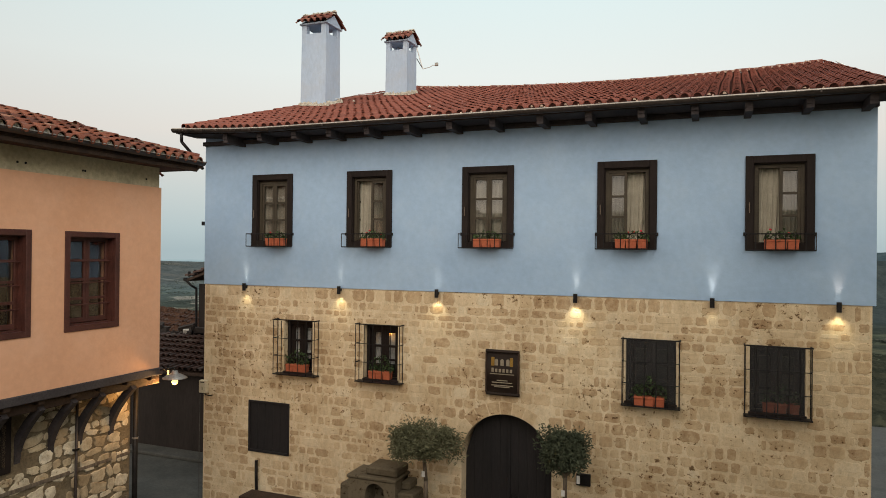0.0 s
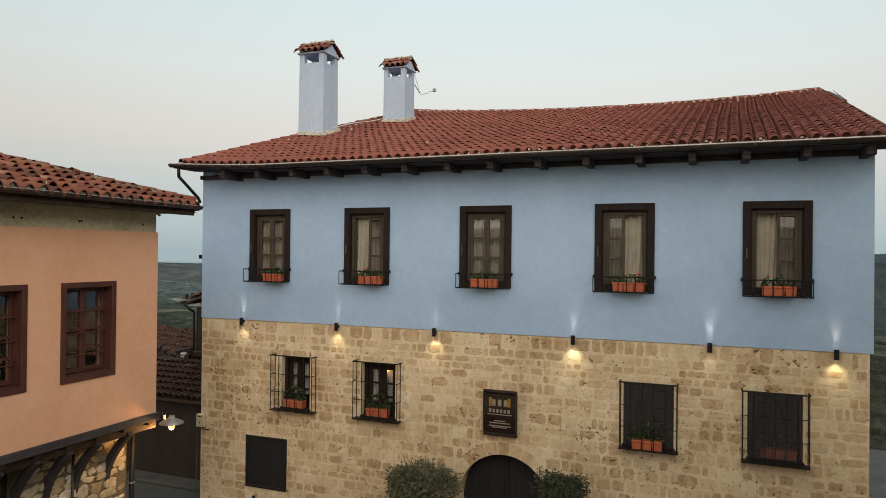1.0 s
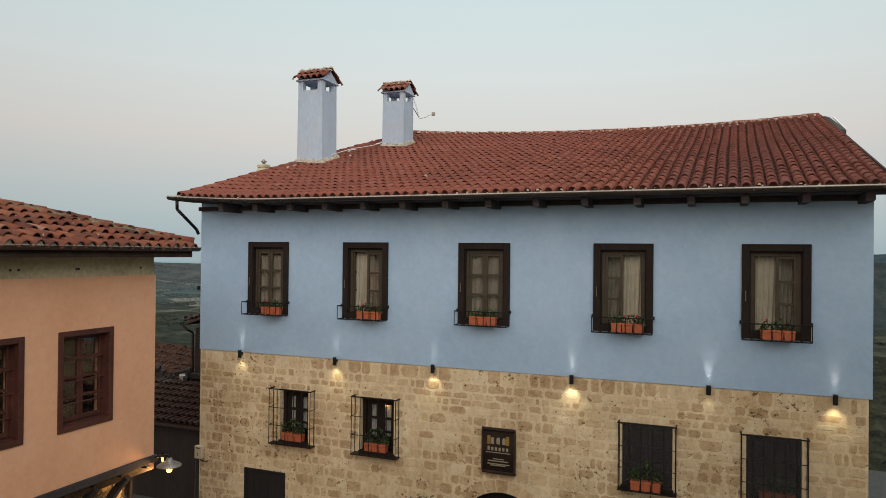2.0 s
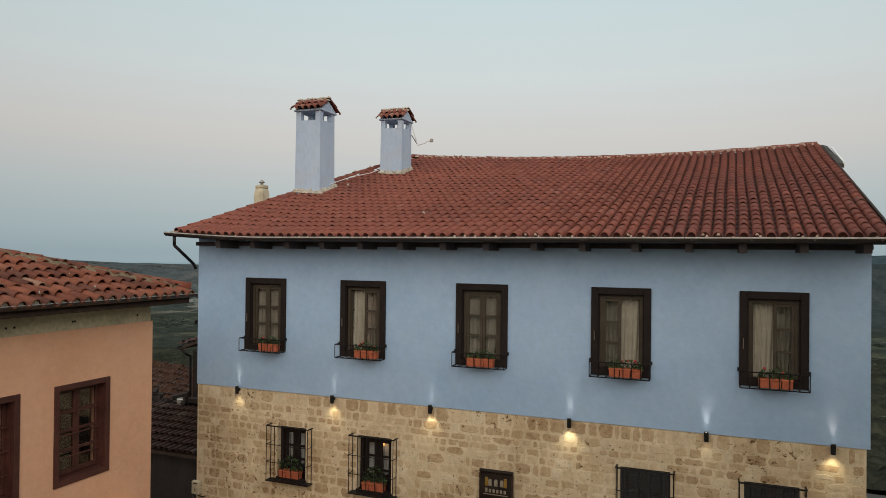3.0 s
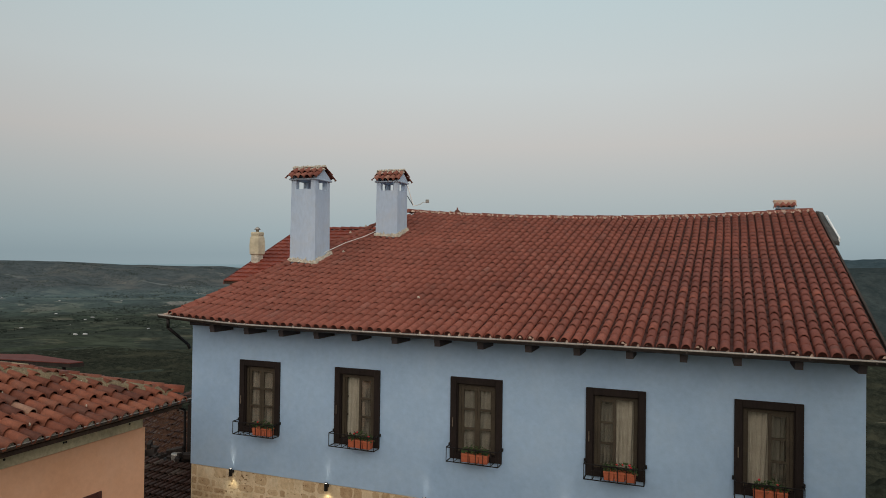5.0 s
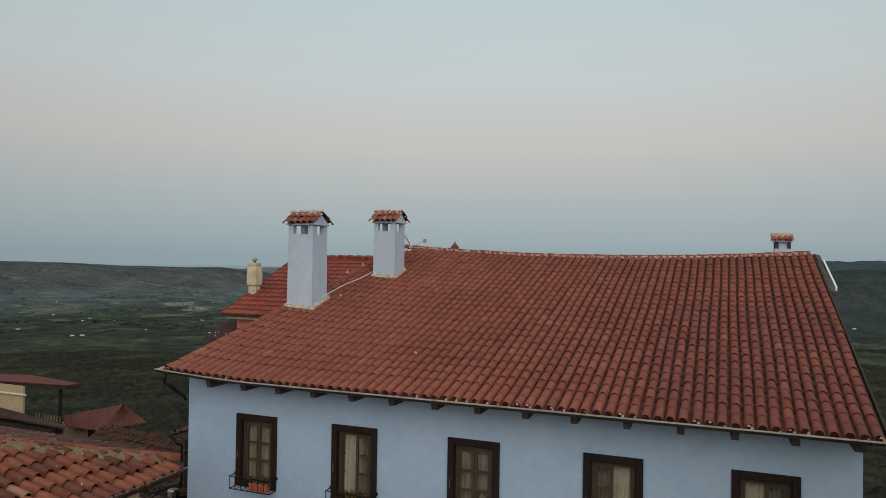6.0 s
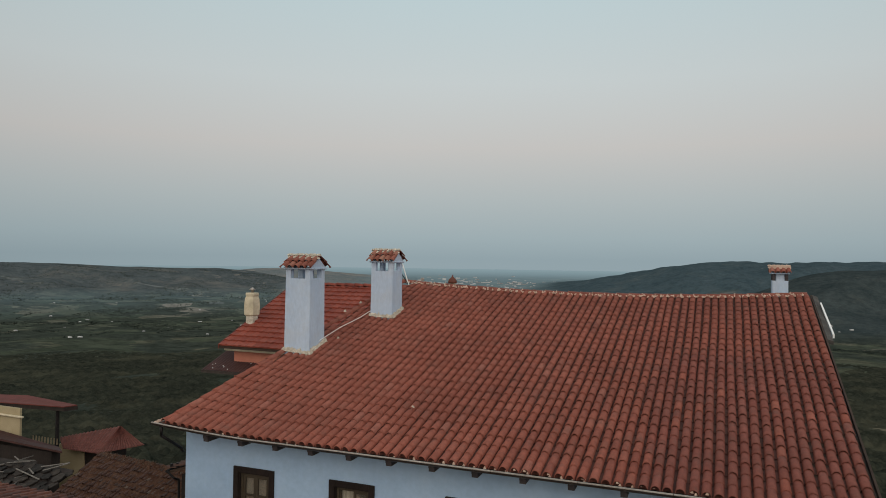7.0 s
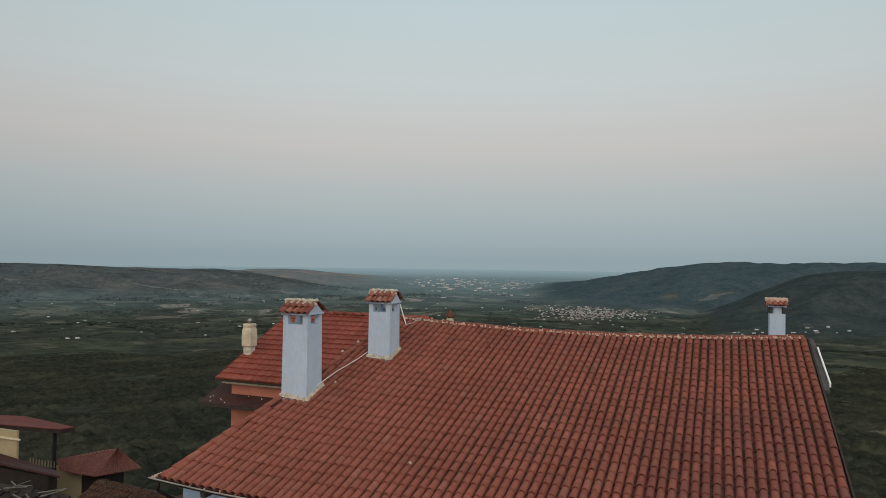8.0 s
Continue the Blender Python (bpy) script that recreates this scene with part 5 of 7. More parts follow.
P_WIN = [(7.715, 8.70, 4.25, 5.74), (6.20, 7.185, 4.25, 5.74)]
mb = wall_with_openings(Mb(), 1.0, PY, P_BOT, P_TOP, 0.0, 0.32, [(a + 0.06, b - 0.06, c + 0.06, d - 0.06) for a, b, c, d in P_WIN])
ob = tagged(part("wall_peach", mb, M_PEACH, weld=True), "smooth peach limewashed upper wall overhanging the lane", "wall", kind="structure")
ob.matrix_basis = P_M
ob = tagged(part("wall_peach_band", Mb().box(1.0, PY - 0.03, 0.02, 0.32, P_TOP, P_EAVE + 0.1), M_GREYP), "bare stained cement band under the eave", "wall", kind="structure")
ob.matrix_basis = P_M
for y in (6.98, 7.10, 8.02, 8.06, 9.26):
    h = tagged(part("beam_hole", Mb().cyl((PX - 0.035, y, 6.66), (PX - 0.012, y, 6.66), 0.017, n=8), M_IRON), "small dark hole in the cement band", "hole", "holes in the band")
tagged(part("wall_peach_end", Mb().box(-14.0, PX - 0.32, PY - 0.32, PY, P_BOT, P_EAVE + 0.1), M_PEACH), "peach plastered end wall", "wall", kind="structure")
tagged(part("wall_peach_rear", Mb().box(-14.0, -13.7, 1.0, PY - 0.32, GROUND, P_EAVE + 0.1), M_PEACH), "peach plastered rear wall", "wall", kind="structure")
tagged(part("wall_peach_south", Mb().box(-13.7, PX - 0.32, 1.0, 1.3, GROUND, P_EAVE + 0.1), M_PEACH), "peach plastered gable wall", "wall", kind="structure")
tagged(part("floor_peach", Mb().box(-13.7, PX - 0.02, 1.3, PY - 0.02, P_BOT - 0.14, P_BOT + 0.02), M_BEAM), "timber floor of the overhanging storey", "floor", kind="structure")
tagged(part("ceiling_peach", Mb().box(-13.7, PX - 0.33, 1.3, PY - 0.33, 6.3, 6.36), M_BEAM), "timber ceiling", "ceiling", kind="structure")

for n, (a, b, c, d) in enumerate(P_WIN, 10):
    root = empty("window_" + str(n), P_M @ pose((a + b) / 2, 0, c), "maroon wooden window with barred small panes in the peach wall", "window", "windows of the peach house", "structure")
    w, h, cw = (b - a) / 2, d - c, 0.085
    for x0, x1, z0, z1 in ((-w, -w + cw, 0, h), (w - cw, w, 0, h), (-w + cw, w - cw, h - cw, h), (-w + cw, w - cw, 0, cw)):
        part("casing_board", Mb().box(x0, x1, -0.02, 0.05, z0, z1, c=0.006), M_MAROON, root)
    iw, ih = w - cw + 0.01, h - cw + 0.01
    part("lining", Mb().box(-iw, -iw + 0.02, 0.045, 0.20, cw - 0.01, ih).box(iw - 0.02, iw, 0.045, 0.20, cw - 0.01, ih).box(-iw, iw, 0.045, 0.20, ih - 0.02, ih).box(-iw, iw, 0.045, 0.20, cw - 0.01, cw + 0.02), M_MAROON, root)
    casement(root, -iw + 0.02, -0.002, cw + 0.03, ih - 0.02, 0.15, 0, True, 4, M_MAROON)
    casement(root, 0.002, iw - 0.02, cw + 0.03, ih - 0.02, 0.15, 0, False, 4, M_MAROON)
    for k in range(3):
        zz = cw + 0.30 + k * 0.33
        part("iron_bar", Mb().cyl((-iw + 0.01, 0.085, zz), (iw - 0.01, 0.085, zz), 0.011, n=7), M_MAROON, root)
    # A plain dark sheet stands behind the panes.
    ob = tagged(part("back_sheet", Mb().box(-iw, iw, 0.36, 0.37, 0.1, ih), M_IRON, root), "dark sheet behind the panes")

# eave of the peach house
EX, EZ, PS = -7.57, 7.06, 0.30
tagged(part("peach_soffit", Mb().box(-9.0, EX - 0.10, 1.0, 9.90, P_EAVE + 0.02, P_EAVE + 0.06), M_MAROON), "maroon boarded soffit of the peach house", "soffit", kind="structure")
tagged(part("peach_fascia", Mb().box(EX - 0.12, EX - 0.08, 1.0, 9.92, P_EAVE - 0.02, P_EAVE + 0.16, c=0.01), M_BEAM), "dark brown fascia board", "fascia", kind="structure")
g2 = empty("eaves_gutter", pose(0, 0, 0), "dark metal gutter along the peach house eave", "gutter")
tr = half_pipe(Mb(), 1.0, 9.97, 0.0, 0.0, 0.065)
part("trough", tr, M_GUTTER, g2, smooth=True).matrix_basis = pose(EX - 0.0, 0, EZ - 0.055, 0, 0, 90)
part("rim", Mb().cyl((EX + 0.066, 1.0, EZ - 0.054), (EX + 0.066, 9.97, EZ - 0.054), 0.009, n=6), M_GALV, g2)
deck = Mb()
hy, cut_y = 10.30, 9.97       # the hip's line; the eave stops short of it
deck.add([(EX, 0.8, EZ - 0.11), (EX, cut_y, EZ - 0.11), (EX - 0.32, hy, EZ - 0.11), (-12.0, hy - (EX + 12.0), EZ - 0.11 + PS * (EX + 12.0)), (-12.0, 0.8, EZ - 0.11 + PS * (EX + 12.0)),
          (-16.4, hy, EZ - 0.11)], [(0, 1, 2, 3, 4), (2, 5, 3)])
deck.add([(EX - 0.05, 0.8, EZ - 0.15), (EX - 0.05, cut_y - 0.05, EZ - 0.15), (EX - 0.36, hy - 0.05, EZ - 0.15), (-14.2, hy - 0.05, EZ - 0.15), (-14.2, 0.8, EZ - 0.15)], [(4, 3, 2, 1, 0)])
roof2 = tagged(part("roof_peach", deck, M_BEAM, None, tidy=False), "hipped roof of old mottled clay barrel tiles", "roof", kind="structure")
ov, of_ = barrel_tile(0.205, 0.42, 0.078, lip=0.034, high=1.2)
OLD_MESH = Mb().add(ov, of_).mesh("tile", M_OLD, True, False)
old_near, old_far, old_plugs = [], Mb(), Mb()
tilt = math.degrees(math.atan(PS))
for r in range(12):
    for k in range(44):
        y, s = hy - 0.14 - k * 0.205, r * 0.335
        if y > min(hy - s - 0.10, cut_y - 0.12) or y < 1.0:
            continue
        x = EX + 0.07 - s
        m = pose(x, y + rng.uniform(-0.012, 0.012), EZ - 0.105 + PS * s + rng.uniform(-0.008, 0.014), tilt + rng.uniform(-3, 2), rng.uniform(-5, 5), 90 + rng.uniform(-4, 4))
        if r == 0:      # crumbling mortar set back in the open ends
            old_plugs.add([(0.0, 0.05, 0.0)] + [(0.5 * 0.205 - 0.078 + 0.066 * math.cos(q), 0.045, 0.03 + 0.075 * math.sin(q) * rng.uniform(0.7, 1.0)) for q in np.linspace(0, math.pi, 7)], [(0, k2, k2 + 1) for k2 in range(1, 7)], m)
        if y > 5.2 and r < 9:
            old_near.append(m)
        else:
            old_far.add(ov, of_, m)
for r in range(-1, 6):
    for k in range(44):
        x, s = EX - 0.25 - k * 0.205, r * 0.335
        if x > EX - s - (0.65 if r == 0 else 0.1) or (r < 0 and x > EX - 1.6):
            continue
        old_far.add(ov, of_, pose(x, hy + 0.05 - s, EZ - 0.085 + PS * s, tilt + rng.uniform(-3, 2), rng.uniform(-4, 4), 180 + rng.uniform(-4, 4)))
tagged(part("tile_field", old_far, M_OLD_J, roof2, smooth=True, tidy=False), "rows of old mottled barrel tiles", kind="stuff")
part("end_mortar", old_plugs, M_LIME, roof2, "pale mortar in the open tile ends", tidy=False)
hv, hf = barrel_tile(0.26, 0.45, 0.105, pan=False, n=7, rear=0.92, lip=0.024)
bv, bf = barrel_tile(0.30, 0.46, 0.116, pan=False, n=9, rear=0.93, lip=0.020)
HIP_MESH = Mb().add(bv, bf).mesh("hip_tile", M_HIP, True, False)
hip_bed, hip_poses = Mb(), []
for k in range(15):
    d = 0.25 + k * 0.235
    hip_poses.append(pose(EX + 0.03 - d, hy + 0.02 + 0.04 * d - d, EZ - 0.085 + 0.282 * d + rng.uniform(-0.006, 0.010), math.degrees(math.atan(PS / 1.414)), rng.uniform(-3, 3), 135 + rng.uniform(-2, 2)))
# a trowelled fillet beside the hip, uneven along its lower edge
cols_h = 5
for k in range(120):
    d = 0.30 + 0.03 * k
    wide = 0.24 + 0.07 * noise.noise((k * 0.22, 1.0, 0.0)) + 0.03 * noise.noise((k * 0.9, 4.0, 0.0))
    for j in range(cols_h):
        u = j / (cols_h - 1)
        hip_bed.v.append((EX - d + 0.05 + 0.10 * wide * u, hy - d - 0.05 - wide * u, EZ + PS * (d - 0.05) + 0.02 - 0.035 * u ** 1.6 - (0.06 if j == cols_h - 1 else 0.0) + 0.016 * noise.noise((k * 0.35, j * 0.8, 7.0))))
    if k:
        hip_bed.f += [((k - 1) * cols_h + j, (k - 1) * cols_h + j + 1, k * cols_h + j + 1, k * cols_h + j) for j in range(cols_h - 1)]
part("bedding_mortar", hip_bed, M_BEDDING, roof2, "dull mortar fillet along the hip", smooth=True)
fleck = Mb()
for _ in range(7):
    s, y = rng.uniform(0.1, 2.6), rng.uniform(5.4, 9.6)
    if y < hy - s - 0.25:
        lump(fleck, EX - s, y, EZ + PS * s + 0.01, rng.uniform(0.008, 0.02), rng.uniform(0.008, 0.02), rng.uniform(0.008, 0.018), 5)
part("mortar_flecks", fleck, M_LIME, roof2, "small pale crumbs of mortar", tidy=False)

# lower wall of rubble, set back under the overhang
RX = -8.72
tagged(part("wall_rubble", Mb().box(RX - 0.6, RX, 1.0, PY - 0.05, GROUND - 0.3, P_BOT - 0.14), M_RUBBLEM), "rubble stone lower wall with earthen mortar", "wall", kind="structure")
wall_rubble = bpy.data.objects["wall_rubble"]
tie = Mb()
for z in (1.95, 1.2):
    tie.box(RX - 0.03, RX + 0.025, 5.0, PY - 0.06, z - 0.03, z + 0.03, c=0.006)
tagged(part("tie_beam", tie, M_BARK), "thin weathered timber lacing course in the rubble wall", "beam", kind="structure")
for y in (9.12, 8.50, 7.99, 7.45, 6.9, 6.35):
    poly = []
    for k in range(9):
        q = k / 8
        poly.append((RX + 0.01 + 0.52 * q ** 1.4, 2.34 + 0.83 * q ** 0.8))
    poly += [(x - 0.015 - 0.10 * (1 - 0.35 * k / 8), z + 0.07) for k, (x, z) in reversed(list(enumerate(poly)))]
    b = part("overhang_bracket", Mb().prism(poly, -0.045, 0.045), M_SOFFIT)
    b.matrix_basis = pose(0, y, 0)
    tagged(b, "curved dark timber bracket under the overhang", "bracket", "brackets under the overhang")
edge = empty("overhang_beam", pose(0, 0, 0), "stacked brown timber edge beams of the overhang", "beam")
part("edge_beam", Mb().box(PX - 0.16, PX + 0.03, 1.0, PY + 0.06, P_BOT - 0.13, P_BOT + 0.0, c=0.012), M_SOFFIT, edge)
part("lower_beam", Mb().box(PX - 0.26, PX - 0.12, 1.0, PY + 0.14, P_BOT - 0.30, P_BOT - 0.16, c=0.012), M_BEAM, edge)
for k in range(11):
    y = PY - 0.10 - k * 0.52
    part("joist_end", Mb().box(RX - 0.1, PX - 0.02, y - 0.05, y + 0.05, P_BOT - 0.20, P_BOT - 0.135, c=0.008), M_BEAM, edge)
tagged(part("soffit_overhang", Mb().box(RX - 0.02, PX - 0.13, 1.0, PY - 0.02, P_BOT - 0.145, P_BOT - 0.132), M_BEAM), "dark boards under the overhang", "soffit", kind="structure")
dp = Mb().tube([(RX + 0.07, PY + 0.0, P_BOT - 0.2), (RX + 0.07, PY + 0.0, GROUND)], 0.045, 10)
d = empty("drain_pipe", pose(0, 0, 0), "dark drain pipe down the corner of the rubble wall", "pipe", "pipes on the rubble wall")
part("pipe", dp, M_IRON, d, smooth=True)
part("clip", Mb().cyl((RX + 0.07, PY, 2.18), (RX + 0.07, PY, 2.21), 0.052, n=10), M_GALV, d, "pale metal clip")
d = empty("thin_pipe", pose(0, 0, 0), "thin dark conduit down the rubble wall", "pipe", "pipes on the rubble wall")
part("pipe", Mb().tube([(RX + 0.04, 8.43, P_BOT - 0.2), (RX + 0.04, 8.40, GROUND)], 0.022, 8), M_GUTTER, d, smooth=True)
part("clip", Mb().box(RX, RX + 0.07, 8.36, 8.45, 2.28, 2.31), M_IRON, d)
lw = empty("window_12", pose(RX, 6.85, 2.28, 0, 0, 90), "dark wooden window in the rubble wall", "window", kind="structure")
part("frame_board", Mb().box(-0.50, 0.50, -0.03, 0.02, -0.04, 0.82, c=0.01), M_WOOD, lw)
part("pane", Mb().box(-0.40, 0.40, -0.036, -0.028, 0.05, 0.74), M_GLASS, lw)

# lane lamp on the corner: a saucer shade with a bare bulb
lamp = empty("lane_lamp", pose(-7.86, 9.66, 3.28), "enamel saucer lamp with a glowing warm bulb at the corner", "lamp")
part("shade", Mb().lathe([(0.205, 0.0), (0.20, 0.012), (0.13, 0.055), (0.06, 0.085), (0.045, 0.13), (0.0, 0.135)], 20), M_GALV, lamp, "grey enamel shade", smooth=True)
part("arm", Mb().tube([(0.0, 0.0, 0.13), (-0.02, -0.01, 0.18), (-0.16, -0.06, 0.16), (-0.30, -0.10, 0.12)], 0.014, 7), M_IRON, lamp)
part("bulb", Mb().lathe([(0.02, 0.02), (0.04, -0.02), (0.052, -0.06), (0.038, -0.10), (0.0, -0.115)], 14), M_WARM, lamp, "glowing bulb", smooth=True)
ld = bpy.data.lights.new("lane_bulb", "POINT")
ld.energy, ld.color, ld.shadow_soft_size = 14.0, (1.0, 0.60, 0.24), 0.05
new("lane_bulb_light", ld).matrix_world = pose(-7.84, 9.60, 3.12)
ln = empty("corner_lantern", pose(-8.03, 9.68, 3.36), "small iron lantern glowing under the overhang", "lamp")
part("cage", Mb().box(-0.05, 0.05, -0.05, 0.05, 0.05, 0.08, c=0.006).box(-0.012, 0.012, -0.012, 0.012, 0.08, 0.13), M_IRON, ln)
part("candle_glass", Mb().cyl((0, 0, -0.03), (0, 0, 0.04), 0.016, n=10), M_WARM, ln, "glowing glass")
ld = bpy.data.lights.new("lantern_bulb", "POINT")
ld.energy, ld.color, ld.shadow_soft_size = 13.0, (1.0, 0.52, 0.18), 0.04
new("lantern_light", ld).matrix_world = pose(-8.20, 9.68, 3.10)


# unseen plain walls added east and behind the camera to block light
tagged(part("light_block_east", Mb().box(5.6, 6.0, -9.0, 11.0, GROUND - 0.2, 10.2), M_CREAM), "unseen plain cream wall added to block light", "wall", kind="structure")
tagged(part("light_block_south", Mb().box(-14.0, 6.0, -9.4, -9.0, GROUND - 0.2, 7.6), M_CREAM), "unseen plain cream wall added to block light", "wall", kind="structure")


# ---- neighbours behind ----
def tile_slope(mb, m, width, depth, rise, pitch=0.21, step=0.36, n=5, loose=1.0):
    """Barrel tiles over a slope: width across local x, rising along local y."""
    tv, tf = barrel_tile(pitch, step * 1.12, pitch * 0.38, n=n)
    tilt_deg = math.degrees(math.atan2(rise, depth))
    for r in range(int(depth / step * math.sqrt(1 + (rise / depth) ** 2)) + 1):
        q = r * step * math.cos(radians(tilt_deg))
        if q > depth:
            break
        for k in range(int(width / pitch)):
            xx = (k + 0.5) * pitch
            j = [loose * rng.uniform(-1, 1) for _ in range(5)]
            mb.add(tv, tf, m @ pose(xx + 0.008 * j[0], q + 0.004 * j[2], rise * q / depth + 0.007 * j[1], tilt_deg - 1.2 + j[2], 2 * j[3], 1.5 * j[4]))
    return mb


def slab_slope(mb, m, width, depth, rise, t=0.10):
    mb.add([(0, 0, -t), (width, 0, -t), (width, depth, rise - t), (0, depth, rise - t), (0, 0, -0.01), (width, 0, -0.01), (width, depth, rise - 0.01), (0, depth, rise - 0.01)],
           [(3, 2, 1, 0), (4, 5, 6, 7), (0, 1, 5, 4), (1, 2, 6, 5), (2, 3, 7, 6), (3, 0, 4, 7)], m)
    return mb


def flat_tiles(mb, m, width, depth, rise, pitch=0.30, step=0.36):
    """Interlocking flat tiles in straight courses, each course lapping the one below."""
    a = math.atan2(rise, depth)
    L = math.hypot(rise, depth)
    for r in range(int(L / step) + 1):
        s = r * step
        for k in range(int(width / pitch)):
            x0 = k * pitch + 0.001
            mm = m @ pose(x0, s * math.cos(a), s * math.sin(a) + rng.uniform(0, 0.004), math.degrees(a) - 2.2)
            w = pitch - 0.002
            mb.add([(0, 0, 0.0), (w, 0, 0.0), (w, step * 1.06, 0.0), (0, step * 1.06, 0.0), (0, 0, 0.045), (w * 0.3, 0, 0.070), (w * 0.7, 0, 0.045), (w, 0, 0.050),
                    (0, step * 1.06, 0.006), (w * 0.3, step * 1.06, 0.030), (w * 0.7, step * 1.06, 0.006), (w, step * 1.06, 0.010)],
                   [(0, 1, 7, 6, 5, 4), (4, 5, 9, 8), (5, 6, 10, 9), (6, 7, 11, 10)], mm)
    return mb


# red-roofed house behind the left edge, with a lean-to and a cream stack
BX, BY, BZ, BR, BRZ = -15.80, 21.10, 8.49, 25.9, 10.55
rear = empty("rear_house", pose(0, 0, 0), "neighbouring house with a bright red tiled roof", "house")
part("wall", Mb().box(BX + 0.35, -9.9, BY + 0.45, 30.0, -3, BZ + 0.05), M_SALMON, rear)
part("cornice", Mb().box(BX + 0.12, -9.9, BY + 0.14, BY + 0.45, BZ - 0.20, BZ - 0.03, c=0.02), M_CREAM, rear, "cream cornice")
rr = part("roof", slab_slope(Mb(), pose(BX, BY, BZ), 6.6, BR - BY, BRZ - BZ).box(0, 0.001, 0, 0.001, 0, 0.001, pose(BX + 1, BR - 1, BRZ - 1)), M_BEAM, rear)
slab_back = part("rear_slope", slab_slope(Mb(), pose(BX + 6.6, 2 * BR - BY, BZ, 0, 0, 180), 6.6, BR - BY, BRZ - BZ), M_SHEET, rear)
tf_ = part("tile_field", flat_tiles(Mb(), pose(BX, BY - 0.03, BZ), 6.6, BR - BY, BRZ - BZ), M_RED_J, rr, tidy=False)
tagged(tf_, "courses of bright red flat tiles", kind="stuff")
rt = Mb()
for k in range(15):
    rt.add(hv, hf, pose(BX + 0.02 + k * 0.43, BR, BRZ + 0.03 + rng.uniform(0, 0.01), 0, 0, -90))
part("ridge_tiles", rt, M_RED_J, rear, tidy=False, smooth=True)
vb = Mb().add([(BX - 0.04, BY, BZ - 0.12), (BX, BY, BZ - 0.12), (BX, BR, BRZ - 0.12), (BX - 0.04, BR, BRZ - 0.12), (BX - 0.04, BY, BZ + 0.04), (BX, BY, BZ + 0.04), (BX, BR, BRZ + 0.04), (BX - 0.04, BR, BRZ + 0.04)],
              [(3, 2, 1, 0), (4, 5, 6, 7), (0, 1, 5, 4), (1, 2, 6, 5), (2, 3, 7, 6), (3, 0, 4, 7)])
part("verge_board", vb, M_SHEET, rear)
lean = empty("lean_to_roof", pose(0, 0, 0), "maroon corrugated lean-to roof below the red roof", "roof")
cor = Mb()
W, D, nn = 5.2, 1.35, 40
vs = []
for i in range(nn * 2 + 1):
    z = 0.018 if i % 2 else 0.0
    for y, dz in ((0.0, 0.0), (D, 0.50)):
        vs.append((i * W / (nn * 2), y, z + dz))
cor.add(vs + [(x, y, z - 0.012) for x, y, z in vs], [(2 * i, 2 * i + 2, 2 * i + 3, 2 * i + 1) for i in range(nn * 2)] + [(len(vs) + 2 * i + 1, len(vs) + 2 * i + 3, len(vs) + 2 * i + 2, len(vs) + 2 * i) for i in range(nn * 2)])
part("sheet", cor, M_LEAN, lean, tidy=False).matrix_basis = pose(-16.35, 20.85, 7.60)
part("fascia", Mb().box(-16.36, -11.1, 20.83, 20.87, 7.50, 7.60), M_GUTTER, lean)
crumbs = Mb()
for _ in range(16):
    q = rng.uniform(0.1, 1.1)
    lump(crumbs, -16.2 + rng.uniform(0, 3.2), 20.85 + q, 7.62 + 0.37 * q, 0.018, 0.018, 0.018, 5)
part("droppings", crumbs, M_WHITE, lean, "small white specks")
c3 = empty("cream_chimney", pose(-15.58, 22.75, 9.0), "stained cream chimney with a small metal cowl", "chimney")
part("base", Mb().box(-0.17, 0.17, -0.17, 0.17, -0.2, 0.46, c=0.03), M_LIME, c3, "narrow base with flaking render")
part("shaft", Mb().lathe([(0.20, 0.44), (0.285, 0.50), (0.30, 0.85), (0.275, 1.12), (0.215, 1.26)], 4, pose(0, 0, 0, 0, 0, 45)), M_CREAM, c3)
part("crown", Mb().box(-0.19, 0.19, -0.19, 0.19, 1.22, 1.36, c=0.03), M_CREAM, c3)
part("cowl", Mb().lathe([(0.055, 1.36), (0.055, 1.44), (0.13, 1.46), (0.03, 1.56), (0.0, 1.57)], 12), M_GALV, c3, smooth=True)

# dark timber annex and the shed in the lane
annex = empty("annex", pose(0, 0, 0), "dark boarded annex with a red tiled roof", "house")
part("wall", Mb().box(-15.75, -10.3, 19.25, 21.0, -2, 4.30), M_DARKWALL, annex)
ra = part("roof", slab_slope(Mb(), pose(-16.0, 21.0, 4.50, 0, 0, -90), 2.05, 5.0, 1.7), M_BEAM, annex)
tagged(part("tile_field", tile_slope(Mb(), pose(-16.05, 21.0, 4.52, 0, 0, -90), 2.1, 5.0, 1.7), M_BROWN_J, ra, tidy=False), "rows of red barrel tiles", kind="stuff")
part("gutter", Mb().tube([(-16.08, 18.9, 4.46), (-16.08, 21.0, 4.46)], 0.06, 8).tube([(-16.06, 18.92, 4.46), (-15.85, 18.98, 4.25), (-15.78, 19.15, 4.15), (-15.78, 19.2, 0.2)], 0.04, 8), M_IRON, annex)
part("ridge_lumps", Mb().box(-15.98, -15.88, 18.92, 19.0, 4.56, 4.74, c=0.02).box(-15.72, -15.62, 18.92, 19.0, 4.62, 4.80, c=0.02).box(-15.88, -15.70, 18.93, 18.98, 4.60, 4.66), M_IRON, annex)
shed = empty("lane_shed", pose(0, 0, 0), "dark low shed with a tiled roof closing the lane", "shed")
part("wall", Mb().box(-19.0, -10.45, 16.10, 18.2, GROUND - 0.3, 1.95), M_DARKWALL, shed)
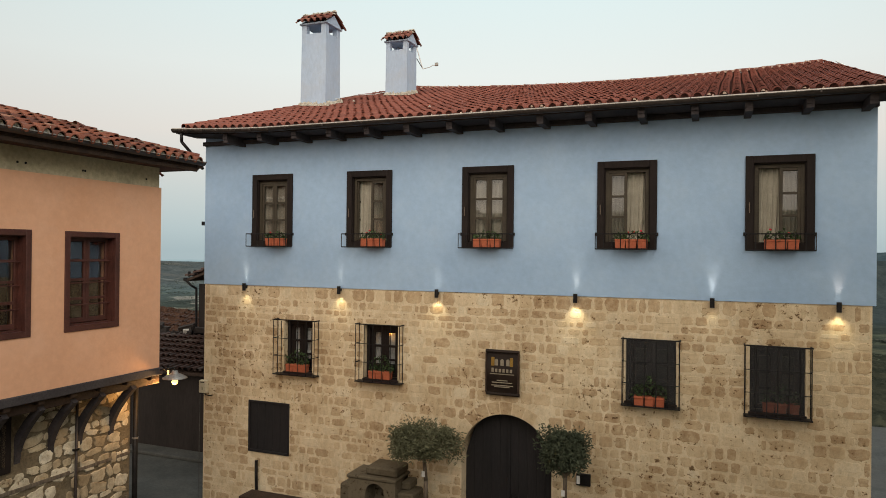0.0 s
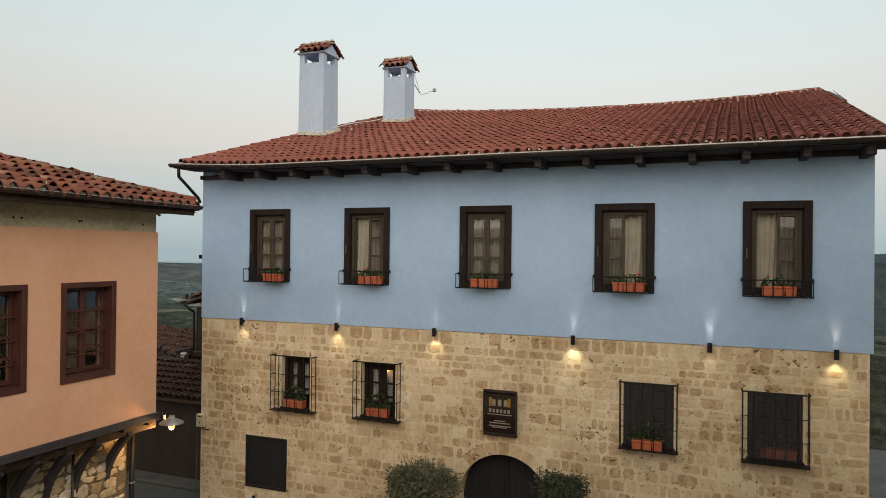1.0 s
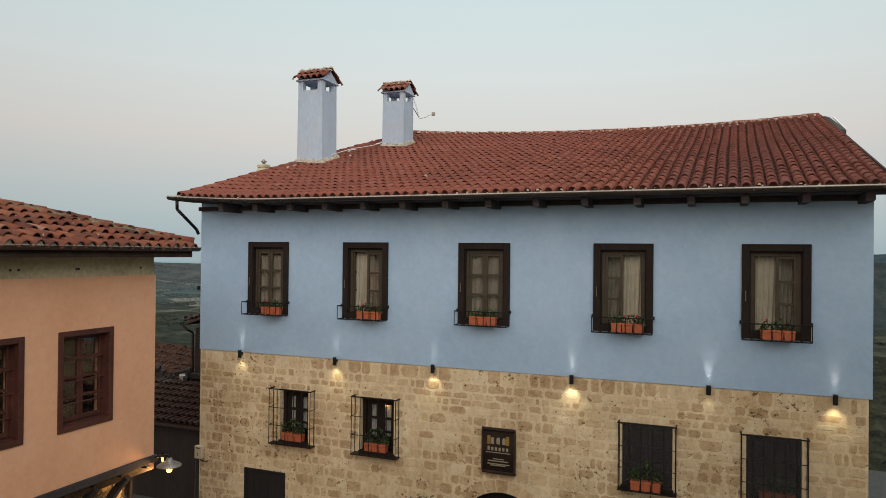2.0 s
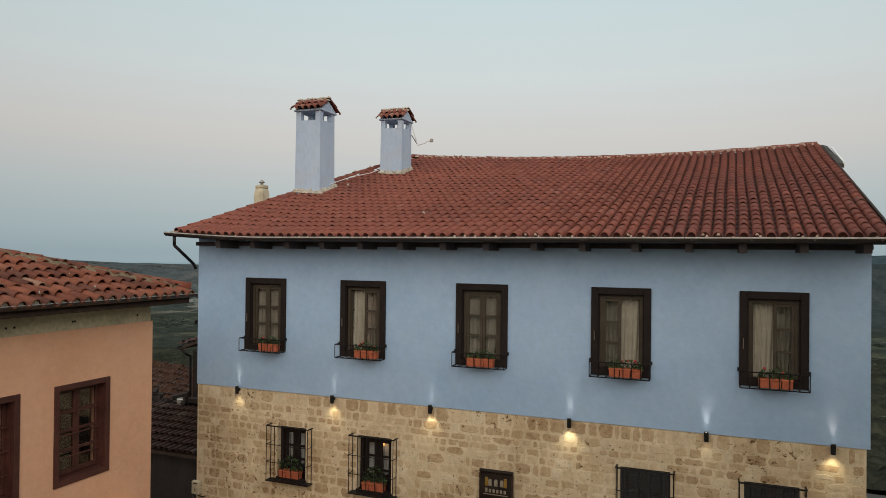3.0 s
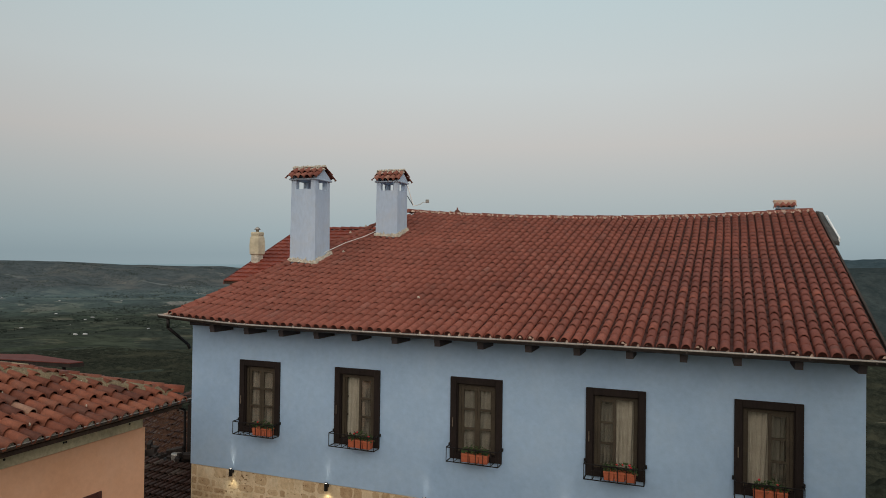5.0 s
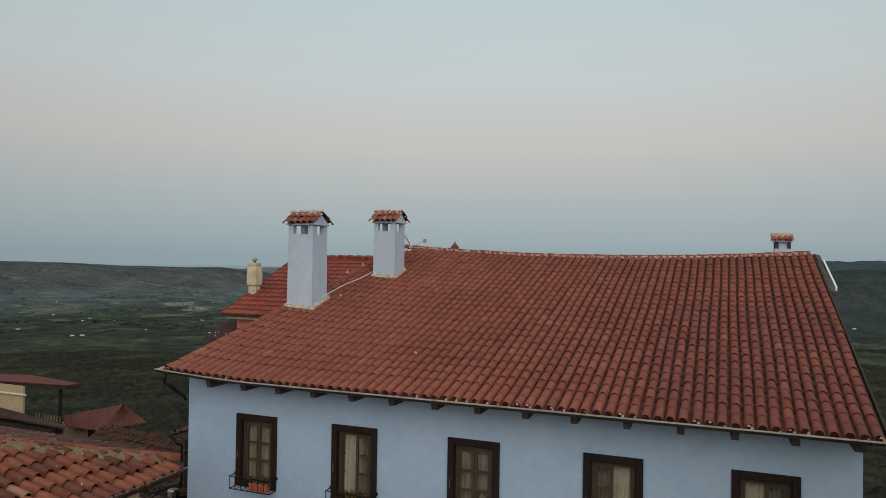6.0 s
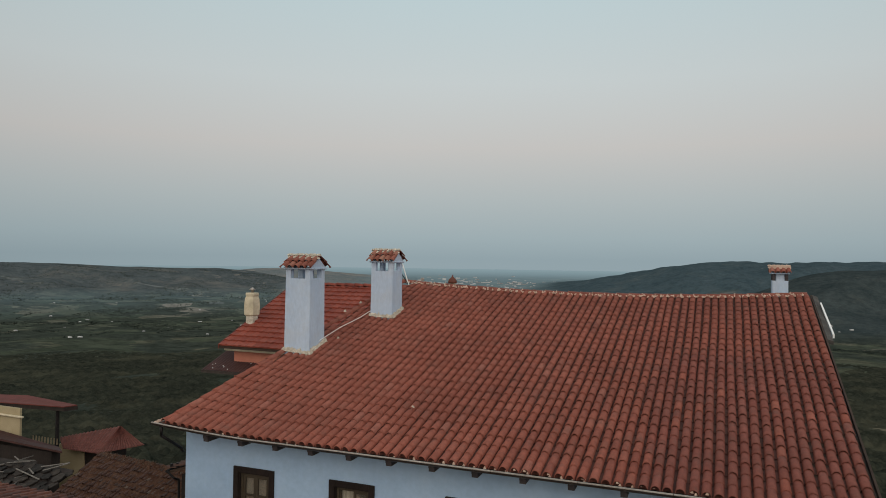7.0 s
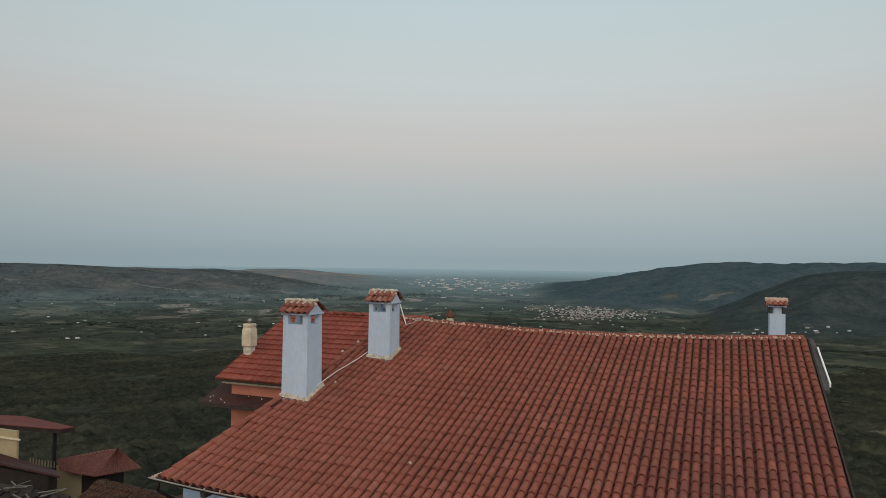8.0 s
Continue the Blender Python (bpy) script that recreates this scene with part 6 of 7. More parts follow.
part("doorway", Mb().box(-12.6, -11.4, 16.06, 16.10, GROUND, 1.55, c=0.01), M_DOOR, shed)
rs = part("roof", slab_slope(Mb(), pose(-19.2, 15.86, 2.0), 8.9, 2.4, 0.62), M_BEAM, shed)
tagged(part("tile_field", tile_slope(Mb(), pose(-19.2, 15.82, 2.02), 8.9, 2.4, 0.62), M_BROWN_J, rs, tidy=False), "rows of brown old tiles", kind="stuff")
clut = Mb()
for _ in range(46):
    x, y = rng.uniform(-18.6, -13.2), rng.uniform(18.4, 19.3)
    m = pose(x, y, 2.45 + rng.uniform(0, 0.35), rng.uniform(-25, 25), rng.uniform(-25, 25), rng.uniform(0, 180))
    clut.box(-rng.uniform(0.1, 0.4), rng.uniform(0.1, 0.4), -0.06, 0.06, -0.03, rng.uniform(0.02, 0.2), m)
clut.box(-19.0, -12.5, 18.2, 19.3, -2.0, 2.46)
tagged(part("scrap_heap", clut, M_DARKWALL), "dark heap of boards and scrap behind the shed", "clutter", kind="stuff")
tagged(part("metal_tub", Mb().lathe([(0.16, 0), (0.18, 0.28), (0.17, 0.3), (0.0, 0.3)], 10, pose(-15.7, 18.7, 2.5)), M_GALV), "small grey metal tub on the scrap", "tub")

# brown old-tiled house, its ridge running away to the right
old = empty("old_house", pose(0, 0, 0), "low old house with a rough brown tiled roof", "house")
part("wall", Mb().box(-23.4, -17.0, 20.9, 25.4, -5, 1.5), M_RUBBLEM, old)
OLD_M = pose(-23.75, 23.3, 3.02, 0, 2.6, -1.5) @ pose(23.75, -23.3, -2.87)      # tilted and moved to fit the camera's view
ro = part("roof", slab_slope(slab_slope(Mb(), OLD_M @ pose(-23.75, 20.4, 1.45), 7.0, 2.9, 1.42), OLD_M @ pose(-16.75, 26.2, 1.45, 0, 0, 180), 7.0, 2.9, 1.42), M_BEAM, old)
ot = tile_slope(Mb(), OLD_M @ pose(-23.75, 20.35, 1.47), 7.0, 2.95, 1.42, 0.20, 0.30, loose=4.5)
tile_slope(ot, OLD_M @ pose(-16.75, 26.25, 1.47, 0, 0, 180), 7.0, 2.95, 1.42, 0.20, 0.30, loose=4.5)
tagged(part("tile_field", ot, M_BROWN_J, ro, tidy=False), "rough uneven rows of brown tiles", kind="stuff")
moss = Mb()
for k in range(110):
    p = OLD_M @ Vector((-23.7 + k * 0.063, 23.3 + rng.uniform(-0.22, 0.18), 2.86))
    lump(moss, *p, rng.uniform(0.06, 0.17), rng.uniform(0.08, 0.2), rng.uniform(0.04, 0.15))
n0 = len(moss.v)
for i in range(57):
    for j in range(111):
        x, q = -23.75 + 6.95 * j / 110, -0.05 + 2.95 * i / 56
        h = 0.055 + 0.055 * noise.noise((x * 2.2, q * 2.2, 5.0)) + 0.045 * noise.noise((x * 6.5, q * 6.5, 1.0)) + 0.02 * noise.noise((x * 15, q * 15, 2.0))
        moss.v.append(tuple(OLD_M @ Vector((x, 20.4 + q, 1.50 + q * 0.49 + h))))
moss.f += [(n0 + i * 111 + j, n0 + i * 111 + j + 1, n0 + (i + 1) * 111 + j + 1, n0 + (i + 1) * 111 + j) for i in range(56) for j in range(110)]
straw = Mb()
for k in range(900):
    x = rng.uniform(-23.7, -17.0)
    p = OLD_M @ Vector((x, 23.3 + rng.gauss(0, 0.12), 2.90))
    h = rng.uniform(0.04, 0.11)
    m = Matrix.Translation(p) @ pose(0, 0, 0, rng.uniform(-35, 35), rng.uniform(-35, 35), rng.uniform(0, 180))
    straw.add([(-0.012, 0, 0), (0.012, 0, 0), (0.004, 0.0, h), (-0.004, 0.0, h)], [(0, 1, 2, 3)], m)
tagged(part("moss_cover", moss, M_MOSS, ro, tidy=False), "cushions of brown moss", kind="stuff")
tagged(part("dry_grass", straw, M_STRAW, ro, tidy=False), "bleached dry grass along the ridge", kind="stuff")

# roof of loose grey slabs close by
slabs = Mb()
for r in range(11):
    for k in range(10):
        x, y = -23.6 + k * 0.44 + rng.uniform(-0.1, 0.1), 15.0 + r * 0.30
        m = pose(x, y, 3.42 + 0.36 * (y - 15.0) + rng.uniform(-0.02, 0.05) - 0.16 * max(0, x + 19.6), 18 + rng.uniform(-7, 7), rng.uniform(-7, 7), rng.uniform(-35, 35))
        w, d2 = rng.uniform(0.16, 0.30), rng.uniform(0.16, 0.28)
        pts = [(w * math.cos(a) * rng.uniform(0.75, 1.15), d2 * math.sin(a) * rng.uniform(0.75, 1.15)) for a in np.linspace(0, 2 * math.pi, 7)[:-1]]
        slabs.add([(px, py, z) for z in (0.0, 0.035) for px, py in pts], [(0, 1, 2, 3, 4, 5)[::-1], (6, 7, 8, 9, 10, 11)] + [(i, (i + 1) % 6, 6 + (i + 1) % 6, 6 + i) for i in range(6)], m)
hut = empty("slab_hut", pose(-0.25, -0.2, -4.55) @ Matrix.Scale(1.35, 4), "old hut roofed with loose grey stone slabs", "hut")
part("wall", Mb().box(-23.6, -19.8, 15.2, 18.3, -3, 3.3), M_RUBBLEM, hut)
part("bed", slab_slope(Mb(), pose(-23.9, 14.8, 3.33), 4.3, 3.5, 1.25), M_DARKWALL, hut)
tagged(part("slab_field", slabs, M_SLAB, hut, tidy=False), "loose grey slabs", kind="stuff")
for k in range(30):
    x, y = rng.uniform(-22.8, -19.9), rng.uniform(15.4, 18.2)
    h = rng.uniform(0.25, 0.85)
    part("board", Mb().box(-h, h, -0.022, 0.022, 0, 0.022, pose(x, y, 3.55 + 0.36 * (y - 15.0) - 0.16 * max(0, x + 19.6), 18 + rng.uniform(-6, 6), rng.uniform(-14, 14), rng.choice((rng.uniform(-25, 15), rng.uniform(-75, 75))))), M_GREYWOOD, hut, "bleached grey board")

# yellow house with a flat-pitched maroon roof and a veranda post
yel = empty("yellow_house", pose(0, 0, 0), "yellow rendered house with a thin maroon roof", "house")
part("wall", Mb().box(-41.0, -33.55, 27.0, 27.12, -6, 3.36), M_YELLOW, yel)
part("band", Mb().box(-41.0, -33.25, 26.88, 27.0, 2.88, 2.98, c=0.02), M_CREAM, yel, "pale string course")
YR = [(-41, 26.8, 3.42), (-31.8, 28.2, 3.38), (-31.6, 28.9, 3.36), (-36.2, 29.5, 3.40), (-41, 28.6, 3.28)]
part("roof", Mb().add([(x, y, z - 0.05) for x, y, z in YR] + YR, [(4, 3, 2, 1, 0), (5, 6, 7, 8, 9), (0, 1, 6, 5), (1, 2, 7, 6), (2, 3, 8, 7), (3, 4, 9, 8), (4, 0, 5, 9)]), M_SHEET, yel)
part("fascia", Mb().add([(x, y + 0.06, z - d) for d in (0.27, 0.055) for x, y, z in YR], [(4, 3, 2, 1, 0), (5, 6, 7, 8, 9), (0, 1, 6, 5), (1, 2, 7, 6), (2, 3, 8, 7), (3, 4, 9, 8), (4, 0, 5, 9)]), M_DARKWALL, yel, "dark boarded eave")
part("post", Mb().cyl((-32.7, 28.6, -6), (-32.7, 28.6, 3.15), 0.10, n=8), M_IRON, yel)
LR = [(-38.4, 25.4, 2.40), (-29.1, 25.9, 1.84), (-30.5, 26.9, 1.66), (-38.4, 26.9, 2.42)]
part("lower_roof", Mb().add([(x, y, z - 0.10) for x, y, z in LR] + LR, [(3, 2, 1, 0), (4, 5, 6, 7), (0, 1, 5, 4), (1, 2, 6, 5), (2, 3, 7, 6), (3, 0, 4, 7)]), M_LEAN, yel)
# The porch's shade is put into this dark wall.
part("lower_wall", Mb().box(-38.0, -30.2, 26.2, 26.7, -6, 1.6), M_DARKWALL, yel, "lower front, its porch shade put into a dark colour")
rail = Mb()
for k in range(9):
    rail.cyl((-32.9 + k * 0.22, 27.3, 1.6), (-32.9 + k * 0.22, 27.3, 1.92), 0.035, 0.02, 6)
part("baluster", rail, M_RUBBLEM, yel)
hip_h = empty("hip_house", pose(0, 0, 0), "small house with a red hipped roof and cream walls", "house")
# The recess beside the porch wall: its shade is put into this dark box.
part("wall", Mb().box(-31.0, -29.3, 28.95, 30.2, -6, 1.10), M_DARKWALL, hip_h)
part("porch_wall", Mb().box(-32.95, -31.0, 28.9, 29.1, -6, 1.05), M_YELLOW, hip_h, "cream front wall")
pk = (-29.05, 29.5, 2.28)
c0, c1, c2_, c3_ = (-31.8, 28.2, 1.09), (-28.9, 27.9, 1.22), (-26.65, 28.8, 1.71), (-32.5, 32.0, 1.2)
pk2 = (-32.85, 28.9, 1.42)
part("roof", Mb().add([c0, c1, c2_, c3_, pk, pk2], [(0, 1, 4, 5), (1, 2, 4), (2, 3, 5, 4), (3, 0, 5), (3, 2, 1, 0)]), M_DULL_J, hip_h, "red tiled hips")
rt = Mb()
for a, b, c, d in ((c0, c1, pk, pk2), (c1, c2_, pk, pk)):
    for k in range(16):
        for j in range(8):
            u0, u1, v0 = k / 16, (k + 0.86) / 16, j / 8
            def at(u, v, lift):
                lo = Vector(a).lerp(Vector(b), u)
                hi = Vector(d).lerp(Vector(c), u)
                return tuple(lo.lerp(hi, v) + Vector((0, 0, lift)))
            rt.add([at(u0, v0, 0.02), at((u0 + u1) / 2, v0, 0.065), at(u1, v0, 0.02), at(u1, v0 + 0.13, 0.0), at((u0 + u1) / 2, v0 + 0.13, 0.045), at(u0, v0 + 0.13, 0.0)], [(0, 1, 4, 5), (1, 2, 3, 4)])
tagged(part("tile_field", rt, M_DULL_J, hip_h, tidy=False), "rows of red tiles", kind="stuff")


# ---- the land: lane, slopes, valley and far hills ----
def smooth(a, b, x):
    t = min(1.0, max(0.0, (x - a) / (b - a)))
    return t * t * (3 - 2 * t)


LEVELS = [(0, -0.62), (24, -0.62), (40, -5.5), (70, -14), (120, -27), (300, -62), (900, -115), (1800, -152), (2600, -138), (4950, -62)]


def land_z(x, y):
    """Height of the open land: a hilltop village, a falling slope and a broad valley."""
    r = math.hypot(x, y)
    z = LEVELS[-1][1]
    for (r0, z0), (r1, z1) in zip(LEVELS, LEVELS[1:]):
        if r < r1:
            z = z0 + (z1 - z0) * (r - r0) / (r1 - r0)
            break
    if r > 200:
        z += smooth(200, 900, r) * smooth(4300, 2600, r) * 9 * (noise.noise((x / 260, y / 260, 0.3)) + 0.5 * noise.noise((x / 110, y / 110, 4.1)))
    return z


def folds(x, y, size):
    """Spurs and gullies of a hillside."""
    return 1 - abs(noise.noise((x / size, y / size, 1.7))) * 1.6 + 0.4 * noise.noise((x / size * 2.7, y / size * 2.7, 5.0))


def right_hill(x, y, r, az):
    side = smooth(-15.5, 2.0, az) * smooth(70, 40, az)
    crest = 141 + 6 * noise.noise((az / 2.6, 2.2, 0.0)) + 4.5 * noise.noise((az / 0.8, 7.2, 0.0)) + 1.5 * noise.noise((az / 0.25, 1.2, 0.0)) + 8 * smooth(4, 12, az)
    gully = 34 * folds(x, y, 330) * smooth(2200, 2500, r) * smooth(2950, 2650, r)
    return side * (smooth(2150, 2950, r) * crest + side * gully - smooth(2950, 4300, r) * 190) - 4


def near_spur(x, y, r, az):
    side = smooth(-1.5, 10.5, az) * smooth(70, 40, az)
    gully = 30 * folds(x, y, 260) * smooth(1450, 1800, r) * smooth(2350, 1950, r)
    return side * (smooth(1400, 2350, r) * (140 + 7 * noise.noise((az / 2.6, 9.2, 0.0))) + gully - smooth(2400, 3100, r) * 210) - 4


def left_ridge(x, y, r, az):
    side = smooth(-24, -41, az) * smooth(-115, -80, az)
    crest = 60 + 4 * noise.noise((az / 4.0, 4.4, 0.0)) + 2.5 * noise.noise((az / 1.2, 3.1, 0.0)) + 14 * smooth(-45, -54, az) + 8 * smooth(-42, -50, az)
    return side * (smooth(2500, 3450, r) * crest + 22 * folds(x, y, 300) * smooth(2500, 2900, r) * smooth(3450, 3050, r) - smooth(3500, 4400, r) * 150) - 4


def pale_hill(x, y, r, az):
    side = math.exp(-((az + 34.5) / (5.2 if az < -34.5 else 7.0)) ** 2)
    return side * (smooth(2700, 3700, r) * (52 + 4 * noise.noise((az / 1.6, 6.4, 0.0))) + 12 * folds(x, y, 300) * smooth(2700, 3100, r) * smooth(3700, 3300, r) - smooth(3750, 4500, r) * 120) - 4


# plots that stand out: az from, to, distance at either end, depth, tone (0 meadow, 0.5 stubble, 1 bare earth)
PLOTS = [(-50.4, -46.6, 2170, 1960, 150, 0.1), (-45.3, -41.0, 2868, 2705, 40, 1.0), (-41.0, -38.6, 2705, 2640, 18, 0.9),
         (-53.8, -51.2, 2985, 2940, 44, 0.9), (-52.2, -51.0, 2800, 2790, 38, 0.8), (-39.7, -38.3, 2270, 2270, 60, 0.8),
         (-36.5, -33.2, 2500, 2520, 80, 0.15), (-41.9, -39.0, 740, 860, 130, 0.5), (-48.7, -44.8, 1125, 1100, 70, 0.0),
         (9.4, 14.0, 760, 720, 60, 0.45), (8.5, 12.5, 1010, 980, 60, 0.1), (-2.9, -1.2, 2412, 2414, 40, 0.6), (0.1, 2.9, 2398, 2428, 34, 0.9),
         (-43.4, -41.0, 1530, 1385, 16, 0.9), (-30.0, -27.2, 2350, 2330, 90, 0.1), (-26.0, -22.5, 2600, 2580, 60, 0.7), (-19.5, -15.5, 2250, 2270, 70, 0.1),
         (-14.0, -11.5, 1900, 1900, 60, 0.7), (-21.5, -18.0, 2900, 2900, 70, 0.1)]


def plot_at(r, az):
    """How far a point lies inside a plot, and that plot's tone."""
    for a0, a1, ra, rb, deep, tone in PLOTS:
        if a0 < az < a1:
            u = (az - a0) / (a1 - a0)
            mid = ra + (rb - ra) * u + deep * 0.3 * noise.noise((u * 5, a0, 4.0))
            half = 0.5 * deep * (1 - (2 * u - 1) ** 6) * (1 + 0.6 * noise.noise((u * 4, ra, 2.0)))
            inside = 1 - abs(r - mid) / max(half, 1.0)
            if inside > 0:
                return min(1.0, inside * 2.5), tone
    return 0.0, 0.0


def sheet(name, r_list, az_list, mat, lift=None):
    """A fan of land about the village; 'rise' is how high each point stands over the plain, 'plot' and 'tone' tell its use."""
    verts, faces, rise, plot, tone = [], [], [], [], []
    for r in r_list:
        for az in az_list:
            x, y = r * math.sin(radians(az)), r * math.cos(radians(az))
            up = lift(x, y, r, az) if lift else 0.0
            p, q = plot_at(r, az)
            rise.append(up)
            plot.append(p)
            tone.append(q)
            verts.append((x, y, land_z(x, y) + up))
    n = len(az_list)
    for j in range(len(r_list) - 1):
        for k in range(n - 1):
            faces.append((j * n + k, j * n + k + 1, (j + 1) * n + k + 1, (j + 1) * n + k))
    ob = part(name, Mb().add(verts, faces), mat, None, smooth=True, tidy=False)
    for key, values in (("rise", rise), ("plot", plot), ("tone", tone)):
        ob.data.attributes.new(key, "FLOAT", "POINT").data.foreach_set("value", values)
    return ob


def land_mat(name, wooded=None, bare=0.0):
    """Small fields, copses and scrub. wooded: woodland tones that take over as the ground rises from the plain; bare: share of dry ground."""
    m, nt, nodes, links, bsdf = node_mat(name)
    vec = nodes.new("ShaderNodeNewGeometry").outputs["Position"]
    flat = nodes.new("ShaderNodeVectorMath")
    flat.operation = "MULTIPLY"
    flat.inputs[1].default_value = (1.0, 1.0, 0.0)
    links.new(vec, flat.inputs[0])
    pos = flat.outputs[0]
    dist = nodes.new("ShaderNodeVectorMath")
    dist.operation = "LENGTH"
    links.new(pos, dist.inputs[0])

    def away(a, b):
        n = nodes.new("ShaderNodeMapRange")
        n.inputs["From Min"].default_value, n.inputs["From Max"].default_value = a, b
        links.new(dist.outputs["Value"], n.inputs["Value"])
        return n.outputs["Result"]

    def cells(scale):
        warp = nodes.new("ShaderNodeVectorMath")
        warp.operation = "MULTIPLY_ADD"
        warp.inputs[1].default_value = (40.0, 40.0, 0.0)
        n = nodes.new("ShaderNodeTexNoise")
        n.inputs["Scale"].default_value, n.inputs["Detail"].default_value = 0.02, 3.0
        links.new(pos, n.inputs["Vector"])
        links.new(n.outputs["Color"], warp.inputs[0])
        links.new(pos, warp.inputs[2])
        v = nodes.new("ShaderNodeTexVoronoi")
        v.inputs["Scale"].default_value = scale
        links.new(warp.outputs[0], v.inputs["Vector"])
        c = nodes.new("ShaderNodeSeparateColor")
        links.new(v.outputs["Color"], c.inputs[0])
        return c.outputs[0]

    # crops, fallow and stubble
    near = add_ramp(nodes, links, cells(0.018), [(0.0, (0.034, 0.039, 0.028)), (0.4, (0.043, 0.049, 0.033)), (0.7, (0.054, 0.060, 0.040)), (0.9, (0.072, 0.072, 0.049)), (1.0, (0.105, 0.094, 0.066))])
    # The far fields' paler tones already hold some of the haze.
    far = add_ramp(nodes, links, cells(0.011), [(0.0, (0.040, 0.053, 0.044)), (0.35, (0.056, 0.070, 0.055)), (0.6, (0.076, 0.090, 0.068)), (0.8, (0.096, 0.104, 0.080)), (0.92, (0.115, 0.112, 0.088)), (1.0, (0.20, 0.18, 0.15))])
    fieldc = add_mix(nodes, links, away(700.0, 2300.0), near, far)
    # copses and scrub between them
    wood = add_noise(nodes, links, pos, 0.0075, 7.0, 0.68)
    tex = add_noise(nodes, links, pos, 0.06, 6.0, 0.8)
    woodc = add_ramp(nodes, links, tex, [(0.3, (0.025, 0.031, 0.026)), (0.7, (0.050, 0.057, 0.045))])
    col = add_mix(nodes, links, add_ramp(nodes, links, wood, [(0.47, grey(0.0)), (0.53, grey(1.0))]), fieldc, woodc)
    copse = add_noise(nodes, links, pos, 0.035, 6.0, 0.8)
    col = add_mix(nodes, links, 1.0, col, add_ramp(nodes, links, copse, [(0.36, grey(0.62)), (0.5, grey(1.0)), (0.64, grey(1.35))]), "MULTIPLY")

    def attribute(key):
        n = nodes.new("ShaderNodeAttribute")
        n.attribute_name = key
        return n.outputs["Fac"]

    def with_plots(base):
        use = add_ramp(nodes, links, attribute("tone"), [(0.0, (0.068, 0.078, 0.056)), (0.5, (0.082, 0.087, 0.070)), (1.0, (0.160, 0.172, 0.172))])
        use = add_mix(nodes, links, 1.0, use, add_ramp(nodes, links, tex, [(0.3, grey(0.8)), (0.7, grey(1.2))]), "MULTIPLY")
        edge = nodes.new("ShaderNodeMath")
        edge.operation = "MULTIPLY"
        links.new(attribute("plot"), edge.inputs[0])
        links.new(add_ramp(nodes, links, copse, [(0.36, grey(0.45)), (0.55, grey(0.95))]), edge.inputs[1])
        return add_mix(nodes, links, edge.outputs[0], base, use)

    col = with_plots(col)
    # Haze is put into the colour, paler and bluer with distance.
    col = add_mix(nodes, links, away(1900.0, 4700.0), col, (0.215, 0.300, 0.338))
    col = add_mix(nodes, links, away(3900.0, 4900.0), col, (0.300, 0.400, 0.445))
    if wooded:
        edge = nodes.new("ShaderNodeMath")
        edge.operation = "MULTIPLY_ADD"
        edge.inputs[1].default_value = 30.0
        links.new(add_noise(nodes, links, pos, 0.006, 6.0, 0.7), edge.inputs[0])
        links.new(attribute("rise"), edge.inputs[2])
        high = nodes.new("ShaderNodeMapRange")
        high.inputs["From Min"].default_value, high.inputs["From Max"].default_value = 14.0, 34.0
        links.new(edge.outputs[0], high.inputs["Value"])
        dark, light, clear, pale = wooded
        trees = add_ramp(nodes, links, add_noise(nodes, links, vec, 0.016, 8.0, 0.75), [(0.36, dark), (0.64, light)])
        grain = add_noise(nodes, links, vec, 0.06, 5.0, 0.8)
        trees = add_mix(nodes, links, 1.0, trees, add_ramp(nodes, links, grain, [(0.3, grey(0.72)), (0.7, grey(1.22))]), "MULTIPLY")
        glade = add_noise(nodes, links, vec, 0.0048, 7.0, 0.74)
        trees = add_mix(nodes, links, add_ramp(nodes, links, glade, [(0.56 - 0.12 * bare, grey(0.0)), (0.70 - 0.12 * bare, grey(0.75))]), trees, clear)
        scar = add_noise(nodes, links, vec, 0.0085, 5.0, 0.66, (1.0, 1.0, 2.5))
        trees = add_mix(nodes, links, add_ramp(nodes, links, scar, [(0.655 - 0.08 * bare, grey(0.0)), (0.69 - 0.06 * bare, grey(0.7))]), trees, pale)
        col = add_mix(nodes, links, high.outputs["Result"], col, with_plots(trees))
        b = nodes.new("ShaderNodeBump")
        b.inputs["Strength"].default_value, b.inputs["Distance"].default_value = 0.7, 10.0
        links.new(grain, b.inputs["Height"])
        links.new(b.outputs[0], bsdf.inputs["Normal"])
    links.new(col, bsdf.inputs["Base Color"])
    bsdf.inputs["Roughness"].default_value, bsdf.inputs["Specular IOR Level"].default_value = 1.0, 0.0
    return m


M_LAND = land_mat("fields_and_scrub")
# Haze over the far hills is put into their paler, bluer tones.
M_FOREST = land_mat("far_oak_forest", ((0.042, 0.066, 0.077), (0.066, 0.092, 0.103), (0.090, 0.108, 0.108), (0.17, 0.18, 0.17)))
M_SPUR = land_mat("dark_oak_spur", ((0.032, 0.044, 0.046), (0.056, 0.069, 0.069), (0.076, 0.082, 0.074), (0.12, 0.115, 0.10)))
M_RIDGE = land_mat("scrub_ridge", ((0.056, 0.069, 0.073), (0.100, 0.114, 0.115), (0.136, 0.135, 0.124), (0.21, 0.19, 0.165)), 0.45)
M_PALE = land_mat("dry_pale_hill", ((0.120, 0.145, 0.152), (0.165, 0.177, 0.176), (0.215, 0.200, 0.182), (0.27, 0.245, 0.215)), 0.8)
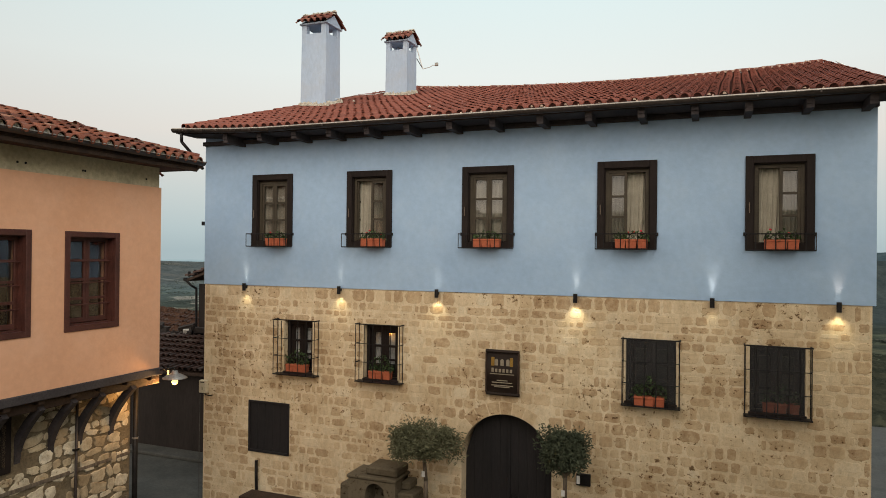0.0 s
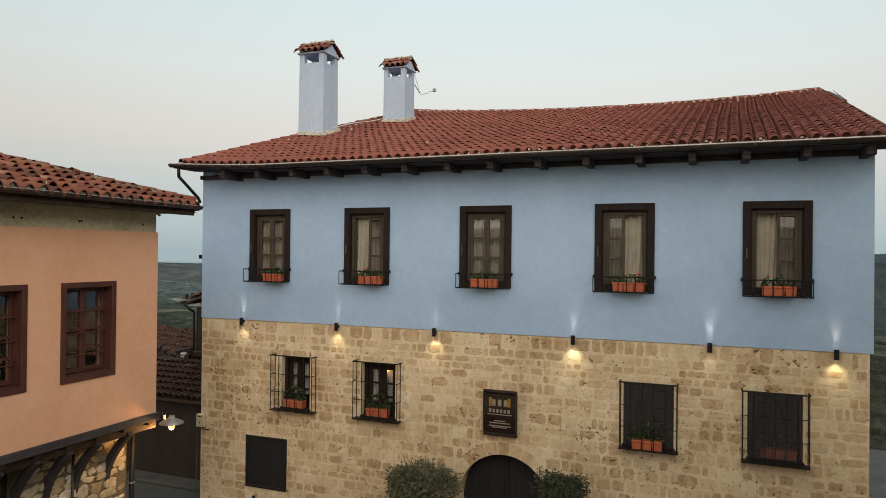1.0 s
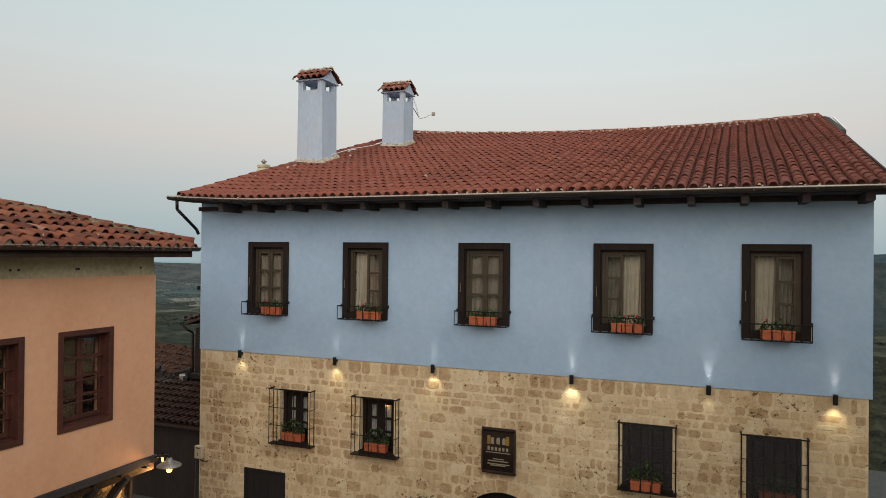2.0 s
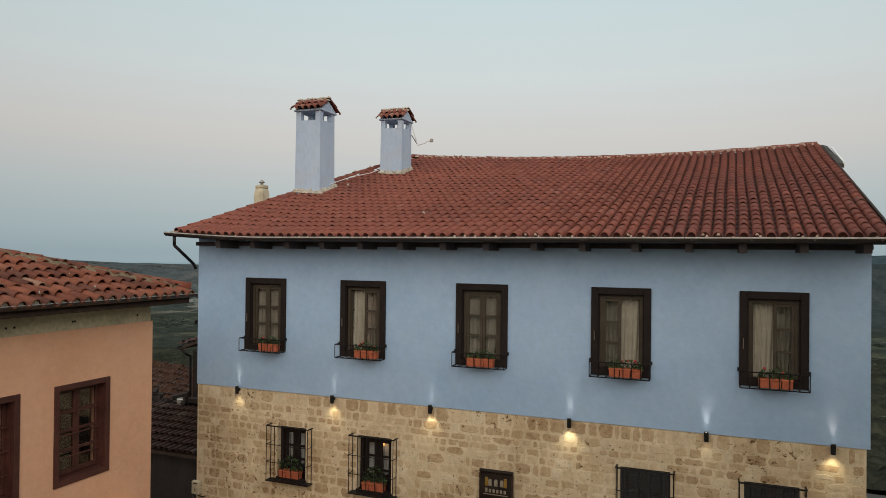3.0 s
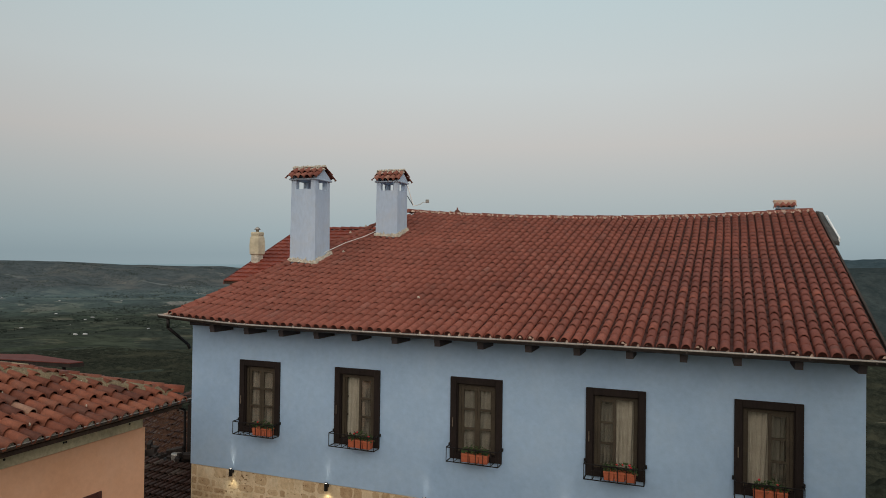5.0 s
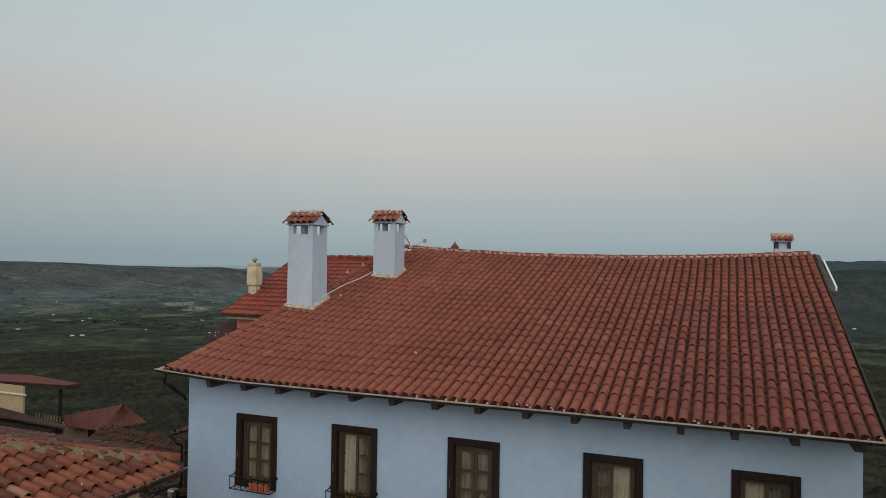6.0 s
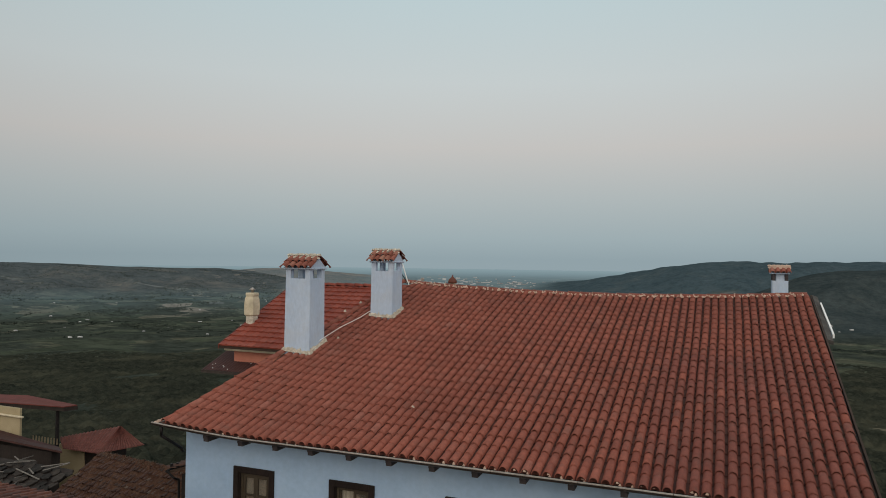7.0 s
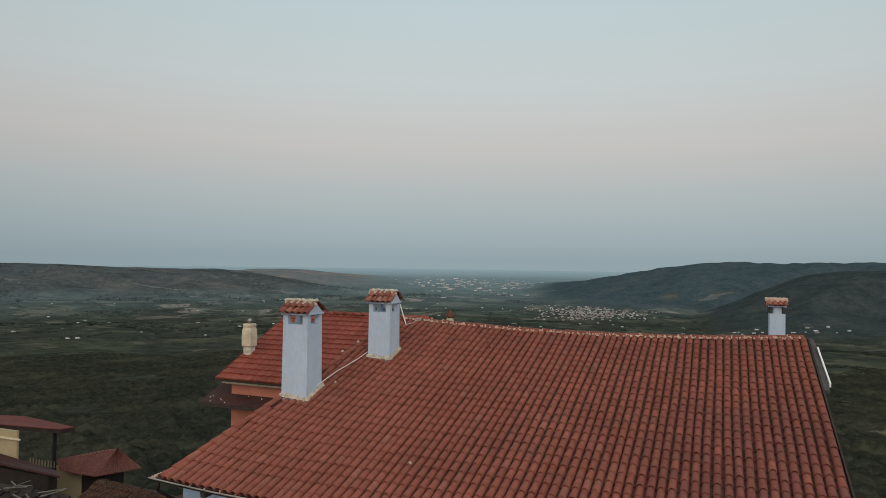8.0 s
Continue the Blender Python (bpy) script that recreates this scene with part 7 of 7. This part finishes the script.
near_r = [0.5, 8, 16, 24, 30, 36, 44, 55, 70, 90, 115, 150, 190, 240, 300, 370, *range(400, 3000, 22), 3100, 3300, 3600, 4000, 4400, 4750, 4900]
near_az = [-180 + 2 * k for k in range(59)] + [-62 + 0.25 * k for k in range(321)] + [20 + 2 * k for k in range(81)]
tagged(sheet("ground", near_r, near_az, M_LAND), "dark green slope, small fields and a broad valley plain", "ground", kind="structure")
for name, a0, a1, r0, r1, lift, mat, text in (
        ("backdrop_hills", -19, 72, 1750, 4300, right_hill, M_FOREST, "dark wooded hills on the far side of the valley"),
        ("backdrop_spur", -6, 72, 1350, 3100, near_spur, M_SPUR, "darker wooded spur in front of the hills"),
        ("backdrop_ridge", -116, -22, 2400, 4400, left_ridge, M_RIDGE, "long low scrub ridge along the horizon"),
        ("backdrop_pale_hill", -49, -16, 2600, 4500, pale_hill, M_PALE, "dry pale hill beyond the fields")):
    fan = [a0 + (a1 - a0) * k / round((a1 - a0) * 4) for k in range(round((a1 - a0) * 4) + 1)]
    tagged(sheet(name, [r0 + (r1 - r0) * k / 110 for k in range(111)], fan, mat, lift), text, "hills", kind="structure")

# paved lane and square at the village's top
tagged(part("pavement", Mb().box(-15.6, 9.0, -12.0, 16.2, GROUND - 0.2, GROUND), M_PAVE), "worn concrete paving of the lane and square", "pavement", kind="structure")
tagged(part("road", Mb().box(3.0, 9.0, 16.2, 28.0, GROUND - 0.22, GROUND - 0.02), M_PAVE), "worn grey road running past the gable", "road", kind="structure")
tagged(part("kerb_slab", Mb().box(-15.3, -11.8, 15.5, 16.1, GROUND, GROUND + 0.10, c=0.02), M_PAVE), "low concrete step before the shed", "step", kind="structure")

# woods on the slopes: crowns of many small leafy facets
def leafy(count, facets, place, seed, small=1.0, tall=1.0):
    """Crowns for a whole wood in one mesh: a few crown shapes, scattered. place() gives x, y, z, size."""
    g = np.random.default_rng(seed)
    shapes = []
    for _ in range(18):
        lobes = g.normal(size=(5, 3)) * (0.42, 0.42, 0.28) + (0, 0, 0.45)
        d = g.normal(size=(facets, 3))
        d[:, 2] = np.abs(d[:, 2]) + 0.15
        d /= np.linalg.norm(d, axis=1)[:, None]
        c = lobes[g.integers(0, 5, facets)] + d * g.uniform(0.42, 0.62, facets)[:, None]
        n = d + g.normal(size=(facets, 3)) * 0.35
        n[:, 2] = np.abs(n[:, 2]) + 0.25
        n /= np.linalg.norm(n, axis=1)[:, None]
        u = np.cross(n, g.normal(size=(facets, 3)))
        u /= np.linalg.norm(u, axis=1)[:, None]
        w = np.cross(n, u)
        r = small * g.uniform(0.16, 0.40, facets)[:, None]
        shapes.append(np.stack([c + u * r, c + w * r * 0.8, c - u * r, c - w * r * 0.8], 1).reshape(-1, 3))
    verts = np.concatenate([shapes[k % 18] * (s, s, s * tall) + (x, y, z) for k, (x, y, z, s) in enumerate(place(count))])
    faces = np.arange(len(verts)).reshape(-1, 4)
    mb = Mb()
    mb.v, mb.f = verts.tolist(), faces.tolist()
    return mb


def soft_foliage(m):
    """Leaves scatter light: the facets' normals lean to the sky."""
    nodes, links = m.node_tree.nodes, m.node_tree.links
    lean = nodes.new("ShaderNodeVectorMath")
    lean.operation = "MULTIPLY_ADD"
    lean.inputs[1].default_value, lean.inputs[2].default_value = (0.28, 0.28, 0.28), (0.0, 0.0, 0.8)
    links.new(nodes.new("ShaderNodeNewGeometry").outputs["Normal"], lean.inputs[0])
    unit = nodes.new("ShaderNodeVectorMath")
    unit.operation = "NORMALIZE"
    links.new(lean.outputs[0], unit.inputs[0])
    links.new(unit.outputs[0], nodes["Principled BSDF"].inputs["Normal"])


def canopy_z(x, y, r):
    """Top of the closed woods: rounded crowns side by side over the falling ground."""
    jx, jy = 1.6 * noise.noise((x / 7, y / 7, 3.0)), 1.6 * noise.noise((x / 7, y / 7, 8.0))
    near = noise.voronoi(((x + jx) / 6.2, (y + jy) / 6.2, 0.5))
    tall = 0.65 + 0.35 * noise.cell(near[1][0] * 7.3)
    dome = max(0.0, 1.0 - (near[0][0] / 0.80) ** 2) * tall
    twigs = noise.noise((x / 1.7, y / 1.7, 7.0)) + 0.8 * noise.noise((x / 3.9, y / 3.9, 1.0))
    thin = smooth(-0.75, -0.25, noise.noise((x / 60, y / 60, 9.0))) * smooth(40, 56, r) * smooth(1150, 800, r)
    return land_z(x, y) - 0.8 + thin * (3.6 * dome + 1.2 * twigs + 0.8)


def ridge_trees(count):
    """Single trees and thickets scattered over the far ridge."""
    out = []
    while len(out) < count:
        az, r = rng.uniform(-60, -24), rng.uniform(2450, 3420)
        x, y = r * math.sin(radians(az)), r * math.cos(radians(az))
        if noise.noise((x / 190, y / 190, 6.0)) < 0.05:
            continue
        out.append((x, y, land_z(x, y) + max(0.0, left_ridge(x, y, r, az)) - 1.0, rng.uniform(2.0, 4.6)))
    return out


def valley_trees(count):
    out = []
    while len(out) < count:
        az, r = radians(rng.uniform(-60, 16)), 1250 * (2800 / 1250) ** rng.random()
        x, y = r * math.sin(az), r * math.cos(az)
        if not (abs(noise.noise((x / 170, y / 120, 3.0))) < 0.03 or noise.noise((x / 230, y / 150, 6.0)) > 0.27):
            continue
        out.append((x, y, land_z(x, y) - 1.0, rng.uniform(1.6, 3.8)))
    return out


rings = [60 * (1150 / 60) ** (k / 460) for k in range(461)]
verts, faces, seg = [], [], 560
for r in rings:
    for k in range(seg + 1):
        az = radians(-62 + 80 * k / seg)
        x, y = r * math.sin(az), r * math.cos(az)
        verts.append((x, y, canopy_z(x, y, r)))
faces = [(j * (seg + 1) + k, j * (seg + 1) + k + 1, (j + 1) * (seg + 1) + k + 1, (j + 1) * (seg + 1) + k) for j in range(460) for k in range(seg)]
M_CANOPY = surf("scrub_canopy", (0.016, 0.018, 0.014), (0.044, 0.047, 0.034), 0.11, 1.0, 0.9, 0.4, 1.0, 1.2, 0.5, spec=0.0, tint=(0.075, 0.072, 0.048), tint_scale=0.016, tint_amount=0.6)
canopy = Mb()
canopy.v, canopy.f = verts, faces
tagged(part("scrub_canopy", canopy, M_CANOPY, None, tidy=False, smooth=True), "dense dark scrub covering the slope", "woods", kind="stuff")


M_FARW = surf("far_hedge_trees", (0.038, 0.048, 0.041), (0.060, 0.072, 0.058), 0.02, 1.0, 0.3, 0.3, 0.0, vary="island", vary_amount=0.1, spec=0.0)
soft_foliage(M_FARW)
tagged(part("far_woods", leafy(15000, 12, valley_trees, 6, 1.0, 0.8), M_FARW, None, tidy=False), "hedgerows and thickets in the valley", "woods", kind="stuff")
tagged(part("ridge_woods", leafy(5000, 8, ridge_trees, 9, 1.1, 0.8), M_FARW, None, tidy=False), "scattered dark thickets on the far ridge", "woods", kind="stuff")

# far villages and farm buildings
M_FARHOUSE = surf("far_house_walls", (0.22, 0.23, 0.235), (0.46, 0.46, 0.45), 0.03, 0.9, 0.2, 0.2, 0.0, vary="island", vary_amount=0.5)


def small_house(mb, x, y, w, d, h, turn, roofs=None, lift=0.0):
    m = pose(x, y, land_z(x, y) + lift - 1, 0, 0, turn)
    mb.box(-w, w, -d, d, 0, h, m)
    (mb if roofs is None else roofs).add([(-w, -d, h), (w, -d, h), (w, d, h), (-w, d, h), (-w, 0, h + d * 0.5), (w, 0, h + d * 0.5)], [(0, 1, 5, 4), (2, 3, 4, 5), (1, 2, 5), (3, 0, 4)], m)


M_FARROOF = surf("far_tile_roofs", (0.20, 0.115, 0.09), (0.34, 0.23, 0.19), 0.03, 0.9, 0.2, 0.2, 0.0, vary="island", vary_amount=0.5)
village, village_roofs = Mb(), Mb()
for k in range(430):
    az, r = radians(rng.gauss(-8.2, 2.1)), rng.gauss(2130, 110)
    small_house(village, r * math.sin(az), r * math.cos(az), rng.uniform(1.6, 3.8), rng.uniform(1.4, 2.5), rng.uniform(1.8, 3.4), rng.uniform(0, 180), village_roofs if k % 5 < 3 else None)
vill = tagged(part("far_village", village, M_FARHOUSE, None, tidy=False), "pale village in the valley floor", "village", kind="stuff")
tagged(part("roofs", village_roofs, M_FARROOF, vill, tidy=False), "muted red roofs", kind="stuff")
town = Mb()
for k in range(170):
    az, r = radians(rng.gauss(-17, 3.6)), rng.gauss(3350, 260)
    small_house(town, r * math.sin(az), r * math.cos(az), rng.uniform(3, 12), rng.uniform(2, 4), rng.uniform(2, 4), rng.uniform(-20, 20))
tagged(part("far_town", town, M_FARHOUSE, None, tidy=False), "pale specks of a distant town on the plain", "town", kind="stuff")
farms = Mb()
for k in range(80):
    az, r = radians(rng.uniform(-55, 15)), rng.uniform(1250, 2700)
    small_house(farms, r * math.sin(az), r * math.cos(az), rng.uniform(1.5, 4.5), rng.uniform(1.5, 2.5), rng.uniform(1.6, 2.4), rng.uniform(-30, 30))
for k in range(22):
    az_d, r = rng.uniform(-2.2, 12.5), rng.gauss(1600, 25)
    x, y = r * math.sin(radians(az_d)), r * math.cos(radians(az_d))
    small_house(farms, x, y, rng.uniform(1.5, 4.5), rng.uniform(1.5, 2.4), rng.uniform(1.8, 3.0), rng.uniform(-30, 30), None, max(0.0, near_spur(x, y, r, az_d)))
tagged(part("far_farms", farms, M_FARHOUSE, None, tidy=False), "scattered pale farm buildings among fields", "farm", kind="stuff")


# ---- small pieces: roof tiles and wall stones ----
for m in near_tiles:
    # Most right-hand tiles take the darker mesh for the roof's dimmer side.
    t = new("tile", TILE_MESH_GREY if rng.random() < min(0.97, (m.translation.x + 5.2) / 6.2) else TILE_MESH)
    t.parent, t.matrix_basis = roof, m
for m in ridge_poses:
    t = new("ridge_tile", RIDGE_MESH)
    t.parent, t.matrix_basis = roof, m
for m in old_near[:300]:
    t = new("tile", OLD_MESH)
    t.parent, t.matrix_basis = roof2, m
for m in hip_poses:
    t = new("hip_tile", HIP_MESH)
    t.parent, t.matrix_basis = roof2, m


def stone_shape(g, n=12, power=8.0, proud=1.0, rough=0.06):
    """A block face about 1 x 1, rounded and uneven, standing proud along -y."""
    ring, inner = [], []
    for k in range(n):
        a = 2 * math.pi * (k + 0.5) / n
        c, s = math.cos(a), math.sin(a)
        q = (abs(c) ** power + abs(s) ** power) ** (-1 / power) * 0.5 * g.uniform(1 - rough, 1 + rough * 0.3)
        ring.append((q * c, 0.0, q * s))
        inner.append((q * c * 0.90, -proud * g.uniform(0.75, 1.15), q * s * 0.88))
    faces = [(k, (k + 1) % n, n + (k + 1) % n, n + k) for k in range(n)]
    verts = ring + inner + [(0, -proud * 1.1, 0)]
    faces += [(n + k, n + (k + 1) % n, 2 * n) for k in range(n)]
    return verts, faces


g = random.Random(21)
SHAPES = [stone_shape(g, 16, 7.0, 1.0, 0.17) for _ in range(18)]
STONE_MESHES = [Mb().add(v, f).mesh("stone", M_STONE, False) for v, f in SHAPES]
OPEN = [(a - 0.01, b + 0.01, LOW_Z0 - 0.03, LOW_Z1 + 0.02) for a, b in LOWER] + [(HATCH[0] - 0.01, HATCH[1] + 0.01, HATCH[2] - 0.02, HATCH[3] + 0.02)]
RING = 0.26


def free_runs(z0, z1):
    """The stretches of a course between the openings."""
    runs, cuts = [(XL + 0.005, XR - 0.005)], []
    for a, b, c, d in OPEN:
        if min(z1, d) - max(z0, c) > 0.03:
            cuts.append((a, b))
    zm = (z0 + z1) / 2
    if zm < SPRING:
        cuts.append((ARCH_X - ARCH_R, ARCH_X + ARCH_R))
    elif zm < SPRING + ARCH_R + RING:
        q = math.sqrt((ARCH_R + RING) ** 2 - (zm - SPRING) ** 2)
        cuts.append((ARCH_X - q, ARCH_X + q))
    for a, b in cuts:
        runs = [s for r0, r1 in runs for s in ((r0, min(r1, a)), (max(r0, b), r1)) if s[1] - s[0] > 0.05]
    return runs


courses, near_stones, edge_z = Mb(), [], GROUND
while edge_z < STOREY - 0.06:
    hgt = min(g.uniform(0.12, 0.235), STOREY - edge_z)
    if STOREY - edge_z - hgt < 0.10:
        hgt = STOREY - edge_z
    for r0, r1 in free_runs(edge_z, edge_z + hgt):
        x = r0
        while x < r1 - 0.02:
            w = min(g.choice((0.12, 0.15, 0.18, 0.21, 0.24, 0.28, 0.33, 0.40)) * g.uniform(0.9, 1.1), r1 - x)
            if r1 - x - w < 0.10:
                w = r1 - x
            k = g.randrange(len(SHAPES))
            gap = g.uniform(0.014, 0.055)
            m = pose(x + w / 2, YF, edge_z + hgt / 2 + g.uniform(-0.008, 0.008), 0, g.uniform(-2, 2)) @ Matrix.Diagonal((max(w - gap, 0.05), g.uniform(0.001, 0.004), max(hgt - gap * g.uniform(0.5, 1.3), 0.05), 1))
            if x > -1.9 and edge_z > 1.55 and len(near_stones) < 300:
                near_stones.append((k, m))
            else:
                courses.add(*SHAPES[k], m)
            x += w
    edge_z += hgt
# the arch's ring of wedge stones
for k in range(13):
    a0, a1 = math.pi * k / 13 + 0.012, math.pi * (k + 1) / 13 - 0.012
    ra, rb = ARCH_R + 0.004, ARCH_R + RING * g.uniform(0.86, 1.0)
    pts = [(ra, a0), (ra, a1), (rb, a1), (rb, a0)]
    poly = [(ARCH_X + q * math.cos(a), SPRING + q * math.sin(a)) for q, a in pts]
    courses.prism(poly, YF - g.uniform(0.003, 0.007), YF + 0.02)
tagged(part("stone_courses", courses, M_STONE_J, wall_stone, tidy=False), "courses of limestone blocks", kind="stuff")
for k, m in near_stones:
    s = new("stone", STONE_MESHES[k])
    s.parent, s.matrix_basis = wall_stone, m

RUB = [stone_shape(g, 14, 4.0, 1.0, 0.26) for _ in range(16)]
RUB_MESHES = [Mb().add(v, f).mesh("stone", M_RUBBLE, False) for v, f in RUB]
z = GROUND + 0.1
while z < P_BOT - 0.3:
    hgt = g.uniform(0.10, 0.23)
    y = 6.2
    while y < PY - 0.18:
        w = min(g.uniform(0.10, 0.40), PY - 0.08 - y)
        if g.random() < 0.94 and z > 0.6 and not (y < 7.40 and 2.1 < z < 3.15):
            s = new("stone", RUB_MESHES[g.randrange(16)])
            s.parent = wall_rubble
            s.matrix_basis = pose(RX, y + w / 2, z + hgt / 2 + g.uniform(-0.03, 0.03), 0, 0, 90) @ pose(0, 0, 0, 0, g.uniform(-16, 16)) @ Matrix.Diagonal((max(w - g.uniform(-0.02, 0.03), 0.08), g.uniform(0.010, 0.025), max(hgt - g.uniform(-0.02, 0.03), 0.06), 1))
        y += w
    z += hgt
